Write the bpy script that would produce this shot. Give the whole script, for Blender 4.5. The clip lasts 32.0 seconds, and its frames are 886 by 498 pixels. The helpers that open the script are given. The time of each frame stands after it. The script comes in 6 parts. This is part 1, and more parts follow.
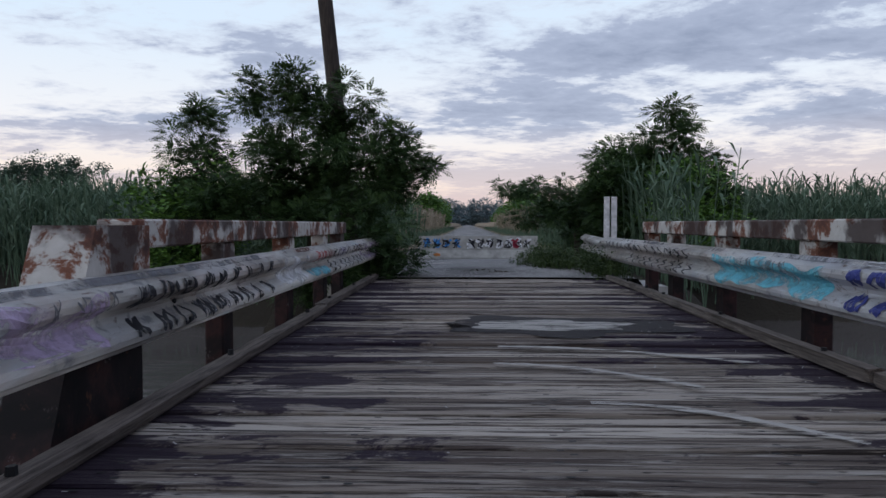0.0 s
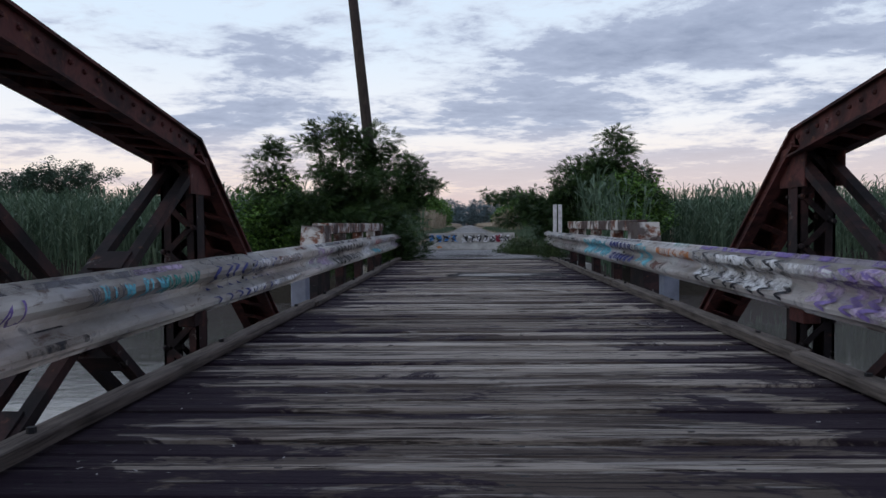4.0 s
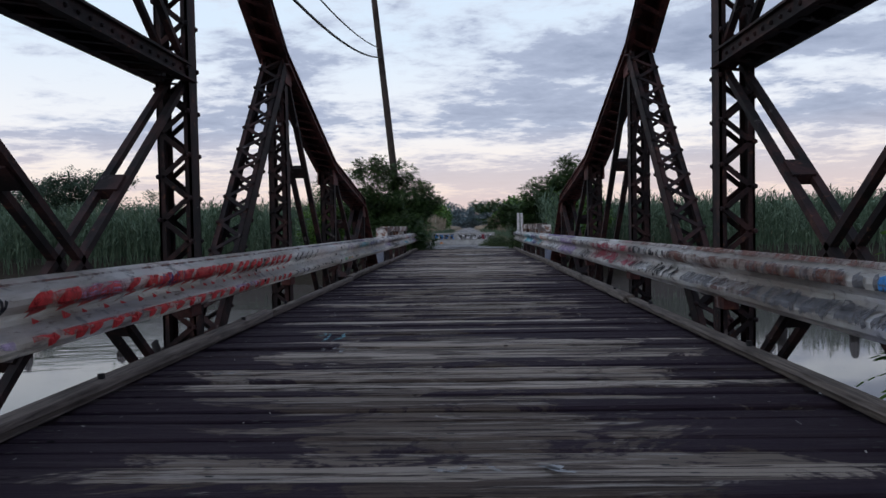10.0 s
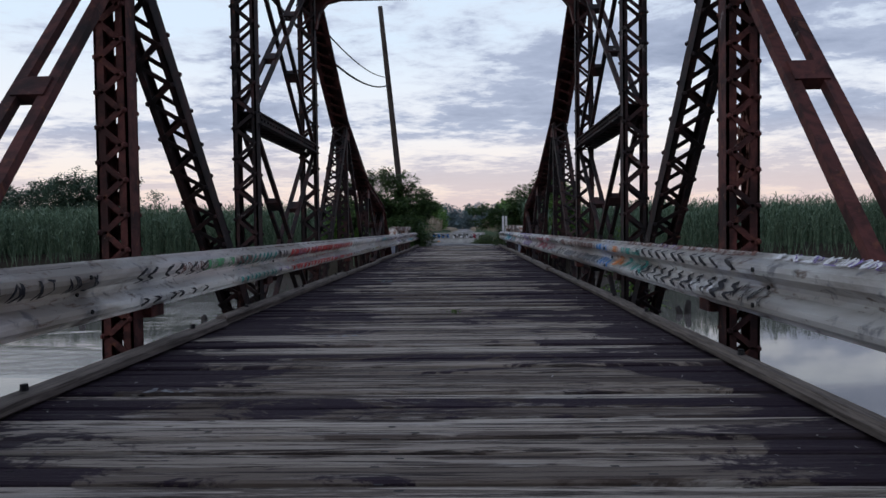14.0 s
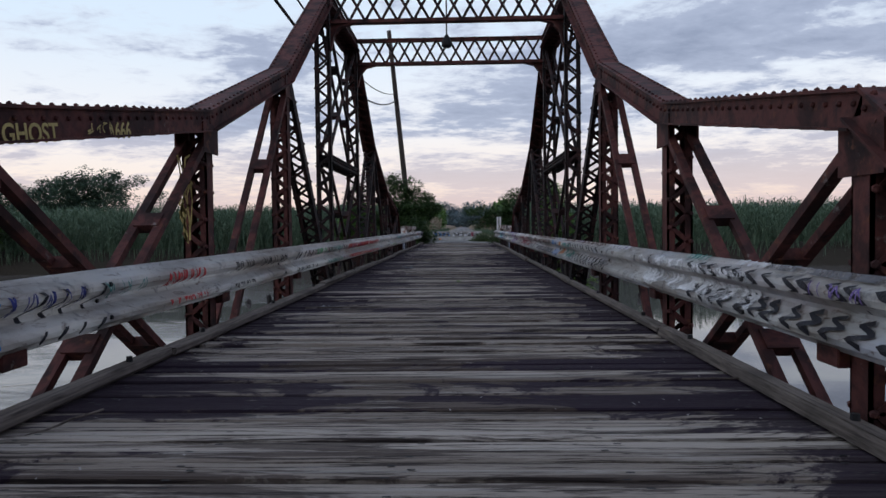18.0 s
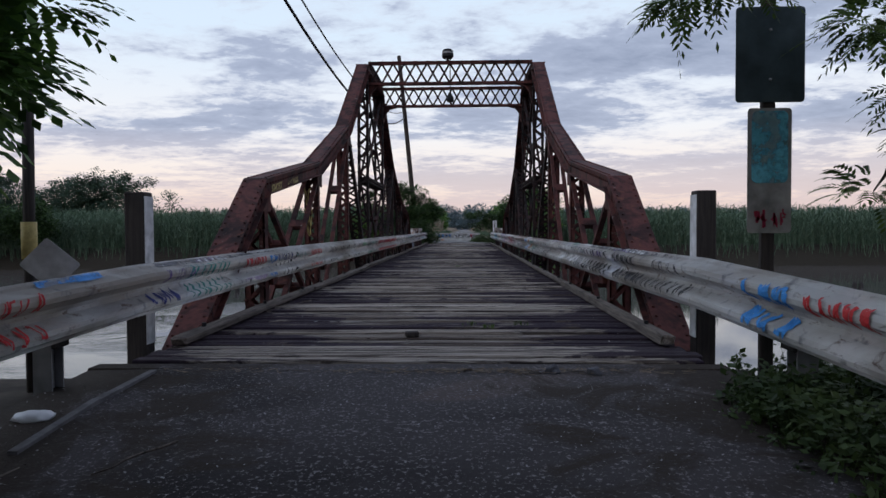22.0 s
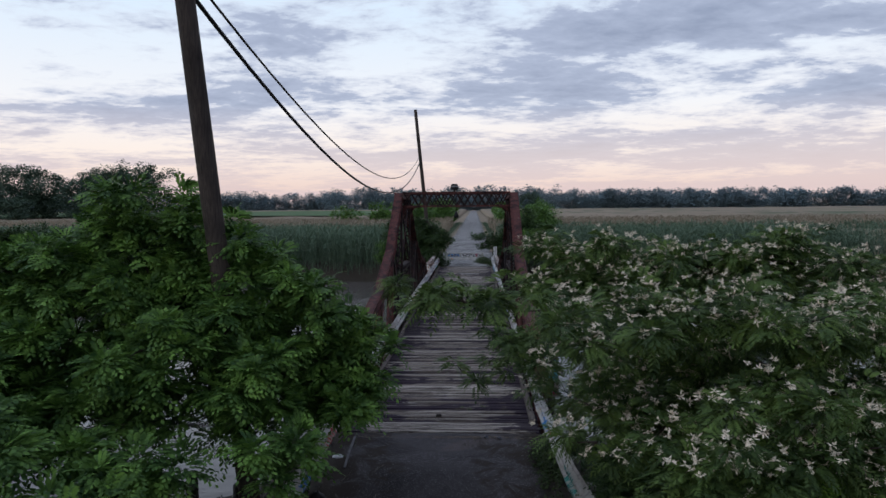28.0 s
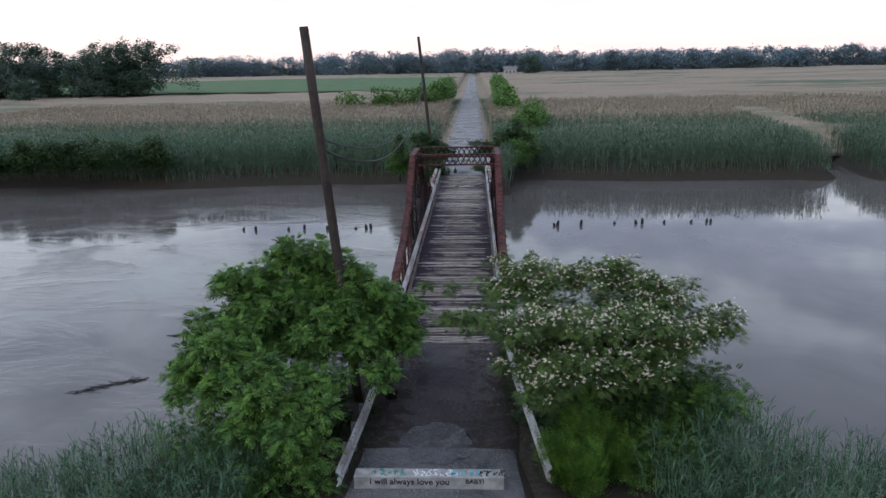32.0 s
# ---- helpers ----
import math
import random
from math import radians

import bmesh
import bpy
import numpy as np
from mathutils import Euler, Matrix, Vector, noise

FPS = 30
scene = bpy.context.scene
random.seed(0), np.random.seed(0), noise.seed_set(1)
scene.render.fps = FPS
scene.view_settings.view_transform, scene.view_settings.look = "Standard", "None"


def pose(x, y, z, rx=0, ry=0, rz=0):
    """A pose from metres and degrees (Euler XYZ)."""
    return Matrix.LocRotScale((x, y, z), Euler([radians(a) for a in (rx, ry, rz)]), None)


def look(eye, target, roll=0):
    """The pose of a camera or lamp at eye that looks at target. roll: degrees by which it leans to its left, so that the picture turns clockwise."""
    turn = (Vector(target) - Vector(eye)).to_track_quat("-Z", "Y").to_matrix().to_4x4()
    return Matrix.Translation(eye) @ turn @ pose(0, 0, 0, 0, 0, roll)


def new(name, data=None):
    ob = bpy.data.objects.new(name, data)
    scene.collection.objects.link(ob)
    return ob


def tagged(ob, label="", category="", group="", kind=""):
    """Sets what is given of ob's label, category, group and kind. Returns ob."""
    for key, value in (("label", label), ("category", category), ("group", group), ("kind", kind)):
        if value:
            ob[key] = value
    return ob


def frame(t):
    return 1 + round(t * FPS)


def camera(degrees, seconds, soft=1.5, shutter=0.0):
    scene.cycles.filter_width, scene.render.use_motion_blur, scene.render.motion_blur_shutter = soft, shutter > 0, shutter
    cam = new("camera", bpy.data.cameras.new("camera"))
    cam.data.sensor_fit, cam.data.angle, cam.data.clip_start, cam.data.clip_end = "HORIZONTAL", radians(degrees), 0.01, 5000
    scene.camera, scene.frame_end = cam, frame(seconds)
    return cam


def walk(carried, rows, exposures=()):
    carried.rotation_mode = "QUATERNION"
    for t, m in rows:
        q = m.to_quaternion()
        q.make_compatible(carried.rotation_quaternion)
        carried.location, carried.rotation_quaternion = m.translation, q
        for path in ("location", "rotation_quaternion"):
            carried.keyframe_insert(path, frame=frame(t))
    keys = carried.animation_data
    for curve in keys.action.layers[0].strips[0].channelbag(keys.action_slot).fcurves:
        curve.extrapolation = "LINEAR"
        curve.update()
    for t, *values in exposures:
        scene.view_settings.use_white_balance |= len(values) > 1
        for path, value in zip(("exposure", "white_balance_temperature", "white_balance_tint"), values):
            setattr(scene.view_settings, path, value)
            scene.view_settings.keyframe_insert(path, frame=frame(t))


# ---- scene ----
cam = camera(65.6, 32.0)
PATH = [
    (0, (-0.348, -1.448, 0.802), (-0.419, 0.55, 0.73), -0.1),
    (0.5, (-0.36, -2.049, 0.789), (-0.427, -0.051, 0.721), -0.5),
    (1, (-0.331, -2.714, 0.798), (-0.399, -0.717, 0.727), -0.4),
    (1.5, (-0.31, -3.372, 0.786), (-0.378, -1.375, 0.717), -0.6),
    (2, (-0.281, -4.038, 0.788), (-0.35, -2.041, 0.719), -0.6),
    (2.5, (-0.244, -4.697, 0.783), (-0.315, -2.699, 0.715), -0.6),
    (3, (-0.197, -5.352, 0.786), (-0.271, -3.355, 0.718), -0.8),
    (3.5, (-0.162, -6.057, 0.798), (-0.239, -4.06, 0.726), -0.6),
    (4, (-0.144, -6.75, 0.796), (-0.219, -4.753, 0.725), -0.6),
    (4.5, (-0.122, -7.457, 0.792), (-0.197, -5.46, 0.722), -0.6),
    (6.5, (0.018, -10.33, 0.781), (-0.062, -8.333, 0.714), -0.6),
    (7, (0.054, -11.03, 0.778), (-0.027, -9.033, 0.71), -0.8),
    (7.5, (0.09, -11.68, 0.786), (0.007, -9.683, 0.717), -0.7),
    (8, (0.082, -12.33, 0.795), (0.001, -10.333, 0.726), -0.8),
    (8.5, (0.063, -12.984, 0.806), (-0.013, -10.987, 0.737), -0.7),
    (9, (0.064, -13.767, 0.816), (-0.011, -11.77, 0.746), -0.7),
    (9.5, (0.11, -14.541, 0.777), (0.033, -12.544, 0.71), -1.1),
    (10, (0.104, -15.268, 0.78), (0.03, -13.271, 0.717), -1.1),
    (10.5, (0.111, -15.98, 0.766), (0.04, -13.983, 0.704), -1.1),
    (11, (0.141, -16.658, 0.761), (0.07, -14.66, 0.701), -1),
    (11.5, (0.178, -17.345, 0.77), (0.105, -15.347, 0.709), -1.1),
    (12, (0.191, -18.054, 0.79), (0.123, -16.056, 0.727), -0.9),
    (12.5, (0.221, -18.632, 0.778), (0.154, -16.634, 0.716), -0.7),
    (13, (0.237, -19.176, 0.752), (0.171, -17.178, 0.691), -0.8),
    (13.5, (0.25, -19.694, 0.745), (0.183, -17.696, 0.685), -1),
    (14, (0.246, -20.162, 0.751), (0.183, -18.164, 0.691), -0.8),
    (14.5, (0.25, -20.582, 0.757), (0.187, -18.584, 0.696), -1),
    (16.5, (0.172, -22.707, 0.752), (0.12, -20.708, 0.692), -0.7),
    (17, (0.25, -23.173, 0.768), (0.192, -21.175, 0.705), -0.7),
    (17.5, (0.258, -23.58, 0.8), (0.194, -21.583, 0.732), -0.7),
    (18, (0.219, -24.031, 0.815), (0.161, -22.033, 0.749), -0.7),
    (18.5, (0.186, -24.58, 0.835), (0.141, -22.581, 0.769), -0.5),
    (19, (0.202, -25.154, 0.83), (0.149, -23.156, 0.767), -0.5),
    (19.5, (0.204, -25.605, 0.84), (0.15, -23.607, 0.776), -0.4),
    (20, (0.217, -26.132, 0.829), (0.16, -24.134, 0.765), -0.5),
    (20.5, (0.224, -26.755, 0.825), (0.167, -24.757, 0.762), -0.3),
    (21, (0.246, -27.462, 0.81), (0.187, -25.464, 0.75), -0.2),
    (21.5, (0.283, -28.045, 0.797), (0.22, -26.047, 0.738), -0.3),
    (22, (0.299, -28.543, 0.802), (0.237, -26.545, 0.743), -0.3),
    (22.5, (0.31, -29.29, 0.816), (0.248, -27.292, 0.751), -0.3),
    (23, (0.344, -30.142, 0.881), (0.278, -28.144, 0.816), -0.3),
    (23.5, (0.357, -31.157, 0.962), (0.292, -29.159, 0.897), -0.4),
    (24, (0.388, -32.295, 1.13), (0.32, -30.297, 1.066), -0.3),
    (24.5, (0.414, -33.404, 1.362), (0.346, -31.406, 1.295), -0.3),
    (25, (0.452, -34.261, 1.604), (0.381, -32.263, 1.537), -0.6),
    (25.5, (0.452, -34.541, 2.005), (0.377, -32.544, 1.936), -0.5),
    (26, (0.41, -34.524, 2.41), (0.337, -32.526, 2.34), -0.8),
    (26.5, (0.47, -34.5, 2.71), (0.385, -32.5, 2.648), -0.6),
    (28.6, (0.62, -37.9, 4.66), (0.528, -35.91, 4.46), -0.5),
    (29, (0.6, -38.95, 5.07), (0.512, -36.97, 4.8), -0.5),
    (29.5, (0.63, -40.15, 5.6), (0.546, -38.19, 5.21), -0.6),
    (30, (0.66, -41.2, 6.1), (0.576, -39.266, 5.596), -0.7),
    (30.5, (0.72, -42.15, 6.66), (0.635, -40.222, 6.137), -0.9),
    (31, (0.775, -43, 7.3), (0.687, -41.072, 6.776), -1),
    (31.5, (0.83, -43.74, 7.9), (0.739, -41.812, 7.379), -1.1),
    (32, (0.86, -44.45, 8.48), (0.768, -42.521, 7.958), -1.1),
]
walk(cam, [(t, look(e, g, r)) for t, e, g, r in PATH],
     exposures=[(0, 0.0), (23, 0.0), (23.6, 0.35), (24, 0.72), (24.6, 1.15), (25.1, 1.45), (25.6, 0.9), (26, 0.62), (26.5, 0.5), (28.5, -0.05), (29.2, 0.05), (30, 0.48), (31, 0.68), (32, 0.72)])

# ---- light ----
world = bpy.data.worlds.new("sky")
scene.world = world
world.use_nodes = True
wt = world.node_tree
wt.nodes.clear()


def wn(kind, **vals):
    n = wt.nodes.new(kind)
    for k, v in vals.items():
        n.inputs[k].default_value = v
    return n


def wmath(op, a, b=None):
    n = wt.nodes.new("ShaderNodeMath")
    n.operation = op
    for i, v in enumerate((a, b)):
        if v is None:
            continue
        if isinstance(v, (int, float)):
            n.inputs[i].default_value = v
        else:
            wt.links.new(v, n.inputs[i])
    return n.outputs[0]


def wramp(fac, stops):
    n = wt.nodes.new("ShaderNodeValToRGB")
    el = n.color_ramp.elements
    while len(el) < len(stops):
        el.new(0.5)
    for e, (p, c) in zip(el, stops):
        e.position, e.color = p, (*c, 1)
    wt.links.new(fac, n.inputs[0])
    return n.outputs[0]


def wmix(fac, a, b):
    n = wt.nodes.new("ShaderNodeMix")
    n.data_type = "RGBA"
    if isinstance(fac, float):
        n.inputs[0].default_value = fac
    else:
        wt.links.new(fac, n.inputs[0])
    for s, v in ((n.inputs[6], a), (n.inputs[7], b)):
        if isinstance(v, tuple):
            s.default_value = (*v, 1)
        else:
            wt.links.new(v, s)
    return n.outputs[2]


tc = wt.nodes.new("ShaderNodeTexCoord")
sep = wt.nodes.new("ShaderNodeSeparateXYZ")
wt.links.new(tc.outputs["Generated"], sep.inputs[0])
elev = wmath("MAXIMUM", sep.outputs[2], 0.0)
SUN_EL, SUN_ROT = 6.0, 215.0
sky = wt.nodes.new("ShaderNodeTexSky")
sky.sky_type = "NISHITA"
sky.sun_disc = False
sky.sun_elevation, sky.sun_rotation = radians(SUN_EL), radians(SUN_ROT)
clear = wramp(elev, [(0.0, (0.73, 0.56, 0.56)), (0.03, (0.87, 0.69, 0.63)), (0.075, (0.97, 0.86, 0.80)), (0.14, (0.90, 0.91, 0.95)),
                     (0.26, (0.72, 0.85, 1.0)), (1.0, (0.42, 0.58, 0.86))])
# flat cloud deck: the direction projected on a plane overhead
den = wmath("ADD", elev, 0.11)
comb = wt.nodes.new("ShaderNodeCombineXYZ")
wt.links.new(wmath("DIVIDE", sep.outputs[0], den), comb.inputs[0])
wt.links.new(wmath("DIVIDE", sep.outputs[1], den), comb.inputs[1])
mp = wt.nodes.new("ShaderNodeMapping")
mp.inputs["Rotation"].default_value = (0, 0, radians(-24))
mp.inputs["Scale"].default_value = (0.8, 0.95, 1)
mp.inputs["Location"].default_value = (3.1, 0.7, 0)
wt.links.new(comb.outputs[0], mp.inputs[0])
nz = wn("ShaderNodeTexNoise", Scale=1.0, Detail=9.0, Roughness=0.56, Distortion=0.5)
wt.links.new(mp.outputs[0], nz.inputs["Vector"])
nz2 = wn("ShaderNodeTexNoise", Scale=5.0, Detail=6.0, Roughness=0.6, Distortion=0.3)
wt.links.new(mp.outputs[0], nz2.inputs["Vector"])
nz3 = wn("ShaderNodeTexNoise", Scale=15.0, Detail=4.0, Roughness=0.6, Distortion=0.6)
wt.links.new(mp.outputs[0], nz3.inputs["Vector"])
cov = wmath("ADD", wmath("MULTIPLY", nz.outputs[0], 0.62), wmath("MULTIPLY", nz2.outputs[0], 0.26))
cov = wmath("ADD", cov, wmath("MULTIPLY", nz3.outputs[0], 0.12))
cov = wmath("ADD", cov, wmath("MULTIPLY", sep.outputs[0], 0.08))
cloud_f = wramp(cov, [(0.425, (0, 0, 0)), (0.52, (1, 1, 1))])
lowfade = wramp(elev, [(0.0, (0.3, 0.3, 0.3)), (0.05, (0.55, 0.55, 0.55)), (0.14, (0.92, 0.92, 0.92)), (1.0, (0.95, 0.95, 0.95))])
cf = wmath("MULTIPLY", cloud_f, lowfade)
cloud_c = wramp(cov, [(0.45, (0.66, 0.70, 0.83)), (0.52, (0.40, 0.46, 0.62)), (0.64, (0.26, 0.31, 0.45))])
warm = wmix(wramp(elev, [(0.03, (1, 1, 1)), (0.14, (0, 0, 0))]), cloud_c, (0.60, 0.50, 0.56))
col = wmix(cf, clear, warm)
add = wt.nodes.new("ShaderNodeMix")
add.data_type, add.blend_type = "RGBA", "ADD"
add.inputs[0].default_value = 0.004
wt.links.new(col, add.inputs[6])
wt.links.new(sky.outputs[0], add.inputs[7])
bg = wn("ShaderNodeBackground", Strength=1.0)
wt.links.new(add.outputs[2], bg.inputs[0])
wo = wt.nodes.new("ShaderNodeOutputWorld")
wt.links.new(bg.outputs[0], wo.inputs[0])

sun = new("sun", bpy.data.lights.new("sun", "SUN"))
sun.data.energy, sun.data.angle, sun.data.color = 0.25, radians(35), (1.0, 0.92, 0.86)
sun.matrix_world = look((0, 0, 0), (-math.sin(radians(SUN_ROT)), -math.cos(radians(SUN_ROT)), -math.tan(radians(38))))


# ---- materials ----
class Nodes:
    """A small builder for a procedural material."""

    def __init__(self, name, rough=0.7, metal=0.0, gloss=0.2):
        self.m = bpy.data.materials.new(name)
        self.m.use_nodes = True
        self.t = self.m.node_tree
        self.b = self.t.nodes["Principled BSDF"]
        self.b.inputs["Roughness"].default_value, self.b.inputs["Metallic"].default_value = rough, metal
        self.b.inputs["Specular IOR Level"].default_value = gloss
        self.co = self.t.nodes.new("ShaderNodeTexCoord")

    def at(self, scale=(1, 1, 1), rot=(0, 0, 0), space="Object"):
        n = self.t.nodes.new("ShaderNodeMapping")
        n.inputs["Scale"].default_value = scale
        n.inputs["Rotation"].default_value = rot
        if space == "World":
            g = self.t.nodes.new("ShaderNodeNewGeometry")
            self.t.links.new(g.outputs["Position"], n.inputs[0])
        else:
            self.t.links.new(self.co.outputs[space], n.inputs[0])
        return n.outputs[0]

    def noise(self, vec, scale, detail=5.0, rough=0.55, dist=0.0):
        n = self.t.nodes.new("ShaderNodeTexNoise")
        n.inputs["Scale"].default_value, n.inputs["Detail"].default_value = scale, detail
        n.inputs["Roughness"].default_value, n.inputs["Distortion"].default_value = rough, dist
        self.t.links.new(vec, n.inputs["Vector"])
        return n.outputs[0]

    def voronoi(self, vec, scale, out="Distance", feature="F1"):
        n = self.t.nodes.new("ShaderNodeTexVoronoi")
        n.feature = feature
        n.inputs["Scale"].default_value = scale
        self.t.links.new(vec, n.inputs["Vector"])
        return n.outputs[out]

    def ramp(self, fac, stops):
        n = self.t.nodes.new("ShaderNodeValToRGB")
        el = n.color_ramp.elements
        while len(el) < len(stops):
            el.new(0.5)
        for e, (p, c) in zip(el, stops):
            e.position, e.color = p, ((c, c, c, 1) if isinstance(c, (int, float)) else (*c, 1))
        self.t.links.new(fac, n.inputs[0])
        return n.outputs[0]

    def mix(self, fac, a, b, blend="MIX"):
        n = self.t.nodes.new("ShaderNodeMix")
        n.data_type, n.blend_type = "RGBA", blend
        for s, v in ((n.inputs[0], fac), (n.inputs[6], a), (n.inputs[7], b)):
            if isinstance(v, (int, float)):
                s.default_value = v
            elif isinstance(v, tuple):
                s.default_value = (*v, 1)
            else:
                self.t.links.new(v, s)
        return n.outputs[2]

    def math(self, op, a, b):
        n = self.t.nodes.new("ShaderNodeMath")
        n.operation = op
        for s, v in zip(n.inputs, (a, b)):
            if isinstance(v, (int, float)):
                s.default_value = v
            else:
                self.t.links.new(v, s)
        return n.outputs[0]

    def shifted(self, scale):
        """Object coordinates, moved at random for each object, then scaled."""
        v = self.t.nodes.new("ShaderNodeVectorMath")
        c = self.t.nodes.new("ShaderNodeCombineXYZ")
        r = self.rand()
        self.t.links.new(self.math("MULTIPLY", r, 371.0), c.inputs[0])
        self.t.links.new(self.math("MULTIPLY", r, 53.0), c.inputs[1])
        self.t.links.new(self.co.outputs["Object"], v.inputs[0])
        self.t.links.new(c.outputs[0], v.inputs[1])
        n = self.t.nodes.new("ShaderNodeMapping")
        n.inputs["Scale"].default_value = scale
        self.t.links.new(v.outputs[0], n.inputs[0])
        return n.outputs[0]

    def rand(self):
        return self.t.nodes.new("ShaderNodeObjectInfo").outputs["Random"]

    def island(self):
        return self.t.nodes.new("ShaderNodeNewGeometry").outputs["Random Per Island"]

    def bump(self, h, strength=0.3, dist=0.01):
        n = self.t.nodes.new("ShaderNodeBump")
        n.inputs["Strength"].default_value, n.inputs["Distance"].default_value = strength, dist
        self.t.links.new(h, n.inputs["Height"])
        self.t.links.new(n.outputs[0], self.b.inputs["Normal"])

    def done(self, col=None, rough=None):
        if col is not None:
            if isinstance(col, tuple):
                self.b.inputs["Base Color"].default_value = (*col, 1)
            else:
                self.t.links.new(col, self.b.inputs["Base Color"])
        if rough is not None:
            self.t.links.new(rough, self.b.inputs["Roughness"])
        return self.m


def plain(name, col, rough=0.7, metal=0.0, var=0.25, scale=6.0):
    n = Nodes(name, rough, metal)
    f = n.noise(n.at(space="World"), scale, 6)
    dark = tuple(c * (1 - var) for c in col)
    light = tuple(min(1, c * (1 + var)) for c in col)
    c = n.ramp(f, [(0.3, dark), (0.7, light)])
    n.bump(f, 0.15, 0.01)
    return n.done(c)


def m_deck():
    n = Nodes("weathered_plank", 0.8, 0.0, 0.12)
    w = n.at(space="World")
    grain = n.noise(n.shifted((0.8, 26, 20)), 1.6, 9, 0.72, 0.6)
    streak = n.noise(n.shifted((0.55, 9, 1)), 1.0, 7, 0.7, 0.8)
    stain = n.noise(n.at((0.8, 1.9, 1), space="World"), 1.0, 9, 0.72, 1.0)
    r = n.rand()
    base = n.ramp(r, [(0.0, (0.062, 0.046, 0.038)), (0.2, (0.125, 0.100, 0.086)), (0.5, (0.25, 0.212, 0.182)), (0.8, (0.37, 0.32, 0.278)), (1.0, (0.47, 0.415, 0.365))])
    col = n.mix(n.ramp(streak, [(0.505, 0.0), (0.545, 0.8)]), base, (0.064, 0.047, 0.042))
    col = n.mix(n.ramp(grain, [(0.52, 0.0), (0.57, 0.9)]), col, (0.026, 0.020, 0.020))
    pale = n.noise(n.shifted((0.9, 13, 1)), 1.3, 9, 0.75, 0.5)
    col = n.mix(n.ramp(pale, [(0.54, 0.0), (0.63, 0.7)]), col, (0.42, 0.385, 0.355))
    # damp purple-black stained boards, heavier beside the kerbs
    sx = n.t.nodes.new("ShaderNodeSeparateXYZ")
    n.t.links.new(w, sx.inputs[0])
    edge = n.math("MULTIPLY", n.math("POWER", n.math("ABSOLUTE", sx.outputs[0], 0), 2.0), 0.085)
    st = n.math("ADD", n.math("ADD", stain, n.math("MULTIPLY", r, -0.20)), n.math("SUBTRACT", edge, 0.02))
    # the dark tone is stronger along the middle of the span
    midspan = n.ramp(n.math("ADD", n.math("MULTIPLY", sx.outputs[1], 0.025), 0.75), [(0.28, 0.0), (0.40, 0.055), (0.58, 0.055), (0.72, 0.0)])
    st = n.math("ADD", st, midspan)
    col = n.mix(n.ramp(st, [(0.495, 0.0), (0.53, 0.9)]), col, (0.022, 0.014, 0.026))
    spots = n.voronoi(n.at((3, 9, 9), space="World"), 1.6)
    col = n.mix(n.ramp(spots, [(0.06, 0.9), (0.11, 0.0)]), col, (0.010, 0.008, 0.009))
    n.bump(n.math("ADD", grain, n.math("MULTIPLY", streak, 0.7)), 0.8, 0.02)
    return n.done(col)


def m_timber(name, a, b, scale=(26, 1.2, 26)):
    n = Nodes(name, 0.8)
    g = n.noise(n.at(scale, space="World"), 2.4, 8, 0.65, 0.5)
    s = n.noise(n.at(space="World"), 1.8, 5)
    col = n.mix(n.ramp(g, [(0.4, 0.0), (0.66, 0.85)]), a, b)
    col = n.mix(n.ramp(s, [(0.5, 0.0), (0.7, 0.6)]), col, tuple(c * 0.4 for c in b))
    n.bump(g, 0.5, 0.012)
    return n.done(col)


def m_rust():
    n = Nodes("rusty_painted_steel", 0.72, 0.15)
    w = n.at(space="World")
    a = n.noise(w, 3.2, 8, 0.65, 0.4)
    b = n.noise(w, 14.0, 6, 0.6)
    col = n.ramp(a, [(0.34, (0.018, 0.011, 0.012)), (0.46, (0.050, 0.021, 0.020)), (0.56, (0.115, 0.040, 0.036)), (0.68, (0.032, 0.019, 0.020))])
    col = n.mix(n.ramp(b, [(0.60, 0.0), (0.68, 0.6)]), col, (0.17, 0.065, 0.038))
    col = n.mix(n.ramp(n.noise(w, 6.1, 7, 0.7), [(0.64, 0.0), (0.70, 0.7)]), col, (0.26, 0.23, 0.22))
    n.bump(b, 0.35, 0.008)
    return n.done(col)


# the rusty steel again, darkened for members that stand against the sky
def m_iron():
    n = Nodes("dark_and_shaded_steel", 0.75, 0.1)
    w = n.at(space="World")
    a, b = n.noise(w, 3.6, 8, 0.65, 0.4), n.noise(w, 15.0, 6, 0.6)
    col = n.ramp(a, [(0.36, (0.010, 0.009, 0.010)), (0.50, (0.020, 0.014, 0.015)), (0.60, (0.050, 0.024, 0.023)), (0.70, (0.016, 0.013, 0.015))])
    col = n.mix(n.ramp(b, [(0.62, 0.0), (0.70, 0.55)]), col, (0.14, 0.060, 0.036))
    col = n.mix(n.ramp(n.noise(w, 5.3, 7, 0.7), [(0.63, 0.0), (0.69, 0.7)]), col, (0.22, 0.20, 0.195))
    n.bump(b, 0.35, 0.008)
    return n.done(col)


def m_peeling():
    n = Nodes("peeling_white_painted_steel", 0.75, 0.05)
    w = n.at(space="World")
    a = n.noise(w, 5.0, 8, 0.7, 0.4)
    col = n.ramp(a, [(0.38, (0.10, 0.045, 0.035)), (0.47, (0.19, 0.08, 0.05)), (0.52, (0.48, 0.46, 0.43)), (0.75, (0.60, 0.58, 0.56))])
    col = n.mix(n.ramp(n.noise(w, 2.3, 5), [(0.47, 0.0), (0.55, 0.9)]), col, (0.045, 0.028, 0.026))
    n.bump(a, 0.4, 0.01)
    return n.done(col)


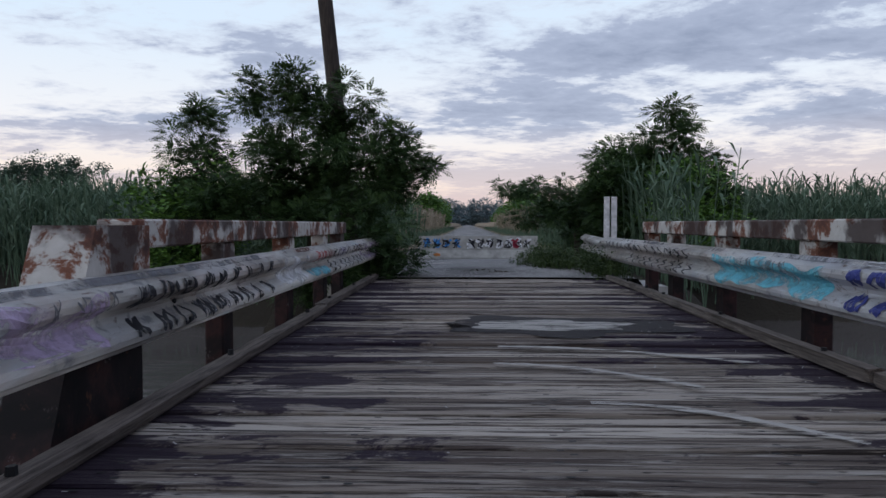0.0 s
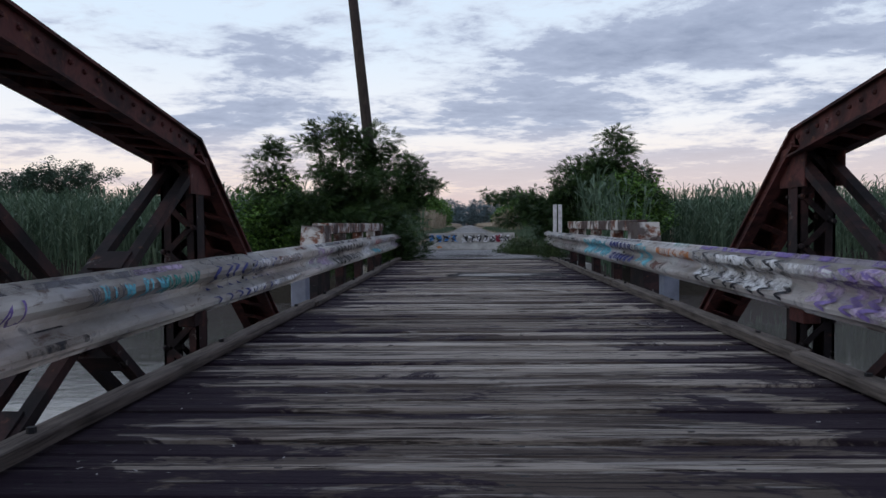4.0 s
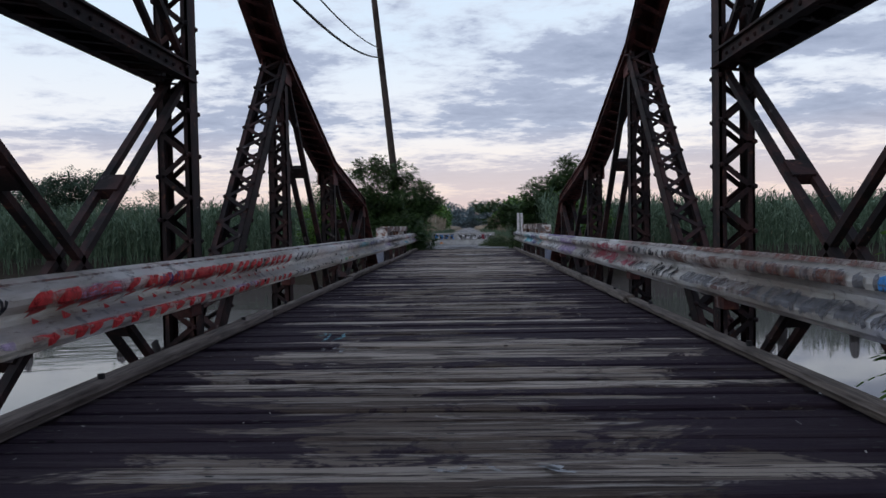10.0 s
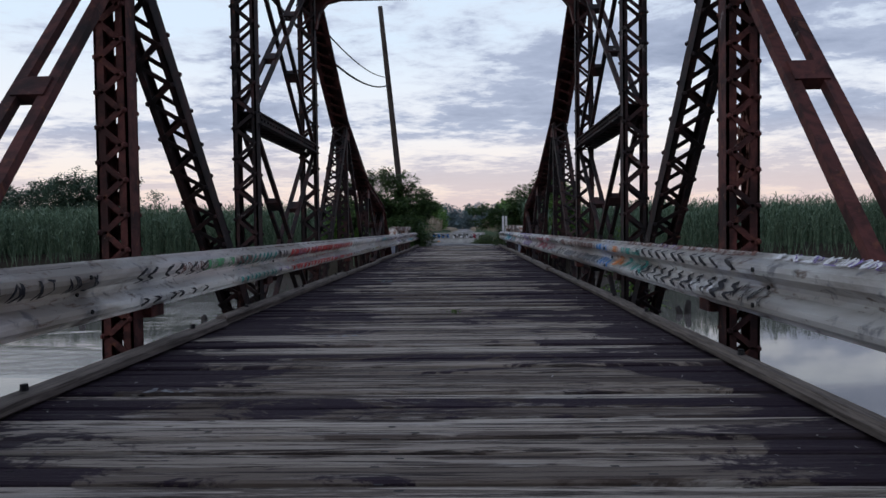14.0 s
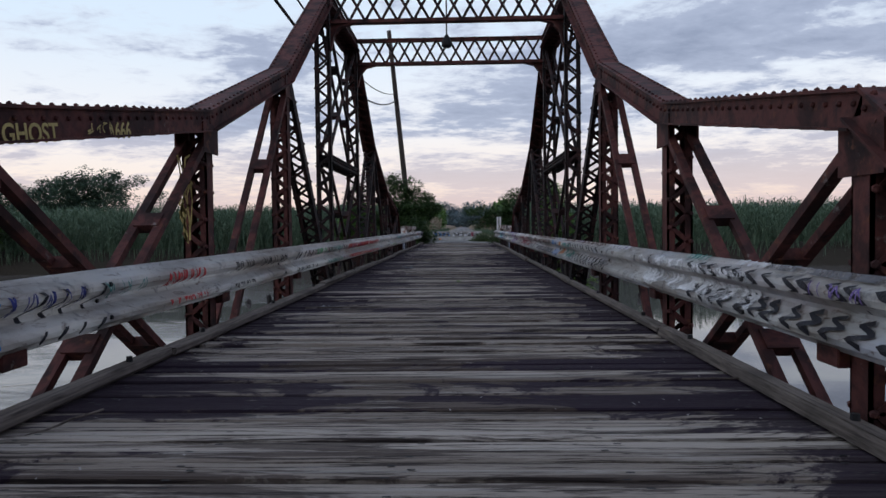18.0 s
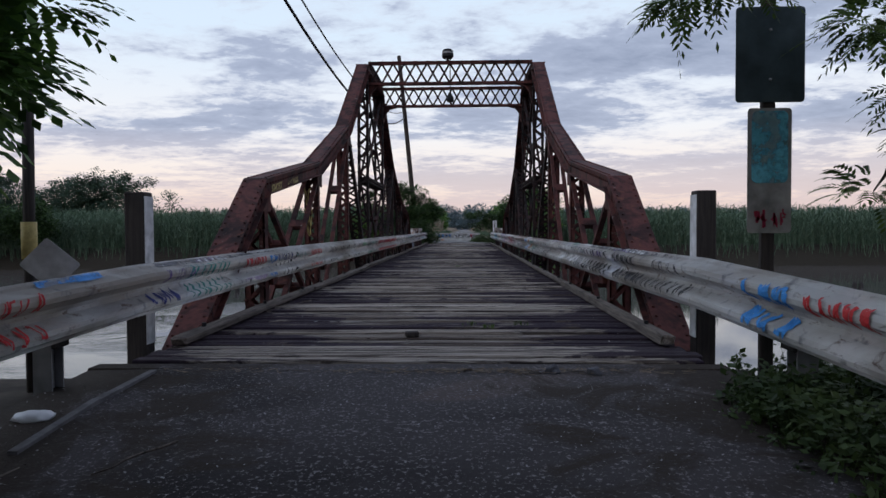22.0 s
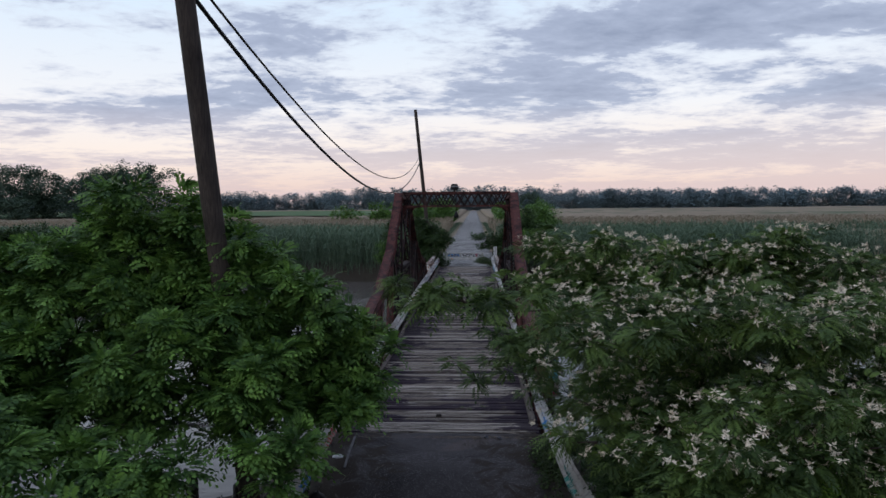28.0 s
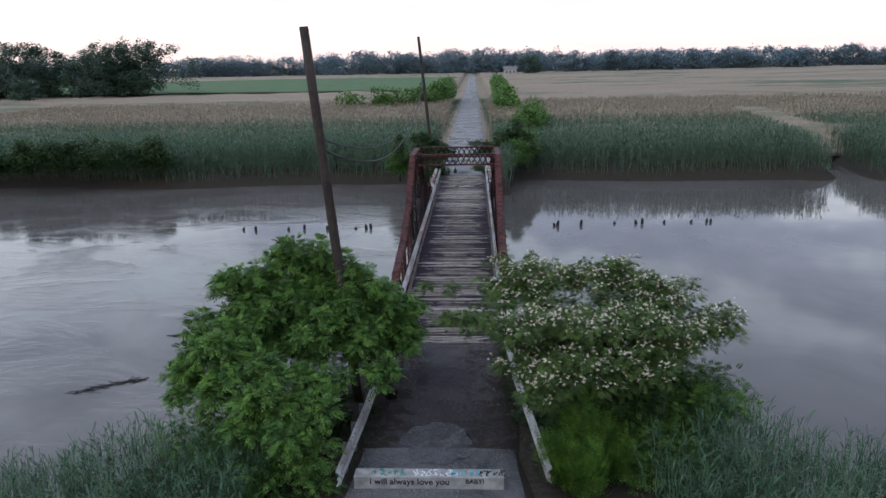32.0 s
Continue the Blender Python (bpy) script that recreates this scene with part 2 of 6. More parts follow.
def m_rail():
    n = Nodes("tagged_galvanised_rail", 0.5, 0.0)
    w = n.at(space="World")
    a = n.noise(n.at((1, 0.5, 1.5), space="World"), 2.1, 7, 0.6, 0.5)
    col = n.ramp(a, [(0.3, (0.62, 0.63, 0.65)), (0.5, (0.80, 0.80, 0.79)), (0.7, (0.88, 0.87, 0.86))])
    hue = n.noise(n.at((1, 0.35, 0.8), space="World"), 1.6, 4, 0.5, 0.9)
    tint = n.ramp(hue, [(0.30, (0.35, 0.40, 0.60)), (0.40, (0.60, 0.60, 0.60)), (0.52, (0.62, 0.60, 0.56)), (0.62, (0.58, 0.44, 0.42)), (0.72, (0.42, 0.56, 0.60))])
    col = n.mix(0.3, col, tint)
    drip = n.noise(n.at((2, 1.6, 6), space="World"), 3.0, 8, 0.7, 1.0)
    grime = n.noise(n.at((1, 0.45, 2.5), space="World"), 1.1, 7, 0.65, 0.8)
    col = n.mix(n.ramp(grime, [(0.42, 0.0), (0.60, 0.75)]), col, (0.33, 0.29, 0.25))
    col = n.mix(n.ramp(drip, [(0.57, 0.0), (0.66, 0.8)]), col, (0.13, 0.065, 0.04))
    sm = n.noise(w, 9.0, 5, 0.6)
    col = n.mix(n.ramp(sm, [(0.58, 0.0), (0.68, 0.6)]), col, (0.10, 0.10, 0.13))
    n.bump(sm, 0.12, 0.006)
    return n.done(col)


def m_asphalt(name, base, wetness=True):
    n = Nodes(name, 0.9, 0.0, 0.1)
    w = n.at(space="World")
    agg = n.voronoi(w, 42.0, "Color")
    ag = n.noise(w, 70.0, 3)
    big = n.noise(w, 0.55, 6, 0.6, 0.6)
    col = n.ramp(big, [(0.35, tuple(c * 0.45 for c in base)), (0.52, base), (0.62, tuple(c * 1.1 for c in base)), (0.72, (base[0] * 1.7, base[1] * 1.5, base[2] * 1.35))])
    chips = n.ramp(n.noise(w, 48.0, 3, 0.7), [(0.57, 0.0), (0.64, 0.85)])
    col = n.mix(chips, col, tuple(min(1, c * 3.0 + 0.05) for c in base))
    sx = n.t.nodes.new("ShaderNodeSeparateXYZ")
    n.t.links.new(w, sx.inputs[0])
    soil = n.math("ADD", n.noise(w, 1.9, 8, 0.7, 0.8), n.math("MULTIPLY", n.math("ABSOLUTE", sx.outputs[0], 0), 0.16))
    if wetness:
        col = n.mix(n.ramp(soil, [(0.64, 0.0), (0.74, 0.85)]), col, (0.036, 0.028, 0.022))
    else:
        crack = n.voronoi(n.at((1, 0.8, 1), space="World"), 0.9, "Distance", "DISTANCE_TO_EDGE")
        fray = n.math("ADD", crack, n.math("MULTIPLY", n.noise(w, 9.0, 5), 0.03))
        col = n.mix(n.ramp(fray, [(0.018, 0.35), (0.028, 0.0)]), col, tuple(c * 0.35 for c in base))
    n.bump(ag, 0.5, 0.012)
    return n.done(col)


def m_leaf(name, dark, light, trans=0.25):
    n = Nodes(name, 0.6, 0.0, 0.25)
    # noise colours the leaves in clumps, as lit lobes and shaded gaps
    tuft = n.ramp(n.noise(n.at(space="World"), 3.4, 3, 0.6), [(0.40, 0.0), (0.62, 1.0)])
    clump_tone = n.math("ADD", n.math("MULTIPLY", n.island(), 0.38), n.math("MULTIPLY", tuft, 0.66))
    col = n.ramp(clump_tone, [(0.05, dark), (0.6, tuple((a + b) / 2 for a, b in zip(dark, light))), (1.0, light)])
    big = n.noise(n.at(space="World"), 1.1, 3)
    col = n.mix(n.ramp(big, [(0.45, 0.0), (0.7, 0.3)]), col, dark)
    n.done(col)
    tr = n.t.nodes.new("ShaderNodeBsdfTranslucent")
    n.t.links.new(col, tr.inputs[0])
    mx = n.t.nodes.new("ShaderNodeMixShader")
    mx.inputs[0].default_value = trans
    n.t.links.new(n.b.outputs[0], mx.inputs[1])
    n.t.links.new(tr.outputs[0], mx.inputs[2])
    n.t.links.new(mx.outputs[0], n.t.nodes["Material Output"].inputs[0])
    return n.m


def m_water():
    n = Nodes("muddy_river_water", 0.06, 0.0, 0.5)
    w = n.at((1, 1, 1), space="World")
    mud = n.noise(w, 0.12, 5, 0.6, 1.0)
    col = n.ramp(mud, [(0.35, (0.090, 0.080, 0.074)), (0.65, (0.140, 0.124, 0.116))])
    patch = n.ramp(n.noise(n.at((0.5, 1, 1), space="World"), 0.22, 4, 0.6, 1.5), [(0.46, 0.05), (0.60, 1.0)])
    rip = n.noise(n.at((0.6, 1.6, 1), space="World"), 2.2, 5, 0.6, 1.2)
    # the current runs ruffled past one side of the pier, calm on the other
    sx = n.t.nodes.new("ShaderNodeSeparateXYZ")
    n.t.links.new(w, sx.inputs[0])
    ruffled = n.ramp(n.math("ADD", n.math("MULTIPLY", sx.outputs[0], 0.1), 0.5), [(0.55, 1.0), (0.95, 0.06)])
    patch = n.math("MULTIPLY", patch, ruffled)
    h = n.math("MULTIPLY", rip, patch)
    n.bump(h, 0.38, 0.05)
    n.b.inputs["IOR"].default_value = 1.33
    return n.done(col, n.ramp(patch, [(0.0, 0.04), (1.0, 0.10)]))


def m_marsh():
    n = Nodes("marsh_ground", 0.95)
    w = n.at(space="World")
    big = n.noise(n.at((0.35, 1.0, 1), space="World"), 0.045, 6, 0.6, 0.6)
    fine = n.noise(n.at((1, 1, 1), space="World"), 1.6, 6, 0.7)
    col = n.ramp(big, [(0.30, (0.08, 0.12, 0.065)), (0.40, (0.17, 0.165, 0.105)), (0.47, (0.29, 0.225, 0.16)), (0.68, (0.34, 0.255, 0.19))])
    col = n.mix(n.ramp(fine, [(0.4, 0.0), (0.7, 0.5)]), col, (0.045, 0.06, 0.032))
    sz = n.t.nodes.new("ShaderNodeSeparateXYZ")
    n.t.links.new(w, sz.inputs[0])
    hz = n.math("ADD", sz.outputs[2], n.math("MULTIPLY", fine, 0.5))
    col = n.mix(n.ramp(n.math("ADD", hz, 0.62), [(0.0, 1.0), (0.12, 0.0)]), col, (0.035, 0.028, 0.024))
    # bare dark mud on the river banks, dry reed further off
    col = n.mix(n.ramp(n.math("MULTIPLY", n.math("ADD", sz.outputs[1], n.math("MULTIPLY", fine, 2.0)), 0.02), [(0.50, 1.0), (0.54, 0.0)]), col, (0.040, 0.034, 0.026))
    n.bump(fine, 0.7, 0.25)
    return n.done(col)


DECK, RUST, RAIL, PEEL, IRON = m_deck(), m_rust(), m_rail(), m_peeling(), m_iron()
KERB = m_timber("grey_kerb_timber", (0.16, 0.132, 0.115), (0.024, 0.018, 0.016))
POLE = m_timber("pole_timber", (0.075, 0.060, 0.052), (0.022, 0.019, 0.018), (26, 26, 1.0))
PILE = m_timber("wet_pile_timber", (0.045, 0.04, 0.038), (0.02, 0.018, 0.018), (20, 20, 1.0))
ASPH = m_asphalt("dark_asphalt", (0.058, 0.052, 0.054))
ROADM = m_asphalt("pale_road", (0.22, 0.21, 0.205), False)
CONC = plain("concrete", (0.34, 0.33, 0.31), 0.85, 0, 0.3, 5)
WATER, MARSH = m_water(), m_marsh()
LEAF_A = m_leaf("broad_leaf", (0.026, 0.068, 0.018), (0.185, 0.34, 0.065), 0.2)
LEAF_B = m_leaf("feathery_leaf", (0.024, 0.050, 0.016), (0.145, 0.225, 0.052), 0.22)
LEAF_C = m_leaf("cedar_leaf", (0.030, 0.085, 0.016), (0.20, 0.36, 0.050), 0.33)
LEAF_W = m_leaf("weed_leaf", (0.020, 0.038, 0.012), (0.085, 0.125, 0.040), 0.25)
# far bank foliage, also the near thickets painted as if in shade
LEAF_F = m_leaf("far_bank_and_shaded_leaf", (0.018, 0.040, 0.015), (0.085, 0.148, 0.046), 0.25)
# slightly blue, with some distance haze in the leaf colour
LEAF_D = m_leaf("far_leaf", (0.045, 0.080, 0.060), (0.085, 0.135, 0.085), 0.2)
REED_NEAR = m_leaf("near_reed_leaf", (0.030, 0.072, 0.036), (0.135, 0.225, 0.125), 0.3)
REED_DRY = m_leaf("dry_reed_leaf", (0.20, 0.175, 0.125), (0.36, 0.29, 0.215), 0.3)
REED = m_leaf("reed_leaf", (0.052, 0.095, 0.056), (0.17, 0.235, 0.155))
BARK = m_timber("bark", (0.075, 0.06, 0.05), (0.03, 0.025, 0.022), (18, 18, 2))
# pale blue-green: the haze over the horizon is mixed into the leaf colour
FAR = m_leaf("hazed_far_leaf", (0.14, 0.20, 0.225), (0.18, 0.25, 0.28), 0.2)
FLOWER = plain("cream_blossom", (0.72, 0.63, 0.50), 0.8, 0, 0.15, 20)
BLACK = plain("black_iron", (0.02, 0.02, 0.022), 0.6, 0.3)


# ---- mesh helpers ----
def mesh_of(bm, name):
    me = bpy.data.meshes.new(name)
    bm.to_mesh(me)
    bm.free()
    return me


def part(name, bm, material, parent=None, label=""):
    me = bm if isinstance(bm, bpy.types.Mesh) else mesh_of(bm, name)
    if not me.materials:
        me.materials.append(material)
    ob = new(name, me)
    if parent is not None:
        ob.parent = parent
    if label:
        ob["label"] = label
    return ob


def empty(name, loc, label, category, group="", kind=""):
    ob = new(name)
    ob.location = loc
    return tagged(ob, label, category, group, kind)


def box(bm, lo, hi, bevel=0.0):
    c = [(a + b) / 2 for a, b in zip(lo, hi)]
    s = [b - a for a, b in zip(lo, hi)]
    r = bmesh.ops.create_cube(bm, size=1.0, matrix=Matrix.Translation(c) @ Matrix.Diagonal((*s, 1)))
    if bevel > 0:
        es = list({e for v in r["verts"] for e in v.link_edges})
        bmesh.ops.bevel(bm, geom=es, offset=bevel, segments=1, affect="EDGES")


def bar(bm, a, b, w, h, side=(1, 0, 0)):
    """A straight bar from a to b: w along side, h across it."""
    a, b = Vector(a), Vector(b)
    d = (b - a)
    L = d.length
    y = d.normalized()
    x = Vector(side)
    x = (x - y * x.dot(y)).normalized()
    z = x.cross(y)
    m = Matrix((x, y, z)).transposed().to_4x4()
    m.translation = (a + b) / 2
    bmesh.ops.create_cube(bm, size=1.0, matrix=m @ Matrix.Diagonal((w, L, h, 1)))


def tube(bm, pts, radii, seg=8):
    rings = []
    for i, p in enumerate(pts):
        p = Vector(p)
        d = Vector(pts[min(i + 1, len(pts) - 1)]) - Vector(pts[max(i - 1, 0)])
        d.normalize()
        u = d.orthogonal().normalized()
        v = d.cross(u)
        rings.append([bm.verts.new(p + (u * math.cos(2 * math.pi * k / seg) + v * math.sin(2 * math.pi * k / seg)) * radii[i]) for k in range(seg)])
    for r0, r1 in zip(rings, rings[1:]):
        for k in range(seg):
            bm.faces.new((r0[k], r0[(k + 1) % seg], r1[(k + 1) % seg], r1[k]))
    bm.faces.new(rings[0][::-1])
    bm.faces.new(rings[-1])
    for f in bm.faces:
        f.smooth = True


def quads(name, verts):
    """A mesh of loose quads out of an array (n, 4, 3)."""
    n = len(verts)
    me = bpy.data.meshes.new(name)
    me.vertices.add(n * 4)
    me.vertices.foreach_set("co", verts.reshape(-1).astype(np.float32))
    me.loops.add(n * 4)
    me.loops.foreach_set("vertex_index", np.arange(n * 4, dtype=np.int32))
    me.polygons.add(n)
    me.polygons.foreach_set("loop_start", np.arange(0, n * 4, 4, dtype=np.int32))
    me.update()
    me.validate()
    return me


# ---- ground, river, roads ----
WATER_Z = -1.6


def ground_z(x, y):
    """River channel across the road line, marsh on both banks, road embankment."""
    wob = 0.9 * np.sin(x * 0.11 + 1.0) + 0.5 * np.sin(x * 0.31)
    near = -31.6 + wob * 0.5 - 0.03 * np.abs(x)
    far = 15.6 + wob + np.where(x > 28, -(x - 28) * 0.05, 0) + np.where(x < -20, (x + 20) * 0.02, 0)
    near = -25.6 + (near + 25.6) * np.clip((np.abs(x) - 4.6) / 3.4, 0, 1)
    far = np.where(np.abs(x) < 4.0, 9.6, far)
    d = np.minimum(y - near, far - y)
    z = np.where(d > 0, -0.7 - np.clip(d * 0.9, 0, 2.6), -0.7 + np.clip(-d * 0.25, 0, 0.35))
    # creek mouth on the far bank
    creek = np.exp(-((x - 33 - (y - 15) * 0.18) / 1.6) ** 2) * (y > 12) * (y < 60)
    z = z - creek * 2.2
    rd = np.clip((3.4 - np.abs(x)) / 1.2, 0, 1)
    on_land = (y < -25.6) | (y > 9.6)
    z = np.where(on_land, z + (-0.09 - 0.22 * np.clip((-25.2 - y) / 4.8, 0, 1) - z) * rd, z)
    return z


def grid_mesh(name, xs, ys, zf):
    X, Y = np.meshgrid(xs, ys, indexing="ij")
    Z = zf(X, Y)
    nx, ny = len(xs), len(ys)
    me = bpy.data.meshes.new(name)
    v = np.stack([X, Y, Z], -1).reshape(-1, 3)
    i = np.arange(nx * ny).reshape(nx, ny)
    f = np.stack([i[:-1, :-1], i[1:, :-1], i[1:, 1:], i[:-1, 1:]], -1).reshape(-1, 4)
    me.vertices.add(len(v))
    me.vertices.foreach_set("co", v.reshape(-1).astype(np.float32))
    me.loops.add(f.size)
    me.loops.foreach_set("vertex_index", f.reshape(-1).astype(np.int32))
    me.polygons.add(len(f))
    me.polygons.foreach_set("loop_start", np.arange(0, f.size, 4, dtype=np.int32))
    me.polygons.foreach_set("use_smooth", np.ones(len(f), dtype=bool))
    me.update()
    return me


def spread(near, far, step, grow):
    out, x, s = [0.0], 0.0, step
    while x < far:
        if x > near:
            s *= grow
        x += s
        out.append(x)
    return np.array(out)


gx = spread(45, 2500, 0.6, 1.09)
gx = np.concatenate([-gx[:0:-1], gx])
gy = spread(45, 2500, 0.6, 1.09)
gy = np.concatenate([-gy[:0:-1], gy]) - 5
ground = part("ground", grid_mesh("ground", gx, gy, ground_z), MARSH)
tagged(ground, "marsh ground with muddy river banks and road embankment", "ground", kind="structure")
wx = np.array([-2500, -200, -60, 0, 60, 200, 2500.0])
water = part("water", grid_mesh("water", wx, np.array([-60, -20, 0, 20, 75.0]), lambda x, y: x * 0 + WATER_Z), WATER)
tagged(water, "muddy tidal river reflecting the cloudy sky", "water", kind="structure")


def road_z(y):
    """The near approach runs down from the deck end."""
    return -0.22 * np.clip((-25.2 - y) / 4.8, 0, 1)


def strip(name, y0, y1, half, z, mat_, label, step=1.0, wob=0.12):
    ys = np.linspace(y0, y1, round((y1 - y0) / step) + 1)
    us = np.concatenate([[-1.0], np.linspace(-0.96, 0.96, 9), [1.0]])
    U, Y = np.meshgrid(us, ys, indexing="ij")
    hw = half + wob * np.sin(Y * 1.7) + wob * np.sin(Y * 0.6 + 2)
    X = U * hw
    me = grid_mesh(name, us, ys, lambda x, y: x * 0)
    Z = z + 0.02 * (1 - U ** 2) + road_z(Y)
    Z = np.where(np.abs(U) > 0.99, z - 0.12 + road_z(Y), Z)
    me.vertices.foreach_set("co", np.stack([X, Y, Z], -1).reshape(-1).astype(np.float32))
    me.update()
    ob = part(name, me, mat_)
    return tagged(ob, label, "road", kind="structure")


strip("road_far", 8.72, 460, 2.05, 0.0, ROADM, "pale cracked old road running straight through the marsh", 2.0)
DIRT = plain("dark_litter_soil", (0.045, 0.037, 0.030), 0.95, 0, 0.4, 7)
strip("verge_near", -60, -24.60, 2.75, -0.075, DIRT, "dark soil verge beside the near asphalt")
SLAB = m_asphalt("pale_worn_slab", (0.125, 0.122, 0.125), False)
strip("road_slab", -45, -30.0, 1.86, -0.022, SLAB, "paler worn road surface round the low barrier", 0.5, 0.05)
strip("road_near", -60, -24.50, 1.95, -0.03, ASPH, "dark worn asphalt approach with pale stone chips")

bm = bmesh.new()
bar_pts = [(-1.51, -24.62), (-1.48, -25.3), (-1.44, -25.98)]
for (xa, ya), (xb, yb) in zip(bar_pts, bar_pts[1:]):
    vs = [bm.verts.new((xa - 0.02, ya, -0.008)), bm.verts.new((xa + 0.02, ya, -0.008)), bm.verts.new((xb + 0.02, yb, -0.044 if yb < -25.6 else -0.012)), bm.verts.new((xb - 0.02, yb, -0.044 if yb < -25.6 else -0.012))]
    f = bm.faces.new(vs)
    g = bmesh.ops.extrude_face_region(bm, geom=[f])
    bmesh.ops.translate(bm, verts=[v for v in g["geom"] if isinstance(v, bmesh.types.BMVert)], vec=(0, 0, -0.08))
bmesh.ops.recalc_face_normals(bm, faces=bm.faces[:])
tagged(part("edging", bm, plain("dull_edging", (0.13, 0.125, 0.13), 0.9, 0, 0.4, 12)), "narrow pale concrete edging beside the asphalt", "edging", kind="structure")

# ---- bridge ----
DECK_Y0, DECK_Y1 = -24.38, 8.68
MID = -11.84                 # the middle of the swing span
TX = 1.94                    # truss planes
deck = empty("bridge_deck", (0, 0, 0), "weathered grey transverse timber plank bridge deck", "bridge deck", kind="structure")
rng = random.Random(5)
plank_meshes = []
for k in range(14):
    bm = bmesh.new()
    w = 0.134 - 0.026 * rng.random() ** 2
    box(bm, (-1.76 + rng.uniform(-0.03, 0.03), -w / 2, -0.09), (1.76 + rng.uniform(-0.03, 0.03), w / 2, 0.0), 0.008)
    bmesh.ops.subdivide_edges(bm, edges=[e for e in bm.edges if abs(e.verts[0].co.x - e.verts[1].co.x) > 1], cuts=7)
    for v in bm.verts:
        v.co.y += rng.uniform(-0.004, 0.004)
        v.co.z += rng.uniform(-0.003, 0.001)
    me = mesh_of(bm, "plank")
    me.materials.append(DECK)
    plank_meshes.append(me)
n_pl = round((DECK_Y1 - DECK_Y0) / 0.142)
for i in range(n_pl):
    y = DECK_Y0 + (i + 0.5) * (DECK_Y1 - DECK_Y0) / n_pl
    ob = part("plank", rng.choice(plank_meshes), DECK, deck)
    ob.location = (0, y, rng.uniform(-0.016, 0.005))
    ob.rotation_euler = (rng.uniform(-0.03, 0.03), rng.uniform(-0.002, 0.002), rng.uniform(-0.004, 0.004))


def kerbs(side):
    k = empty("timber_kerb", (side * 1.62, -8, 0), "grey splintered timber kerb bolted along the deck edge", "kerb", "deck kerbs", "structure")
    y = DECK_Y0 + 0.48
    while y < DECK_Y1 - 0.3:
        L = min(rng.choice((4.2, 4.9, 5.6)), DECK_Y1 - 0.1 - y)
        bm = bmesh.new()
        box(bm, (side * 1.687 - 0.047, y + 0.015, 0.006), (side * 1.687 + 0.047, y + L - 0.015, 0.072 + rng.uniform(-0.012, 0.012)), 0.012)
        for v in bm.verts:
            v.co += Vector((rng.uniform(-0.012, 0.012), rng.uniform(-0.02, 0.02), rng.uniform(-0.008, 0.008)))
        ob = part("timber", bm, KERB, k)
        ob.location = (-side * 1.62 + rng.uniform(-0.02, 0.02), 8, 0)
        for u in (0.12, 0.5, 0.88):
            bm = bmesh.new()
            bmesh.ops.create_cone(bm, cap_ends=True, segments=6, radius1=0.018, radius2=0.016, depth=0.03, matrix=Matrix.Translation((side * 1.687, y + L * u, 0.085)))
            part("bolt", bm, BLACK, ob)
        y += L


kerbs(-1), kerbs(1)

W_PROFILE = [(0.030, 0.170), (0.0, 0.160), (-0.012, 0.145), (-0.075, 0.115), (-0.083, 0.090), (-0.078, 0.065), (-0.010, 0.022), (0.0, 0.0),
             (-0.010, -0.022), (-0.078, -0.065), (-0.083, -0.090), (-0.075, -0.115), (-0.012, -0.145), (0.0, -0.160), (0.030, -0.170)]


def rail_panel(side, p0, p1):
    """One W-beam panel from p0 to p1 (back of the beam on the line)."""
    bm = bmesh.new()
    p0, p1 = Vector(p0), Vector(p1)
    d = (p1 - p0).normalized()
    out = Vector((side * abs(d.y), -side * d.x * (1 if d.y > 0 else -1), 0)).normalized()
    n = 6
    rows = []
    for i in range(n + 1):
        c = p0.lerp(p1, i / n)
        rows.append([bm.verts.new(c + out * u + Vector((0, 0, v))) for u, v in W_PROFILE])
    for a, b in zip(rows, rows[1:]):
        for j in range(len(W_PROFILE) - 1):
            bm.faces.new((a[j], a[j + 1], b[j + 1], b[j]))
    bmesh.ops.solidify(bm, geom=bm.faces[:], thickness=0.006)
    return bm


RAIL_Z, RAIL_X = 0.43, 1.79


def guardrail(side, pts, label, group):
    g = empty("guardrail", (side * RAIL_X, pts[0][1], 0), label, "guardrail", group)
    for a, b in zip(pts, pts[1:]):
        L = (Vector(b) - Vector(a)).length
        n = max(1, round(L / 3.81))
        for i in range(n):
            q0 = Vector(a).lerp(Vector(b), i / n)
            q1 = Vector(a).lerp(Vector(b), (i + 1) / n)
            q1 += (q1 - q0).normalized() * 0.16
            q0 = q0 + Vector((-side * 0.004 * (i % 2), 0, 0))
            bm = rail_panel(side, q0 - Vector(g.location), q1 - Vector(g.location))
            panel = part("rail_panel", bm, RAIL, g)
            for dz in (0.09, 0.0, -0.09):
                bm = bmesh.new()
                q = q1 - Vector(g.location) - (q1 - q0).normalized() * 0.10 + Vector((-side * (0.086 if dz else 0.006), 0, dz))
                bmesh.ops.create_cone(bm, cap_ends=True, segments=8, radius1=0.014, radius2=0.011, depth=0.014, matrix=Matrix.Translation(q) @ Euler((0, radians(90), 0)).to_matrix().to_4x4())
                part("bolt", bm, BLACK, panel)
    return g


for s in (-1, 1):
    guardrail(s, [(s * RAIL_X, -24.2, 0.425 + s * 0.015), (s * RAIL_X, -20.4, RAIL_Z), (s * RAIL_X, 9.2, RAIL_Z)], "graffiti-covered galvanised steel guardrail bolted along the trusses", "bridge guardrails")
near_l = [(-1.79, -24.2, 0.41), (-1.77, -27.2, 0.335), (-1.84, -29.5, 0.31), (-1.99, -32.0, 0.26)]
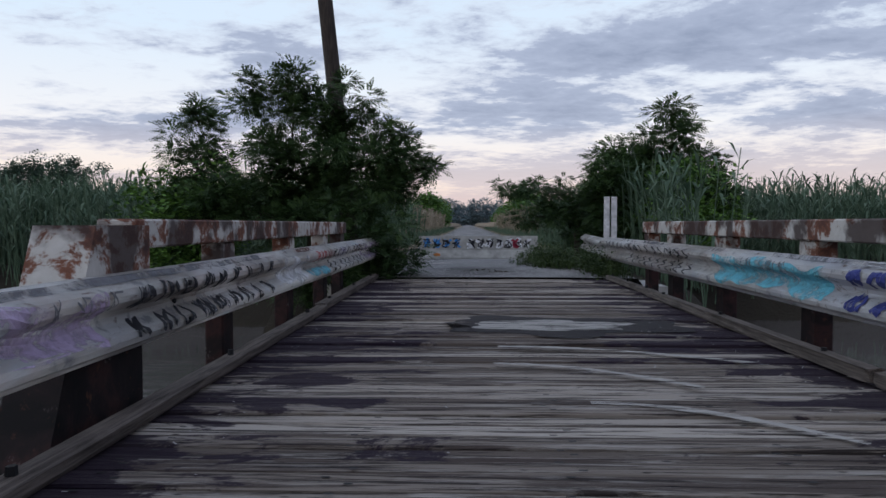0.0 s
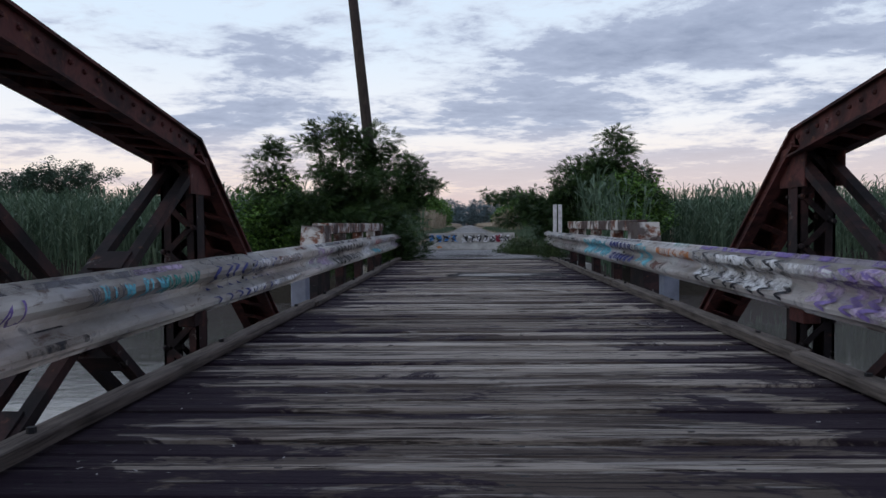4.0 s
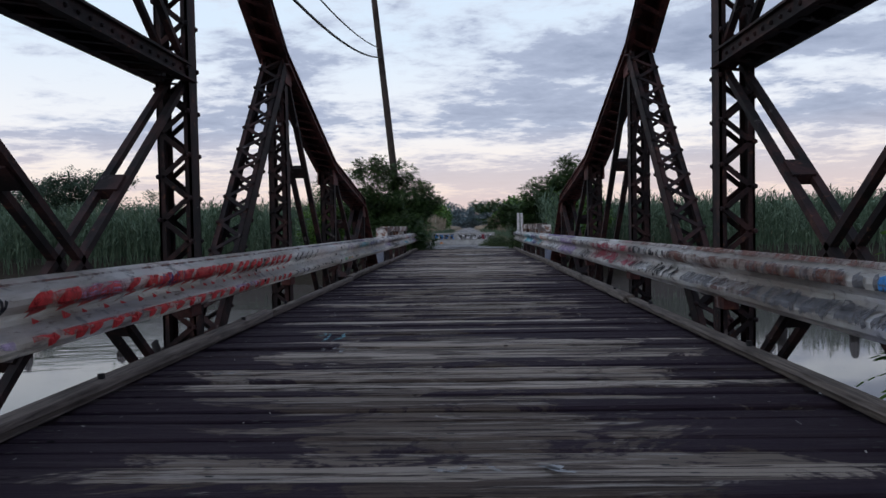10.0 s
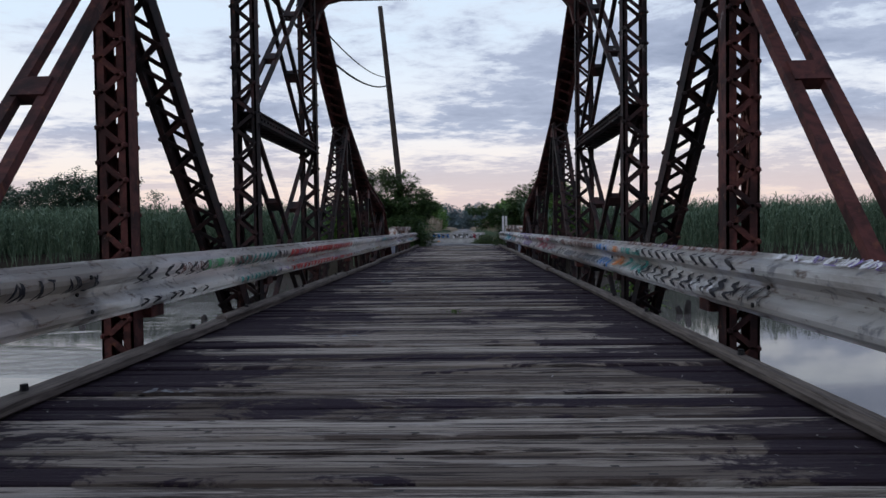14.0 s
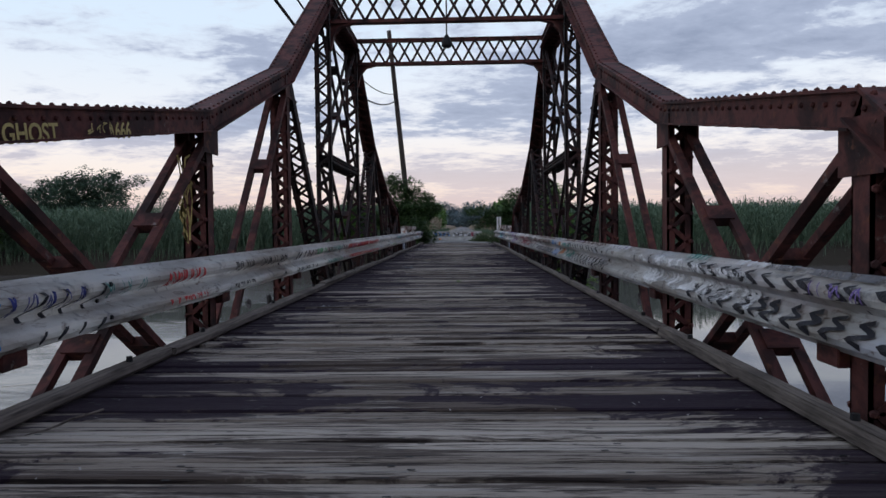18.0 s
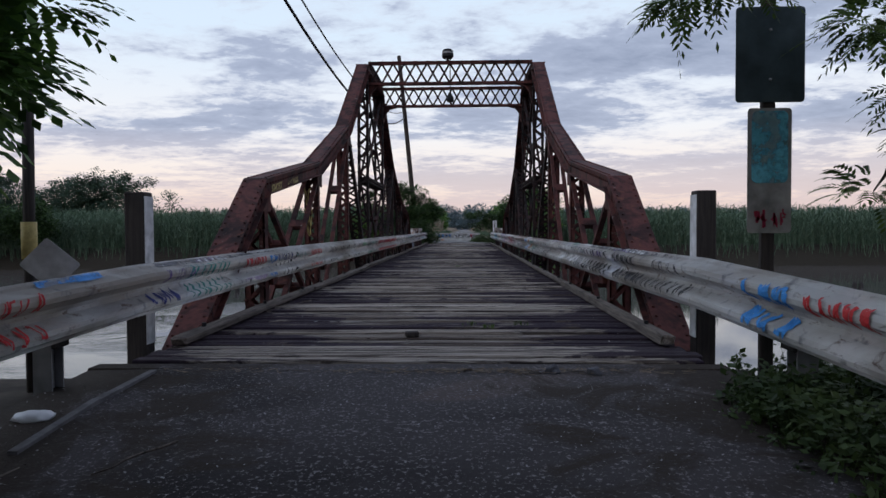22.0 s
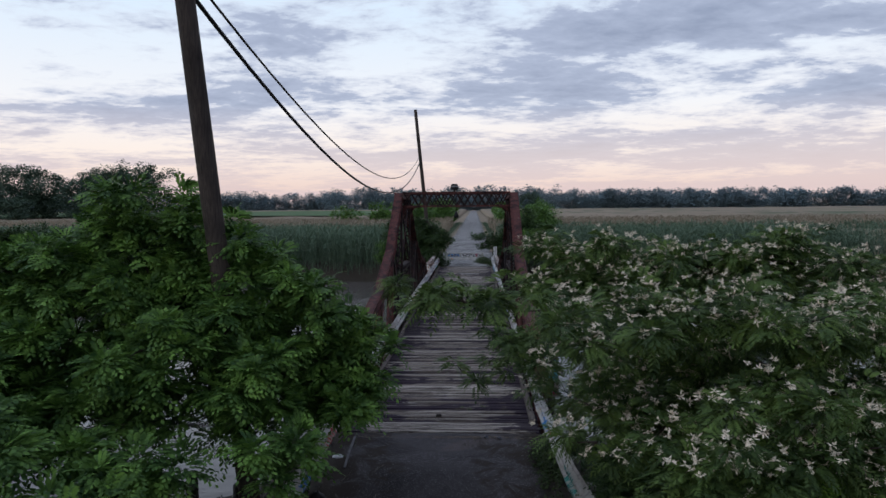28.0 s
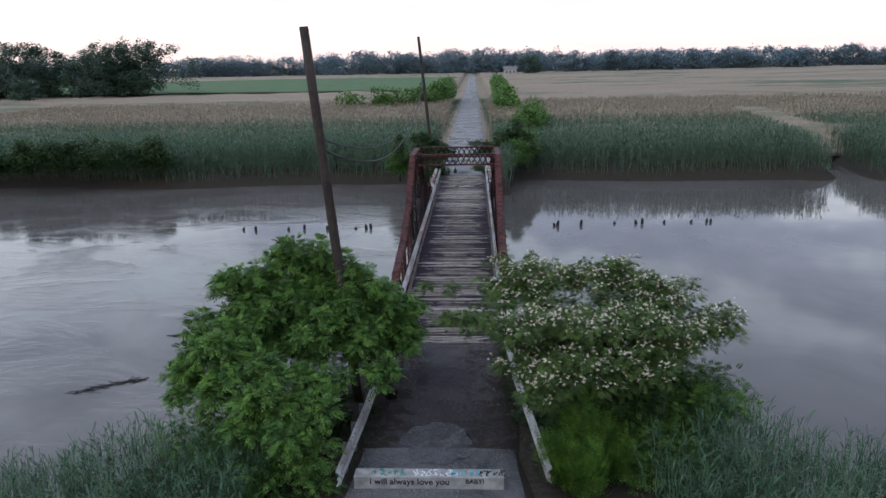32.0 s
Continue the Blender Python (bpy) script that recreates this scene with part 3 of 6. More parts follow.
near_r = [(1.79, -24.2, 0.44), (1.93, -27.2, 0.315), (2.16, -29.5, 0.29), (2.38, -31.8, 0.25)]
guardrail(-1, near_l, "dented white guardrail with red tags beside the asphalt", "approach guardrails")
guardrail(1, near_r, "dented white guardrail with blue and red tags beside weeds", "approach guardrails")
far_r = [(1.79, 9.2, 0.40), (2.1, 13.0, 0.42)]
guardrail(1, far_r, "short weathered guardrail at the far bridge end", "far guardrails")

# ---- swing span trusses ----
PAN = (1.40, 4.02, 6.62, 9.36, 11.55)       # panel points from the middle
TOPZ = (4.45, 2.70, 1.77, 1.34)
BOT = -0.55


def laced(bm, a, b, w, depth, pitch, flange=0.045):
    """A laced strut: two channel flanges apart in x, with zigzag lacing on both faces."""
    a, b = Vector(a), Vector(b)
    X = Vector((1, 0, 0))
    d = (b - a).normalized()
    nrm = X.cross(d).normalized()
    for s in (-1, 1):
        bar(bm, a + X * s * (w / 2 - 0.008), b + X * s * (w / 2 - 0.008), 0.016, depth)
        for q in (-1, 1):
            o = X * s * (w / 2 - flange / 2) + nrm * q * (depth / 2 - 0.006)
            bar(bm, a + o, b + o, flange, 0.012)
    L = (b - a).length
    n = max(2, round(L / pitch))
    for q in (-1, 1):
        for i in range(n):
            s = 1 if i % 2 else -1
            p = a + d * (L * i / n) + X * s * (w / 2 - flange * 0.6) + nrm * q * (depth / 2 + 0.004)
            r = a + d * (L * (i + 1) / n) - X * s * (w / 2 - flange * 0.6) + nrm * q * (depth / 2 + 0.004)
            bar(bm, p, r, 0.036, 0.008, X)
            bmesh.ops.create_icosphere(bm, subdivisions=1, radius=0.021, matrix=Matrix.Translation(p + X * s * 0.022 + nrm * q * 0.004))
    return bm


def eyebars(bm, a, b, gap, w=0.06, t=0.05, battens=2):
    a, b = Vector(a), Vector(b)
    X = Vector((1, 0, 0))
    for s in (-1, 1):
        bar(bm, a + X * s * gap / 2, b + X * s * gap / 2, w, t)
    for i in range(battens):
        c = a.lerp(b, (i + 1) / (battens + 1))
        d = (b - a).normalized()
        bar(bm, c - d * 0.07, c + d * 0.07, gap, 0.07)


def chord(bm, a, b, w=0.21, h=0.16):
    """Riveted box chord with a cover plate on top and open lacing below."""
    a, b = Vector(a), Vector(b)
    d = (b - a).normalized()
    X = Vector((1, 0, 0))
    N = X.cross(d).normalized()
    if N.z < 0:
        N = -N
    for s in (-1, 1):
        bar(bm, a + X * s * (w / 2 - 0.012) - N * h / 2, b + X * s * (w / 2 - 0.012) - N * h / 2, 0.024, h)
        bar(bm, a + X * s * (w / 2 + 0.015) - N * (h - 0.006), b + X * s * (w / 2 + 0.015) - N * (h - 0.006), 0.075, 0.012)
    bar(bm, a + N * 0.006, b + N * 0.006, w + 0.05, 0.016)
    L = (b - a).length
    n = max(2, int(L / 0.11))
    for i in range(n):
        c = a + d * (L * (i + 0.5) / n)
        for s in (-1, 1):
            bmesh.ops.create_icosphere(bm, subdivisions=1, radius=0.015, matrix=Matrix.Translation(c + X * s * (w / 2 - 0.01) + N * 0.016))
            bmesh.ops.create_icosphere(bm, subdivisions=1, radius=0.015, matrix=Matrix.Translation(c + X * s * (w / 2 + 0.004) - N * 0.05))
        if i % 2 == 0:
            bar(bm, c - X * w / 2 - N * h + d * 0.0, c + X * w / 2 - N * h + d * 0.12, 0.04, 0.01, d)


def truss(side):
    t = empty("bridge_truss", (side * TX, MID, 0), "rusty dark red riveted steel swing-bridge truss", "bridge truss", "bridge trusses")
    for e in (-1, 1):
        def P(u, z, e=e):
            return (0, e * u, z)

        tops = [P(PAN[i], TOPZ[i]) for i in range(4)]
        for i in range(3):
            bm = bmesh.new()
            chord(bm, tops[i], tops[i + 1])
            part("top_chord", bm, RUST, t)
        bm = bmesh.new()
        chord(bm, tops[3], P(PAN[4] - (0.30 if e > 0 else 0.12), -0.15), 0.21, 0.13)
        part("end_post", bm, RUST, t)
        # tower posts: their backlit darkness comes from the steel colour
        bm = bmesh.new()
        laced(bm, P(PAN[0], BOT - 0.4), P(PAN[0], TOPZ[0] - 0.1), 0.235, 0.15, 0.15)
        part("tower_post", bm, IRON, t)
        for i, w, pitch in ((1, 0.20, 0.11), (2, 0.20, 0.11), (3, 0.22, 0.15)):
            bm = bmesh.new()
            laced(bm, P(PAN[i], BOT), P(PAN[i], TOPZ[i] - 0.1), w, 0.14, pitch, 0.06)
            # far half gets the darkened copy, its shade being in the colour
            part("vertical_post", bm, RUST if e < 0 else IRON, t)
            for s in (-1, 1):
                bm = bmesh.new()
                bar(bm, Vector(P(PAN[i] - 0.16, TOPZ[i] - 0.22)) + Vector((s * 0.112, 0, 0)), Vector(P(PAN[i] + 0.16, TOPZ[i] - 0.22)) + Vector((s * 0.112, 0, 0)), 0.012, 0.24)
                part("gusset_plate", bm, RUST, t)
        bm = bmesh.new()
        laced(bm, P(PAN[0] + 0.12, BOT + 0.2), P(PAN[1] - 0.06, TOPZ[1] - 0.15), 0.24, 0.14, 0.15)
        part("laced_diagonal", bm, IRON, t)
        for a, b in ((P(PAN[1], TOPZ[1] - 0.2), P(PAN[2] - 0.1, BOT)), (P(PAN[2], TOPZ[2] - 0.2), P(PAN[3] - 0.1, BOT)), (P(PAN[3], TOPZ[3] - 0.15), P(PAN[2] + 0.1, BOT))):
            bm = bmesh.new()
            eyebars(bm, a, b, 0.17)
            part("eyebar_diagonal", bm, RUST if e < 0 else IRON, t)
    bm = bmesh.new()
    chord(bm, (0, -PAN[0], TOPZ[0]), (0, PAN[0], TOPZ[0]), 0.26, 0.18)
    part("top_chord", bm, RUST, t)
    bm = bmesh.new()
    chord(bm, (0, -PAN[0], 1.95), (0, PAN[0], 1.95), 0.20, 0.12)
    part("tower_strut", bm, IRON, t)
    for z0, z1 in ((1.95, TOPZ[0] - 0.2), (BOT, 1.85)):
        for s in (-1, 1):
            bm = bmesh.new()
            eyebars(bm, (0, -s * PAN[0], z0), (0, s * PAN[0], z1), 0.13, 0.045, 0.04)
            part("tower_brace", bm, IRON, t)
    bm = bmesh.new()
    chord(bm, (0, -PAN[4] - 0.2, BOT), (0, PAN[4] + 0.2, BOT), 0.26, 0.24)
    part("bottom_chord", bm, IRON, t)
    return t


for s in (-1, 1):
    truss(s)


def portal(y):
    p = empty("portal_beam", (0, y, 4.0), "rusty lattice portal beam with curved knee brackets", "portal beam", "portal beams")
    zt, zb, x0 = 0.46, 0.02, TX - 0.13
    for nm, z in (("top_flange", zt), ("bottom_flange", zb)):
        bm = bmesh.new()
        bar(bm, (-x0, 0, z), (x0, 0, z), 0.10, 0.05, (0, 1, 0))
        bar(bm, (-x0, 0, z + (0.03 if z > 0.2 else -0.03)), (x0, 0, z + (0.03 if z > 0.2 else -0.03)), 0.14, 0.012, (0, 1, 0))
        part(nm, bm, RUST, p)
    n = 14
    bm = bmesh.new()
    for i in range(n):
        xa, xb = -x0 + 0.05 + (2 * x0 - 0.1) * i / n, -x0 + 0.05 + (2 * x0 - 0.1) * (i + 1) / n
        bar(bm, (xa, -0.03, zb), (xb, -0.03, zt), 0.008, 0.042, (0, 1, 0))
        bar(bm, (xa, 0.03, zt), (xb, 0.03, zb), 0.008, 0.042, (0, 1, 0))
        for z in (zb + 0.01, zt - 0.01, zt + 0.045):
            bmesh.ops.create_icosphere(bm, subdivisions=1, radius=0.018, matrix=Matrix.Translation((xa, -0.045 if z < zt else 0, z)))
    # lattice coloured dark, as it stands against the bright sky
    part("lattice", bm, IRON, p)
    for s in (-1, 1):
        bm = bmesh.new()
        pts = [(s * x0, 0, -0.42), (s * (x0 - 0.05), 0, -0.2), (s * (x0 - 0.16), 0, -0.06), (s * (x0 - 0.40), 0, 0.0)]
        for a, b in zip(pts, pts[1:]):
            bar(bm, a, b, 0.10, 0.02, (0, 1, 0))
        vs = [bm.verts.new(q) for q in pts] + [bm.verts.new((s * x0, 0, 0.0))]
        bm.faces.new(vs)
        part("knee_bracket", bm, RUST, p)
    return p


portal(MID - PAN[0]), portal(MID + PAN[0])

# floor beams and stringers under the deck
for i in range(13):
    y = MID - 11.4 + i * 1.9
    bm = bmesh.new()
    box(bm, (-TX, y - 0.07, -0.62), (TX, y + 0.07, -0.22))
    ob = part("floor_beam", bm, RUST)
    tagged(ob, "rusty steel floor beam under the deck", "floor beam", "floor beams")
for x in (-1.5, -0.75, 0, 0.75, 1.5):
    bm = bmesh.new()
    box(bm, (x - 0.06, DECK_Y0, -0.215), (x + 0.06, DECK_Y1, -0.095))
    tagged(part("deck_stringer", bm, PILE), "dark timber stringer under the deck planks", "stringer", "deck stringers")
bm = bmesh.new()
bmesh.ops.create_cone(bm, cap_ends=True, segments=32, radius1=2.4, radius2=2.3, depth=3.4, matrix=Matrix.Translation((0, MID, -2.4)))
tagged(part("pivot_pier", bm, CONC), "round stained concrete pivot pier in the river", "bridge pier", kind="structure")

# far approach span girders
for s in (-1, 1):
    g = empty("approach_girder", (s * 1.98, 4.30 + 0.1 * s, 0), "graffiti-tagged rusty riveted girder rail of the approach span", "girder", "approach girders")
    bm = bmesh.new()
    box(bm, (-0.10, -2.5, 0.69), (0.10, 3.0, 0.83), 0.01)
    part("top_beam", bm, PEEL, g)
    bm = bmesh.new()
    v = []
    for x in (-0.13, 0.13):
        v.append([bm.verts.new((x, y, z)) for y, z in ((-3.10, 0.34), (-2.92, 0.80), (-2.45, 0.80), (-2.45, 0.34))])
    for a in range(4):
        bm.faces.new((v[0][a], v[0][(a + 1) % 4], v[1][(a + 1) % 4], v[1][a]))
    bm.faces.new(v[0]), bm.faces.new(v[1][::-1])
    part("end_plate", bm, PEEL, g)
    # end plate and posts are darker from the guardrail down
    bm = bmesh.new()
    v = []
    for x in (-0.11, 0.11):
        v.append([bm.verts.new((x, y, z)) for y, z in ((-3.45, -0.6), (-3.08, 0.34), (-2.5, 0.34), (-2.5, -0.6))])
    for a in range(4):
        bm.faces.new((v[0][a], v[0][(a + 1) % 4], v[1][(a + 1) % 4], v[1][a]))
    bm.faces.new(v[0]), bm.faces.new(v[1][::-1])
    part("end_foot", bm, IRON, g, "dark lower part of the girder end")
    for y in (-1.2, 0.4, 1.9, 2.9):
        bm = bmesh.new()
        box(bm, (-0.07, y - 0.12, 0.36), (0.07, y + 0.12, 0.69), 0.01)
        post = part("post", bm, PEEL, g)
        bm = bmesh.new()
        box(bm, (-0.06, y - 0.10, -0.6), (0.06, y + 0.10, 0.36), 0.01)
        part("post_foot", bm, IRON, post, "dark lower part of the girder post")
    bm = bmesh.new()
    box(bm, (-0.14, -2.6, -0.75), (0.14, 3.9, -0.3), 0.01)
    part("bottom_beam", bm, RUST, g)

# abutments and near barrier, far barrier
bm = bmesh.new()
box(bm, (-2.6, -25.9, -3.2), (2.6, -24.56, -0.16))
tagged(part("abutment_near", bm, CONC), "stained concrete abutment under the near deck end", "abutment", kind="structure")
bm = bmesh.new()
box(bm, (-2.6, 8.75, -3.2), (2.6, 9.9, -0.12))
tagged(part("abutment_far", bm, CONC), "stained concrete abutment under the far deck end", "abutment", kind="structure")
bm = bmesh.new()
box(bm, (-1.74, -31.74, -0.25), (1.45, -31.42, 0.06), 0.012)
tagged(part("near_barrier", bm, CONC), "low pale barrier beam with black handwriting across the road", "road barrier")


def jersey(bm, L, H):
    prof = [(-0.28, 0), (-0.28, 0.07), (-0.16, 0.24), (-0.09, H), (0.09, H), (0.16, 0.24), (0.28, 0.07), (0.28, 0)]
    a = [bm.verts.new((-L / 2, y, z)) for y, z in prof]
    b = [bm.verts.new((L / 2, y, z)) for y, z in prof]
    for i in range(len(prof)):
        j = (i + 1) % len(prof)
        bm.faces.new((a[i], a[j], b[j], b[i]))
    bm.faces.new(a), bm.faces.new(b[::-1])


bm = bmesh.new()
jersey(bm, 2.72, 0.56)
fb = tagged(part("far_barrier", bm, CONC), "white concrete barrier block covered in black and blue graffiti", "road barrier")
fb.location = (-0.10, 14.49, -0.03)


# ---- poles and wires ----
def pole(base, top, r0, r1, label):
    p = empty("utility_pole", base, label, "utility pole", "utility poles")
    bm = bmesh.new()
    b, t = Vector((0, 0, 0)), Vector(top) - Vector(base)
    tube(bm, [b.lerp(t, i / 6) for i in range(7)], [r0 + (r1 - r0) * i / 6 for i in range(7)], 14)
    part("shaft", bm, POLE, p)
    return p


P1B, P1T = Vector((-2.33, 10.9, -0.7)), Vector((-3.30, 10.0, 10.45))
P2B, P2T = Vector((-2.24, -27.75, -0.9)), Vector((-2.80, -29.0, 9.3))
pole(P1B, P1T, 0.15, 0.105, "weathered leaning wooden utility pole beside the far abutment")
pole(P2B, P2T, 0.135, 0.10, "weathered leaning wooden utility pole among near trees")


def wire(a, b, sag, r, label):
    a, b = Vector(a), Vector(b)
    pts = []
    for i in range(33):
        u = i / 32
        q = a.lerp(b, u)
        q.z -= sag * 4 * u * (1 - u)
        pts.append(q)
    bm = bmesh.new()
    tube(bm, pts, [r] * 33, 6)
    return tagged(part("overhead_cable", bm, BLACK), label, "cable", "overhead cables")


wire(P2B.lerp(P2T, 0.737) + Vector((-0.06, 0.08, 0)), P1B.lerp(P1T, 0.70), 2.3, 0.028, "thick sagging black overhead cable between the poles")
wire(P2B.lerp(P2T, 0.762) + Vector((-0.06, 0.08, 0)), P1B.lerp(P1T, 0.73), 2.0, 0.018, "thin sagging black overhead cable between the poles")


# ---- plants ----
def leaf_quads(r, centres, radii, per, size, flat=0.7, droop=0.0, slim=0.27):
    """Folded leaf quads scattered in clumps round the centres."""
    out = []
    for c, rad in zip(centres, radii):
        n = per
        d = r.normal(size=(n, 3))
        d /= np.linalg.norm(d, axis=1)[:, None]
        p = c + d * (rad * r.random(n)[:, None] ** 0.45) * np.array([1, 1, flat])
        a = r.normal(size=(n, 3)) * np.array([1, 1, 0.45]) + d * np.array([0.9, 0.9, 0.3])
        a[:, 2] -= droop
        a /= np.linalg.norm(a, axis=1)[:, None]
        u = np.cross(a, np.array([0, 0, 1.0]) + r.normal(size=(n, 3)) * 0.45)
        u /= np.linalg.norm(u, axis=1)[:, None]
        s = size * (0.6 + 0.8 * r.random(n))[:, None]
        out.append(np.stack([p, p + a * s * 0.5 + u * s * slim, p + a * s, p + a * s * 0.5 - u * s * slim], 1))
    return np.concatenate(out)


def frond_quads(r, o, d, L, leaf, slim, pairs, droop):
    """Pinnate leaves: paired leaflets along a drooping stalk from o along d."""
    n = len(o)
    d = d / np.linalg.norm(d, axis=1)[:, None]
    sd = np.cross(d, np.array([0, 0, 1.0]) + r.normal(size=(n, 3)) * 0.35)
    sd /= np.linalg.norm(sd, axis=1)[:, None] + 1e-9
    L = (L * (0.65 + 0.7 * r.random(n)))[:, None]
    out = []
    for k in range(pairs + 1):
        u = 0.18 + 0.82 * k / pairs
        p = o + d * L * u - np.array([0, 0, 1.0]) * droop * L * u * u
        t = d - np.array([0, 0, 2.0]) * droop * u
        t /= np.linalg.norm(t, axis=1)[:, None]
        s = leaf * (1.0 - 0.45 * abs(u - 0.55)) * (0.85 + 0.3 * r.random(n))[:, None]
        for e in ((-1, 1) if k < pairs else (0,)):
            a = t if e == 0 else sd * e * 0.85 + t * 0.55 - np.array([0, 0, 0.12])
            wv = sd if e == 0 else t
            m = p + a * s * 0.5
            out.append(np.stack([p, m + wv * s * slim, p + a * s, m - wv * s * slim], 1))
    return np.concatenate(out)


def tree(name, base, trunk_h, blobs, leaf, size, clumps, per, label, seed, bark=BARK, trunk_r=0.09, crad=0.35, group="", flat=0.7, droop=0.3, cat="tree", slim=0.27, pairs=4, stalk=2.6, fixed=False, thick=2.2):
    """A trunk with limbs to each blob of the crown; blobs: (x, y, z, rx, ry, rz) from the base."""
    r = np.random.default_rng(seed)
    t = empty(name, base, label, cat, group)
    bm = bmesh.new()
    mid = Vector((0, 0, trunk_h))
    tube(bm, [(0, 0, -0.3), Vector((r.normal() * 0.04, r.normal() * 0.04, trunk_h * 0.5)), mid], [trunk_r * 1.3, trunk_r, trunk_r * 0.8], 8)
    cs, rs, fs = [], [], []
    if fixed:
        blobs = [(b[0] - base[0], b[1] - base[1], b[2] - base[2], *b[3:]) for b in blobs]
    # each mass of the crown hangs on the nearest limb that stands already
    nodes = [(mid * 0.97, trunk_r * 0.62)]
    for b in sorted(blobs, key=lambda b: (Vector(b[:3]) - mid).length):
        c = Vector(b[:3])
        q0, qr = min(nodes, key=lambda q: (q[0] - c).length)
        ra = qr * 0.8
        bend = Vector((r.normal() * 0.06, r.normal() * 0.06, -0.10)) * (c - q0).length
        pts = [q0, q0.lerp(c, 0.3) + bend * 0.8, q0.lerp(c, 0.65) + bend, c]
        tube(bm, pts, [ra, ra * 0.82, ra * 0.6, ra * 0.35], 6)
        nodes += [(pts[1], ra * 0.8), (pts[2], ra * 0.6), (c, ra * 0.4)]
        few = b[6] if len(b) > 6 else 1.0
        n = max(3, int(few * clumps * b[3] * b[4] * b[5] ** 0.7))
        for _ in range(n):
            d = r.normal(size=3)
            d /= np.linalg.norm(d)
            q = np.array(b[:3]) + d * np.array(b[3:6]) * (0.25 + 0.8 * r.random() ** 0.6)
            cs.append(q)
            fs.append(few)
            rs.append(crad * (0.55 + 0.8 * r.random()) * (1.0 if few == 1.0 else 0.6))
            if r.random() < 0.25:
                tube(bm, [c, c.lerp(Vector(q), 0.6) + Vector((0, 0, -0.05)), Vector(q)], [trunk_r * 0.15, trunk_r * 0.1, trunk_r * 0.04], 4)
    part("trunk", bm, bark, t)
    full = max(4, int(thick * per / (2 * pairs + 1)))
    o, dd = [], []
    for c, rad, few in zip(cs, rs, fs):
        m = full if few == 1.0 else max(4, int(full * 0.6))
        d = r.normal(size=(m, 3))
        d /= np.linalg.norm(d, axis=1)[:, None]
        o.append(c + d * rad * (0.15 + 0.75 * r.random(m)[:, None]) * np.array([1, 1, flat]))
        dd.append(d * np.array([1, 1, 0.6]) + np.array([0, 0, 0.25]))
    part("crown", quads("crown", frond_quads(r, np.concatenate(o), np.concatenate(dd), size * stalk, size, slim, pairs, droop)), leaf, t)
    return t, cs, rs


tree("tree", (-2.9, 9.7, -0.3), 1.0, [(-0.3, 0, 2.3, 0.9, 0.8, 1.1), (1.0, 0.1, 2.0, 1.0, 0.8, 0.8), (-0.8, 0, 1.3, 1.0, 0.8, 0.8), (0.7, -0.9, 0.9, 1.0, 0.5, 0.9), (0.9, -1.0, 1.9, 0.6, 0.35, 0.5), (0.4, 0, 2.9, 0.7, 0.6, 0.6), (1.5, -0.1, 2.1, 0.6, 0.5, 0.5), (0.5, -0.6, 0.2, 1.3, 0.5, 0.5), (-0.85, 0, 3.2, 0.4, 0.5, 0.55), (-0.2, 0, 3.3, 0.4, 0.5, 0.4)],
     LEAF_F, 0.06, 62, 110, "spreading leafy green tree round the far pole", 11, crad=0.30, thick=5.5)
tree("tree", (-5.1, 10.6, -0.4), 0.8, [(0, 0, 2.2, 0.5, 0.6, 1.2), (0, 0, 3.0, 0.3, 0.4, 0.5), (0.1, 0, 1.0, 0.8, 0.7, 0.9)], LEAF_F, 0.065, 95, 110, "dark columnar green tree at the far bank", 12, crad=0.28, thick=4.2)
tree("tree", (4.2, 15.2, -0.3), 0.9, [(0.3, 0, 2.9, 0.8, 0.8, 1.1), (-1.0, 0, 2.3, 0.8, 0.8, 1.0), (-0.4, 0, 1.2, 1.4, 0.9, 0.9), (1.0, 0.2, 1.9, 0.9, 0.8, 1.0)], LEAF_F, 0.085, 56, 90, "bushy green tree beside the far road", 13, crad=0.32, thick=4.5)
tree("tree", (2.4, 16.0, -0.3), 0.9, [(-1.2, 0, 2.0, 1.1, 0.8, 0.22), (0.0, 0, 1.6, 0.9, 0.8, 0.7), (-0.6, 0, 1.3, 1.0, 0.8, 0.3), (0.3, 0, 0.8, 0.9, 0.8, 0.6)], LEAF_F, 0.07, 80, 90, "flat-branched feathery tree leaning over the far road", 14, crad=0.26, flat=0.35, thick=2.8)

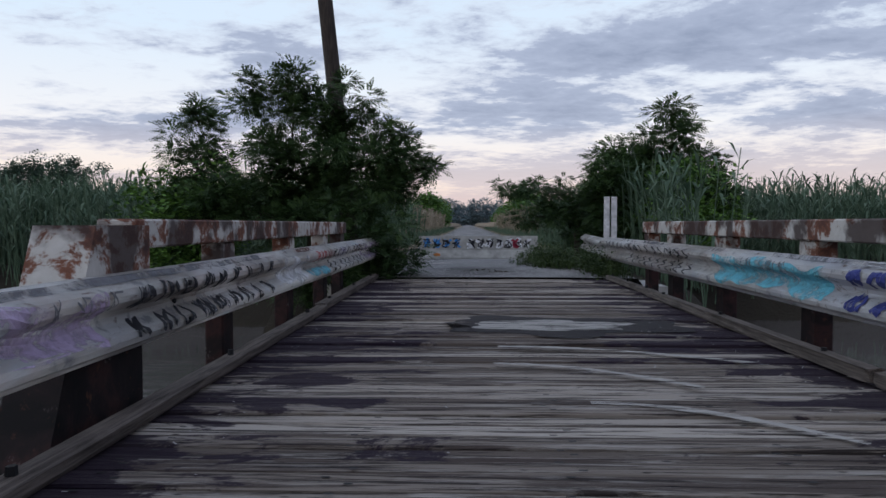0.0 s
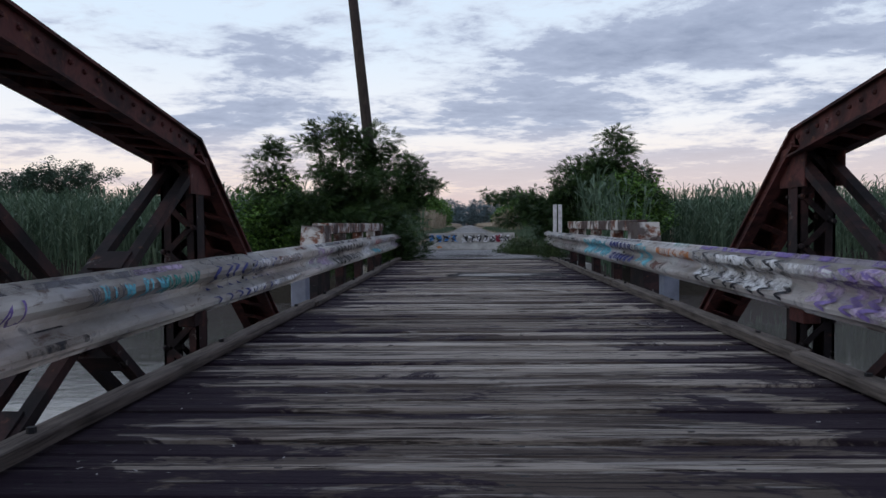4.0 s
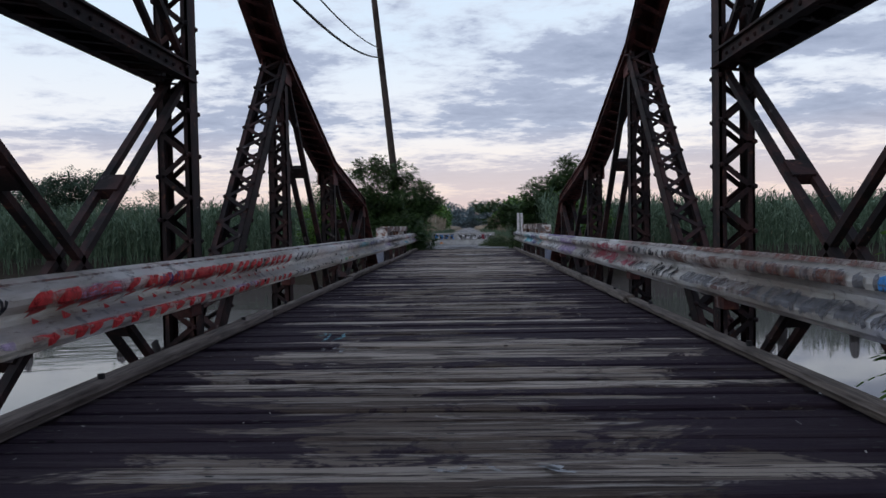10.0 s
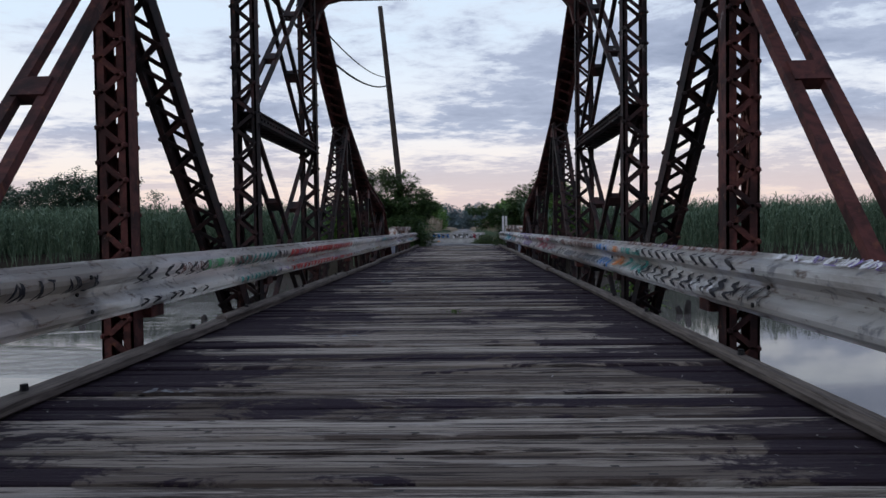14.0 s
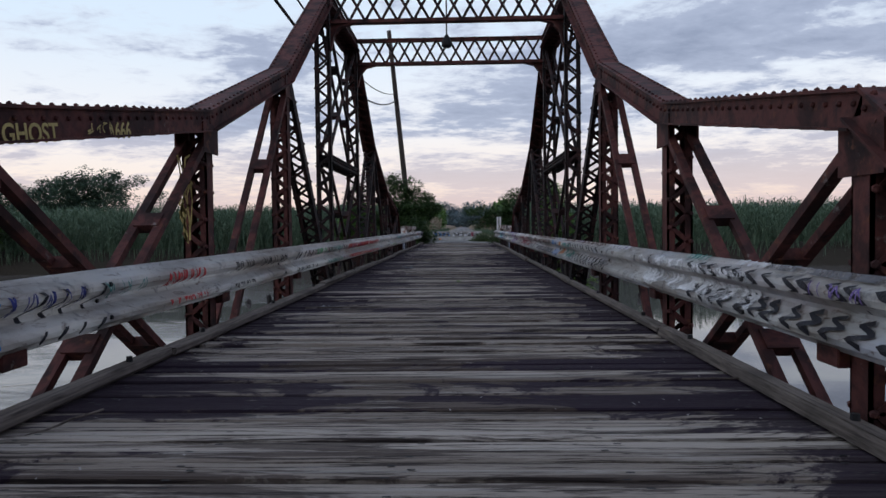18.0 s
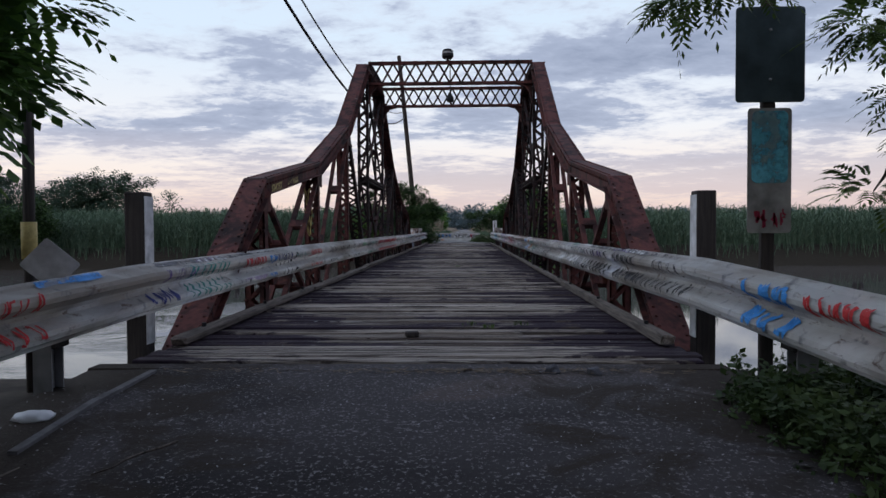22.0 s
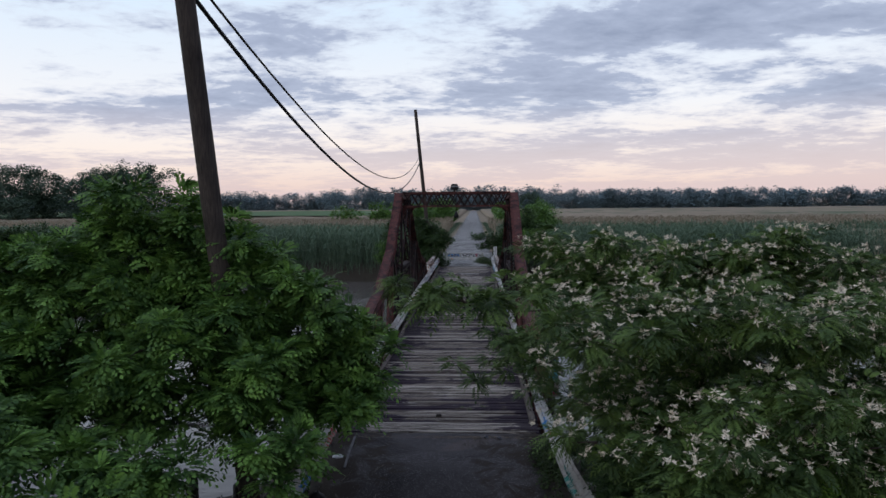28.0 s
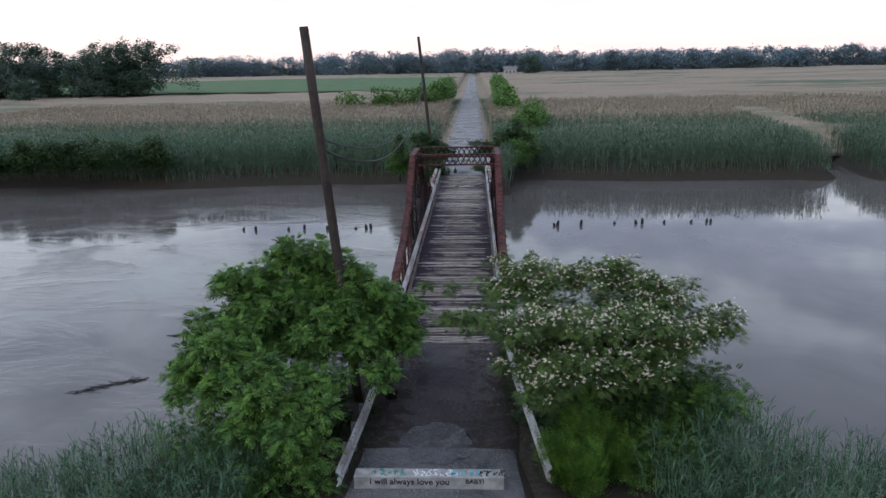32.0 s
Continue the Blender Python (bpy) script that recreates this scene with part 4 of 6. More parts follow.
tl, cl_, rl_ = tree("tree", (-2.0, -27.35, -0.5), 1.3, [
    (-2.6, -28.0, 2.5, 1.0, 1.0, 0.8), (-3.4, -28.0, 3.0, 0.7, 0.8, 0.65), (-1.9, -28.2, 2.35, 0.6, 0.8, 0.5), (-1.2, -28.0, 1.9, 0.6, 0.8, 0.5),
    (-4.3, -28.2, 2.5, 0.85, 0.9, 0.8), (-2.2, -28.6, 1.75, 0.8, 0.7, 0.4), (-5.2, -28.4, 1.9, 0.7, 0.7, 0.7), (-3.8, -29.0, 1.75, 1.0, 0.7, 0.5),
    (-1.0, -27.2, 2.1, 0.5, 0.5, 0.4), (-3.4, -27.8, 3.75, 0.28, 0.3, 0.25), (-2.5, -28.2, 3.4, 0.35, 0.4, 0.28), (-1.6, -27.8, 2.75, 0.35, 0.4, 0.25),
    (-5.0, -28.0, 2.9, 0.4, 0.5, 0.4), (-1.2, -26.6, 1.45, 0.3, 0.35, 0.25), (-1.4, -26.5, 1.7, 0.4, 0.35, 0.3), (-1.7, -26.4, 1.4, 0.35, 0.35, 0.3), (-0.9, -28.4, 1.6, 0.4, 0.4, 0.3), (-3.0, -29.2, 2.5, 0.6, 0.5, 0.45),
    (-1.7, -29.0, 2.1, 0.5, 0.45, 0.35), (-1.5, -29.6, 1.6, 0.45, 0.45, 0.35), (-1.1, -27.3, 1.6, 0.5, 0.4, 0.32), (-1.75, -27.0, 1.5, 0.5, 0.5, 0.32), (-2.4, -26.8, 1.6, 0.6, 0.5, 0.4), (-0.75, -27.6, 1.75, 0.32, 0.3, 0.22), (-2.7, -30.2, 1.6, 0.6, 0.6, 0.4),
    (-6.0, -28.3, 1.9, 0.6, 0.6, 0.6), (-5.2, -28.2, 3.2, 0.5, 0.5, 0.45), (-3.7, -27.9, 3.75, 0.5, 0.5, 0.4), (-2.6, -28.0, 3.85, 0.32, 0.35, 0.3), (-4.4, -28.0, 3.3, 0.6, 0.6, 0.5),
    (-4.9, -28.9, 2.0, 0.8, 0.6, 0.6), (-3.1, -27.6, 3.3, 0.6, 0.6, 0.45), (-2.0, -27.8, 3.2, 0.45, 0.45, 0.35),
    (-3.8, -28.1, 4.1, 0.3, 0.3, 0.28), (-3.15, -28.0, 4.0, 0.28, 0.3, 0.25), (-1.55, -28.0, 3.0, 0.42, 0.45, 0.35), (-1.05, -28.0, 2.6, 0.4, 0.45, 0.35), (-0.8, -28.0, 2.1, 0.32, 0.4, 0.32),
    (-1.7, -25.7, 1.75, 0.32, 0.4, 0.4), (-2.05, -25.8, 1.6, 0.4, 0.4, 0.35),
    (-3.3, -31.2, 1.7, 0.5, 0.5, 0.4), (-4.1, -30.6, 1.9, 0.6, 0.6, 0.45), (-4.9, -30.0, 2.3, 0.6, 0.6, 0.5), (-5.7, -29.6, 2.0, 0.5, 0.6, 0.5), (-4.9, -30.6, 1.5, 0.6, 0.6, 0.45), (-3.9, -31.4, 1.3, 0.6, 0.6, 0.4), (-6.0, -29.8, 1.3, 0.6, 0.6, 0.45), (-3.1, -31.9, 1.2, 0.4, 0.4, 0.35)],
     LEAF_A, 0.074, 80, 150, "dense broad-leaved green tree overhanging the near guardrail", 15, trunk_r=0.075, crad=0.21, slim=0.36, droop=0.35, fixed=True, thick=3.0)
tr_, cr_, rr_ = tree("flowering_tree", (3.0, -27.8, -0.5), 1.2, [
    (3.3, -27.8, 3.25, 1.2, 1.0, 0.3), (1.9, -28.0, 2.9, 1.0, 0.9, 0.3), (4.8, -28.2, 2.8, 1.1, 1.0, 0.4), (6.0, -28.4, 2.1, 0.8, 0.9, 0.45),
    (3.0, -29.3, 2.55, 1.1, 0.8, 0.35), (1.5, -29.2, 2.45, 0.6, 0.6, 0.22, 0.9), (4.6, -29.5, 2.0, 1.2, 0.8, 0.5), (2.4, -30.0, 1.95, 0.6, 0.6, 0.3),
    (1.1, -28.3, 3.1, 0.5, 0.4, 0.14, 0.9), (0.3, -28.2, 3.1, 0.45, 0.3, 0.11, 0.9), (-0.5, -28.0, 3.1, 0.3, 0.25, 0.08, 0.9), (0.5, -28.4, 2.05, 0.45, 0.35, 0.14, 0.9), (1.0, -28.6, 2.6, 0.5, 0.4, 0.18, 0.9),
    (6.9, -28.2, 2.2, 0.6, 0.7, 0.35), (4.4, -28.0, 3.35, 1.0, 0.8, 0.3), (2.0, -27.5, 3.45, 0.9, 0.7, 0.25), (5.7, -27.8, 2.8, 0.8, 0.7, 0.35), (1.2, -28.4, 2.35, 0.35, 0.4, 0.2, 0.9),
    (1.5, -26.2, 2.0, 0.5, 0.5, 0.22, 0.8), (2.3, -26.5, 2.1, 0.7, 0.6, 0.4, 0.7), (3.3, -26.6, 1.9, 0.8, 0.6, 0.5, 0.8),
    (2.2, -28.2, 1.6, 0.4, 0.5, 0.3), (2.4, -27.4, 1.7, 0.45, 0.4, 0.3), (2.1, -28.6, 1.85, 0.5, 0.6, 0.22, 0.8), (3.0, -28.4, 1.5, 0.8, 0.6, 0.4),
    (1.5, -27.2, 1.75, 0.4, 0.4, 0.25, 0.95), (2.1, -27.0, 1.5, 0.4, 0.4, 0.3), (2.5, -28.0, 2.0, 0.5, 0.5, 0.25), (2.6, -29.5, 1.9, 0.5, 0.5, 0.35), (3.2, -28.6, 2.2, 1.0, 0.7, 0.4), (4.2, -28.6, 2.3, 0.8, 0.8, 0.4), (3.6, -29.6, 1.6, 0.8, 0.5, 0.4),
    (1.7, -30.3, 1.9, 0.45, 0.45, 0.25, 0.95), (1.9, -31.0, 1.6, 0.35, 0.35, 0.25, 0.95), (1.6, -29.6, 2.1, 0.4, 0.4, 0.2, 0.95),
    (1.9, -30.6, 3.0, 0.8, 0.6, 0.28), (3.0, -30.6, 3.02, 0.9, 0.6, 0.35), (4.2, -30.4, 2.95, 1.0, 0.7, 0.4), (1.25, -30.65, 3.15, 0.45, 0.4, 0.18, 0.9), (0.85, -30.7, 3.22, 0.4, 0.3, 0.14, 0.9), (0.5, -30.75, 3.25, 0.3, 0.2, 0.1, 0.9), (0.15, -30.8, 3.3, 0.3, 0.15, 0.07, 0.9),
    (2.4, -31.6, 2.2, 0.55, 0.5, 0.4), (3.2, -31.2, 2.3, 0.7, 0.6, 0.5), (2.05, -31.9, 2.05, 0.32, 0.35, 0.25), (4.2, -31.0, 2.2, 0.8, 0.6, 0.5), (5.2, -30.2, 2.5, 0.8, 0.7, 0.4),
    (1.4, -25.2, 1.97, 0.28, 0.3, 0.14, 0.9), (2.0, -25.2, 1.95, 0.4, 0.4, 0.25, 0.9), (2.6, -25.3, 1.7, 0.5, 0.4, 0.4, 0.9), (2.45, -25.1, 1.3, 0.3, 0.3, 0.35, 0.9), (1.15, -28.2, 2.2, 0.45, 0.4, 0.18, 0.9),
    (2.9, -29.2, 1.2, 0.5, 0.6, 0.5), (3.9, -28.8, 1.0, 0.8, 0.7, 0.6), (2.7, -27.3, 0.9, 0.45, 0.5, 0.5), (5.2, -29.0, 1.1, 0.8, 0.7, 0.6), (3.1, -30.2, 1.2, 0.7, 0.5, 0.5)],
     LEAF_B, 0.062, 80, 165, "silk tree with feathery leaves and cream pompom blossoms", 16, trunk_r=0.085, crad=0.25, flat=0.5, droop=0.45, slim=0.19, pairs=6, stalk=2.4, fixed=True, thick=3.4)
r = np.random.default_rng(3)
fc = np.array([c for c in cr_ if c[2] > 2.0 and -4.4 < c[1] < 1.0 and c[0] > -1.7])
fc = fc[r.random(len(fc)) < 0.8]
fc = np.repeat(fc, 9, axis=0) + r.normal(size=(len(fc) * 9, 3)) * np.array([0.13, 0.13, 0.05]) + np.array([0, -0.06, 0.10])
part("blossoms", quads("blossoms", leaf_quads(r, fc, [0.010] * len(fc), 18, 0.034, 1.0, slim=0.15)), FLOWER, tr_)
tree("sapling", (2.25, -12.2, -1.2), 1.2, [(0, 0, 1.7, 0.16, 0.16, 0.25), (-0.1, -0.1, 1.3, 0.18, 0.15, 0.2), (0.05, 0.1, 0.95, 0.15, 0.15, 0.2)], LEAF_C, 0.07, 700, 60, "light green sapling growing up beside the guardrail", 61, trunk_r=0.015, crad=0.12, thick=1.0)
tree("cedar_bush", (2.95, -31.6, -0.6), 0.3, [(0, 0, 0.9, 0.45, 0.4, 0.9), (0.1, 0, 1.9, 0.2, 0.2, 0.65), (0.55, 0.15, 1.1, 0.3, 0.3, 0.8), (-0.45, 0.1, 1.0, 0.3, 0.3, 0.7), (0.95, 0.3, 0.8, 0.32, 0.3, 0.65), (0.25, -0.4, 0.9, 0.3, 0.3, 0.75), (-0.15, 0.3, 1.5, 0.2, 0.2, 0.6)], LEAF_C, 0.055, 420, 130, "bright green young cedar bush beside the road", 17, trunk_r=0.04, crad=0.15, flat=1.6, droop=-0.9, cat="bush", slim=0.16, pairs=5, stalk=3.2, thick=1.6)
tree("shrub", (6.0, -29.7, -0.6), 0.4, [(0, 0, 1.1, 0.7, 0.6, 0.7), (0.6, 0.2, 1.3, 0.5, 0.5, 0.5), (-0.5, -0.3, 0.8, 0.5, 0.5, 0.5)], LEAF_C, 0.07, 80, 110, "bright yellow-green shrub at the edge of the thicket", 64, cat="bush")
tree("shrub", (4.6, -29.9, -0.6), 0.4, [(0, 0, 1.0, 1.2, 0.9, 0.8), (1.5, 0.4, 1.25, 1.1, 0.8, 0.8), (-0.8, -0.7, 0.7, 0.8, 0.7, 0.6), (0.3, -1.0, 0.5, 1.0, 0.7, 0.5)], LEAF_A, 0.07, 80, 110, "leafy green shrub under the silk tree", 18, cat="bush")
# both thickets take the darker leaf, standing in for the canopy's shade
tree("shrub", (3.3, -29.7, -0.6), 0.4, [(0, 0, 1.0, 1.0, 0.8, 0.9), (1.2, 0.4, 1.2, 1.0, 0.9, 0.9), (2.6, 0.5, 1.2, 1.2, 0.9, 0.9)], LEAF_F, 0.075, 70, 110, "dense green thicket under the silk tree, shade painted into its leaves", 20, cat="bush")
tree("shrub", (2.7, -28.3, -0.6), 0.4, [(3.3, -30.6, 0.6, 0.7, 0.6, 0.8), (3.2, -29.6, 1.0, 0.6, 0.6, 0.7), (4.2, -30.0, 1.2, 0.8, 0.7, 0.8), (2.5, -28.6, 0.2, 0.4, 0.6, 0.55), (2.6, -27.6, 0.35, 0.5, 0.6, 0.65), (2.95, -29.3, 0.5, 0.55, 0.6, 0.65), (2.8, -30.0, 0.1, 0.4, 0.5, 0.45), (2.5, -26.9, 0.1, 0.35, 0.5, 0.5), (3.5, -28.3, 0.4, 0.6, 0.7, 0.7), (3.3, -27.2, 0.3, 0.6, 0.6, 0.6)], LEAF_F, 0.07, 90, 120, "leafy thicket behind the near guardrail, shade painted into its leaves", 62, crad=0.28, cat="bush", fixed=True, thick=2.6)
tree("shrub", (-2.75, -31.3, -0.7), 0.5, [(0, -0.2, 1.3, 0.6, 0.6, 0.6), (0.25, 0.0, 2.1, 0.4, 0.45, 0.4), (-0.7, 0.3, 1.5, 0.7, 0.6, 0.6), (0.2, -0.5, 0.8, 0.45, 0.5, 0.6), (-0.9, -0.5, 0.6, 0.7, 0.6, 0.6)], LEAF_A, 0.075, 80, 90, "light green shrub hugging the near guardrail", 24, cat="bush")
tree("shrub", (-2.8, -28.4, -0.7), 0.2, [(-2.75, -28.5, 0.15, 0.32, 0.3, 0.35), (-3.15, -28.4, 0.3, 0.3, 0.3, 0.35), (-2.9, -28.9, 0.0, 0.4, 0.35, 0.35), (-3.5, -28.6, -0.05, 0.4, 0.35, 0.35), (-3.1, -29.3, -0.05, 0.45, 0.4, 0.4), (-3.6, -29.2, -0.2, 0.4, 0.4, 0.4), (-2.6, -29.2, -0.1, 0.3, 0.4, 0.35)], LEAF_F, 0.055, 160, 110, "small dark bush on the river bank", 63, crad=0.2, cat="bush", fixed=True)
tree("shrub", (-4.4, -30.6, -0.6), 0.4, [(0, 0, 0.9, 0.9, 0.8, 0.9), (-1.0, -0.2, 0.8, 0.9, 0.8, 0.8), (0.3, -0.9, 0.4, 0.7, 0.7, 0.6)], LEAF_A, 0.07, 70, 90, "leafy green shrub behind the near guardrail", 19, cat="bush")


def reeds(name, r, xs, ys, zs, hmin, hmax, label, blades=5, wide=0.022, mat_=None):
    """Reeds at the given feet: a stem and long bent leaf blades each."""
    n = len(xs)
    out = []
    h = hmin + (hmax - hmin) * r.random(n)
    lean = r.normal(size=(n, 2)) * 0.12
    foot = np.stack([xs, ys, zs], 1)
    tip = foot + np.stack([lean[:, 0] * h, lean[:, 1] * h, h], 1)
    w = np.stack([np.full(n, wide * 0.5), r.normal(size=n) * wide * 0.3, np.zeros(n)], 1)
    out.append(np.stack([foot - w, foot + w, tip + w * 0.5, tip - w * 0.5], 1))
    for b in range(blades):
        u = 0.30 + 0.65 * r.random(n)[:, None]
        o = foot + (tip - foot) * u
        ang = r.random(n) * 2 * math.pi
        L = (0.28 + 0.3 * r.random(n)) * h * 0.42
        d = np.stack([np.cos(ang) * L, np.sin(ang) * L, L * (0.5 + 0.7 * r.random(n))], 1)
        s = np.stack([-np.sin(ang), np.cos(ang), np.zeros(n)], 1) * wide
        m = o + d * 0.55 + np.array([0, 0, 0.04])
        e = o + d * np.array([1.0, 1.0, 0.75])
        out.append(np.stack([o, m + s, e, m - s], 1))
    me = quads(name, np.concatenate(out))
    return tagged(part(name, me, mat_ or REED), label, "reeds", kind="stuff")


def reed_field(name, seed, x0, x1, y0, y1, n, hmin, hmax, label, keep=None, blades=5, wide=0.022, mat_=None):
    r = np.random.default_rng(seed)
    x = x0 + (x1 - x0) * r.random(n)
    y = y0 + (y1 - y0) * r.random(n)
    z = ground_z(x, y)
    ok = (z > -1.15) & (np.abs(x) > 3.2)
    if keep is not None:
        ok &= keep(x, y)
    return reeds(name, r, x[ok], y[ok], z[ok] - 0.05, hmin, hmax, label, blades, wide, mat_)


reed_field("reeds", 21, -60, -3, 13, 27, 15000, 1.9, 2.7, "tall green reed bed along the far bank", blades=5, wide=0.03)
reed_field("reeds", 22, 3, 62, 9, 27, 15000, 1.9, 2.7, "tall green reed bed along the far bank", blades=5, wide=0.03)
reed_field("reeds", 23, -60, 62, 27, 44, 12000, 1.9, 2.6, "reed bed running back from the far bank", blades=4, wide=0.05)
reed_field("reeds", 26, -80, 84, 36, 90, 22000, 2.1, 2.5, "dry tan reed heads over the wide marsh", blades=3, wide=0.07, mat_=REED_DRY)
reed_field("reeds", 24, -24, -3.0, -39, -30.8, 8500, 1.0, 1.6, "blue-green reeds on the near bank", lambda x, y: x < -3.6, wide=0.013, mat_=REED_NEAR)
reed_field("reeds", 25, 4.5, 24, -39, -29.8, 8500, 1.1, 1.8, "blue-green reeds on the near bank", lambda x, y: (x > 5.6) | (y < -31.5), wide=0.013, mat_=REED_NEAR)


# canopy of the wide marsh behind
def canopy_z(x, y):
    n = np.sin(x * 0.35 + np.sin(y * 0.21)) * 0.12 + np.sin(x * 0.9 + y * 0.7) * 0.08
    z = 1.25 + n
    edge = np.clip((y - 26) / 4, 0, 1) * np.clip((np.abs(x) - 4.2) / 1.5, 0, 1)
    return -0.9 + (z + 0.9) * edge


cy = np.concatenate([np.arange(24, 60, 0.8), 60 + spread(20, 420, 1.0, 1.05)])
cx = spread(60, 900, 0.8, 1.07)
for s in (-1, 1):
    xs = np.sort(s * cx)
    xs = xs[np.abs(xs) > 4.0]
    ob = part("marsh_canopy", grid_mesh("marsh_canopy", xs, cy, canopy_z), MARSH)
    tagged(ob, "wide tan and green reed marsh behind the bank", "marsh", kind="stuff")


def far_wood(name, pts, h, seed, label, per=26, size=0.9, crad=1.6, dens=1.0, mat_=None, wide=0.34):
    r = np.random.default_rng(seed)
    cs, rs = [], []
    for (x0, y0), (x1, y1) in zip(pts, pts[1:]):
        L = math.hypot(x1 - x0, y1 - y0)
        for i in range(int(L / (h * 0.42) * dens)):
            u = r.random()
            bx, by = x0 + (x1 - x0) * u, y0 + (y1 - y0) * u + r.normal() * h * 0.3
            th = h * (0.65 + 0.5 * r.random())
            for _ in range(14):
                d = r.normal(size=3)
                d /= np.linalg.norm(d)
                cs.append(np.array([bx, by, th * (0.55 if wide < 0.5 else 0.42)]) + d * np.array([h * wide, h * 0.3, th * 0.42]))
                rs.append(crad * (0.6 + 0.7 * r.random()))
    me = quads(name, leaf_quads(r, cs, rs, per, size, 0.8))
    return tagged(part(name, me, mat_ or (LEAF_A if h < 5 else LEAF_D)), label, "woods", kind="stuff")


far_wood("woods", [(-83, 152), (-94, 147), (-155, 146)], 14.6, 31, "dark green clump of trees across the marsh", per=150, size=0.6, crad=2.1, dens=3.4, wide=0.45)
far_wood("woods", [(-96, 172), (-135, 168), (-180, 170)], 15.0, 35, "dark green clump of trees across the marsh", per=110, size=0.55, crad=1.9, dens=1.6)
far_wood("far_woods", [(-650, 640), (-300, 580), (0, 560), (300, 580), (650, 650)], 17.5, 32, "distant treeline along the horizon, paled by haze in its colour", per=46, size=1.5, crad=3.4, dens=3.0, mat_=FAR, wide=0.8)
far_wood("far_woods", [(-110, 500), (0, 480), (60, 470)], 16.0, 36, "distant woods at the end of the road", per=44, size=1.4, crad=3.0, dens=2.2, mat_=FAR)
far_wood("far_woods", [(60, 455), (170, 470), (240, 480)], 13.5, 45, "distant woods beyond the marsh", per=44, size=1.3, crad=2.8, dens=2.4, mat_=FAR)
far_wood("lone_tree", [(35, 408), (40, 409)], 15.5, 46, "single tall dark tree beyond the marsh", per=170, size=0.7, crad=1.9, dens=4.0, wide=0.28)
far_wood("roadside_bushes", [(-22, 78), (-12, 80), (-6, 92), (-5, 130)], 4.6, 37, "green bushes beside the far road", per=36, size=0.42, crad=0.8, dens=2.0)
far_wood("roadside_bushes", [(6, 60), (6.5, 90), (8, 150), (9, 220)], 4.0, 38, "green bushes beside the far road", per=24, size=0.5, crad=0.9, dens=0.8)
far_wood("roadside_bushes", [(5.6, 26), (7.2, 33), (8.5, 40)], 3.9, 43, "green bushes beside the far road", per=90, size=0.2, crad=0.7, dens=2.0)
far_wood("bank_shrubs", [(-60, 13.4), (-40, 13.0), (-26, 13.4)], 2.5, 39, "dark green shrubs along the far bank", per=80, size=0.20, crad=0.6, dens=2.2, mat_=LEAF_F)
far_wood("bank_shrubs", [(-6, 11.0), (-4.2, 10.2)], 1.6, 40, "leafy shrubs at the foot of the far bank trees", per=120, size=0.10, crad=0.4, dens=1.6)
far_wood("bank_shrubs", [(4.0, 13.0), (5.5, 17.0), (6.5, 22.0)], 2.2, 42, "leafy shrubs beside the far road", per=100, size=0.12, crad=0.5, dens=1.6)


# ---- paint on the rails ----
PAINT = {}


def paint(kind):
    cols = {"black": (0.018, 0.018, 0.024), "white": (0.72, 0.72, 0.74), "red": (0.50, 0.035, 0.04), "blue": (0.05, 0.25, 0.62), "cyan": (0.14, 0.47, 0.58),
            "teal": (0.05, 0.27, 0.24), "green": (0.10, 0.36, 0.16), "purple": (0.20, 0.14, 0.36), "orange": (0.55, 0.20, 0.06), "crimson": (0.30, 0.03, 0.06),
            "slate": (0.13, 0.13, 0.145), "rust": (0.15, 0.065, 0.05), "lilac": (0.46, 0.36, 0.52), "navy": (0.04, 0.05, 0.20), "yellow": (0.45, 0.36, 0.14), "pink": (0.58, 0.20, 0.32)}
    if kind not in PAINT:
        n = Nodes("spray_paint_" + kind, 0.55)
        w = n.noise(n.at(space="World"), 26, 5, 0.7)
        c = cols[kind]
        PAINT[kind] = n.done(n.ramp(w, [(0.3, tuple(v * 0.7 for v in c)), (0.7, tuple(min(1, v * 1.25) for v in c))]))
    return PAINT[kind]


def patchy(kind):
    """The same paint, chipped and thin in places."""
    key = kind + "_patchy"
    if key not in PAINT:
        m = paint(kind).copy()
        m.name = "chipped_paint_" + kind
        t = m.node_tree
        g, nn = t.nodes.new("ShaderNodeNewGeometry"), t.nodes.new("ShaderNodeTexNoise")
        rp = t.nodes.new("ShaderNodeValToRGB")
        nn.inputs["Scale"].default_value, nn.inputs["Detail"].default_value, nn.inputs["Roughness"].default_value = 6.0, 8.0, 0.7
        rp.color_ramp.elements[0].position, rp.color_ramp.elements[0].color = 0.44, (0.15, 0.15, 0.15, 1)
        rp.color_ramp.elements[1].position, rp.color_ramp.elements[1].color = 0.56, (0.92, 0.92, 0.92, 1)
        t.links.new(g.outputs["Position"], nn.inputs["Vector"])
        t.links.new(nn.outputs[0], rp.inputs[0])
        t.links.new(rp.outputs[0], t.nodes["Principled BSDF"].inputs["Alpha"])
        PAINT[key] = m
    return PAINT[key]


ARC = [0.0]
for (u0, v0), (u1, v1) in zip(W_PROFILE, W_PROFILE[1:]):
    ARC.append(ARC[-1] + math.hypot(u1 - u0, v1 - v0))


def rail_line(side):
    pts = (near_l if side < 0 else near_r)[::-1]
    return [Vector(p) for p in pts] + [Vector((side * RAIL_X, 9.2, RAIL_Z))]


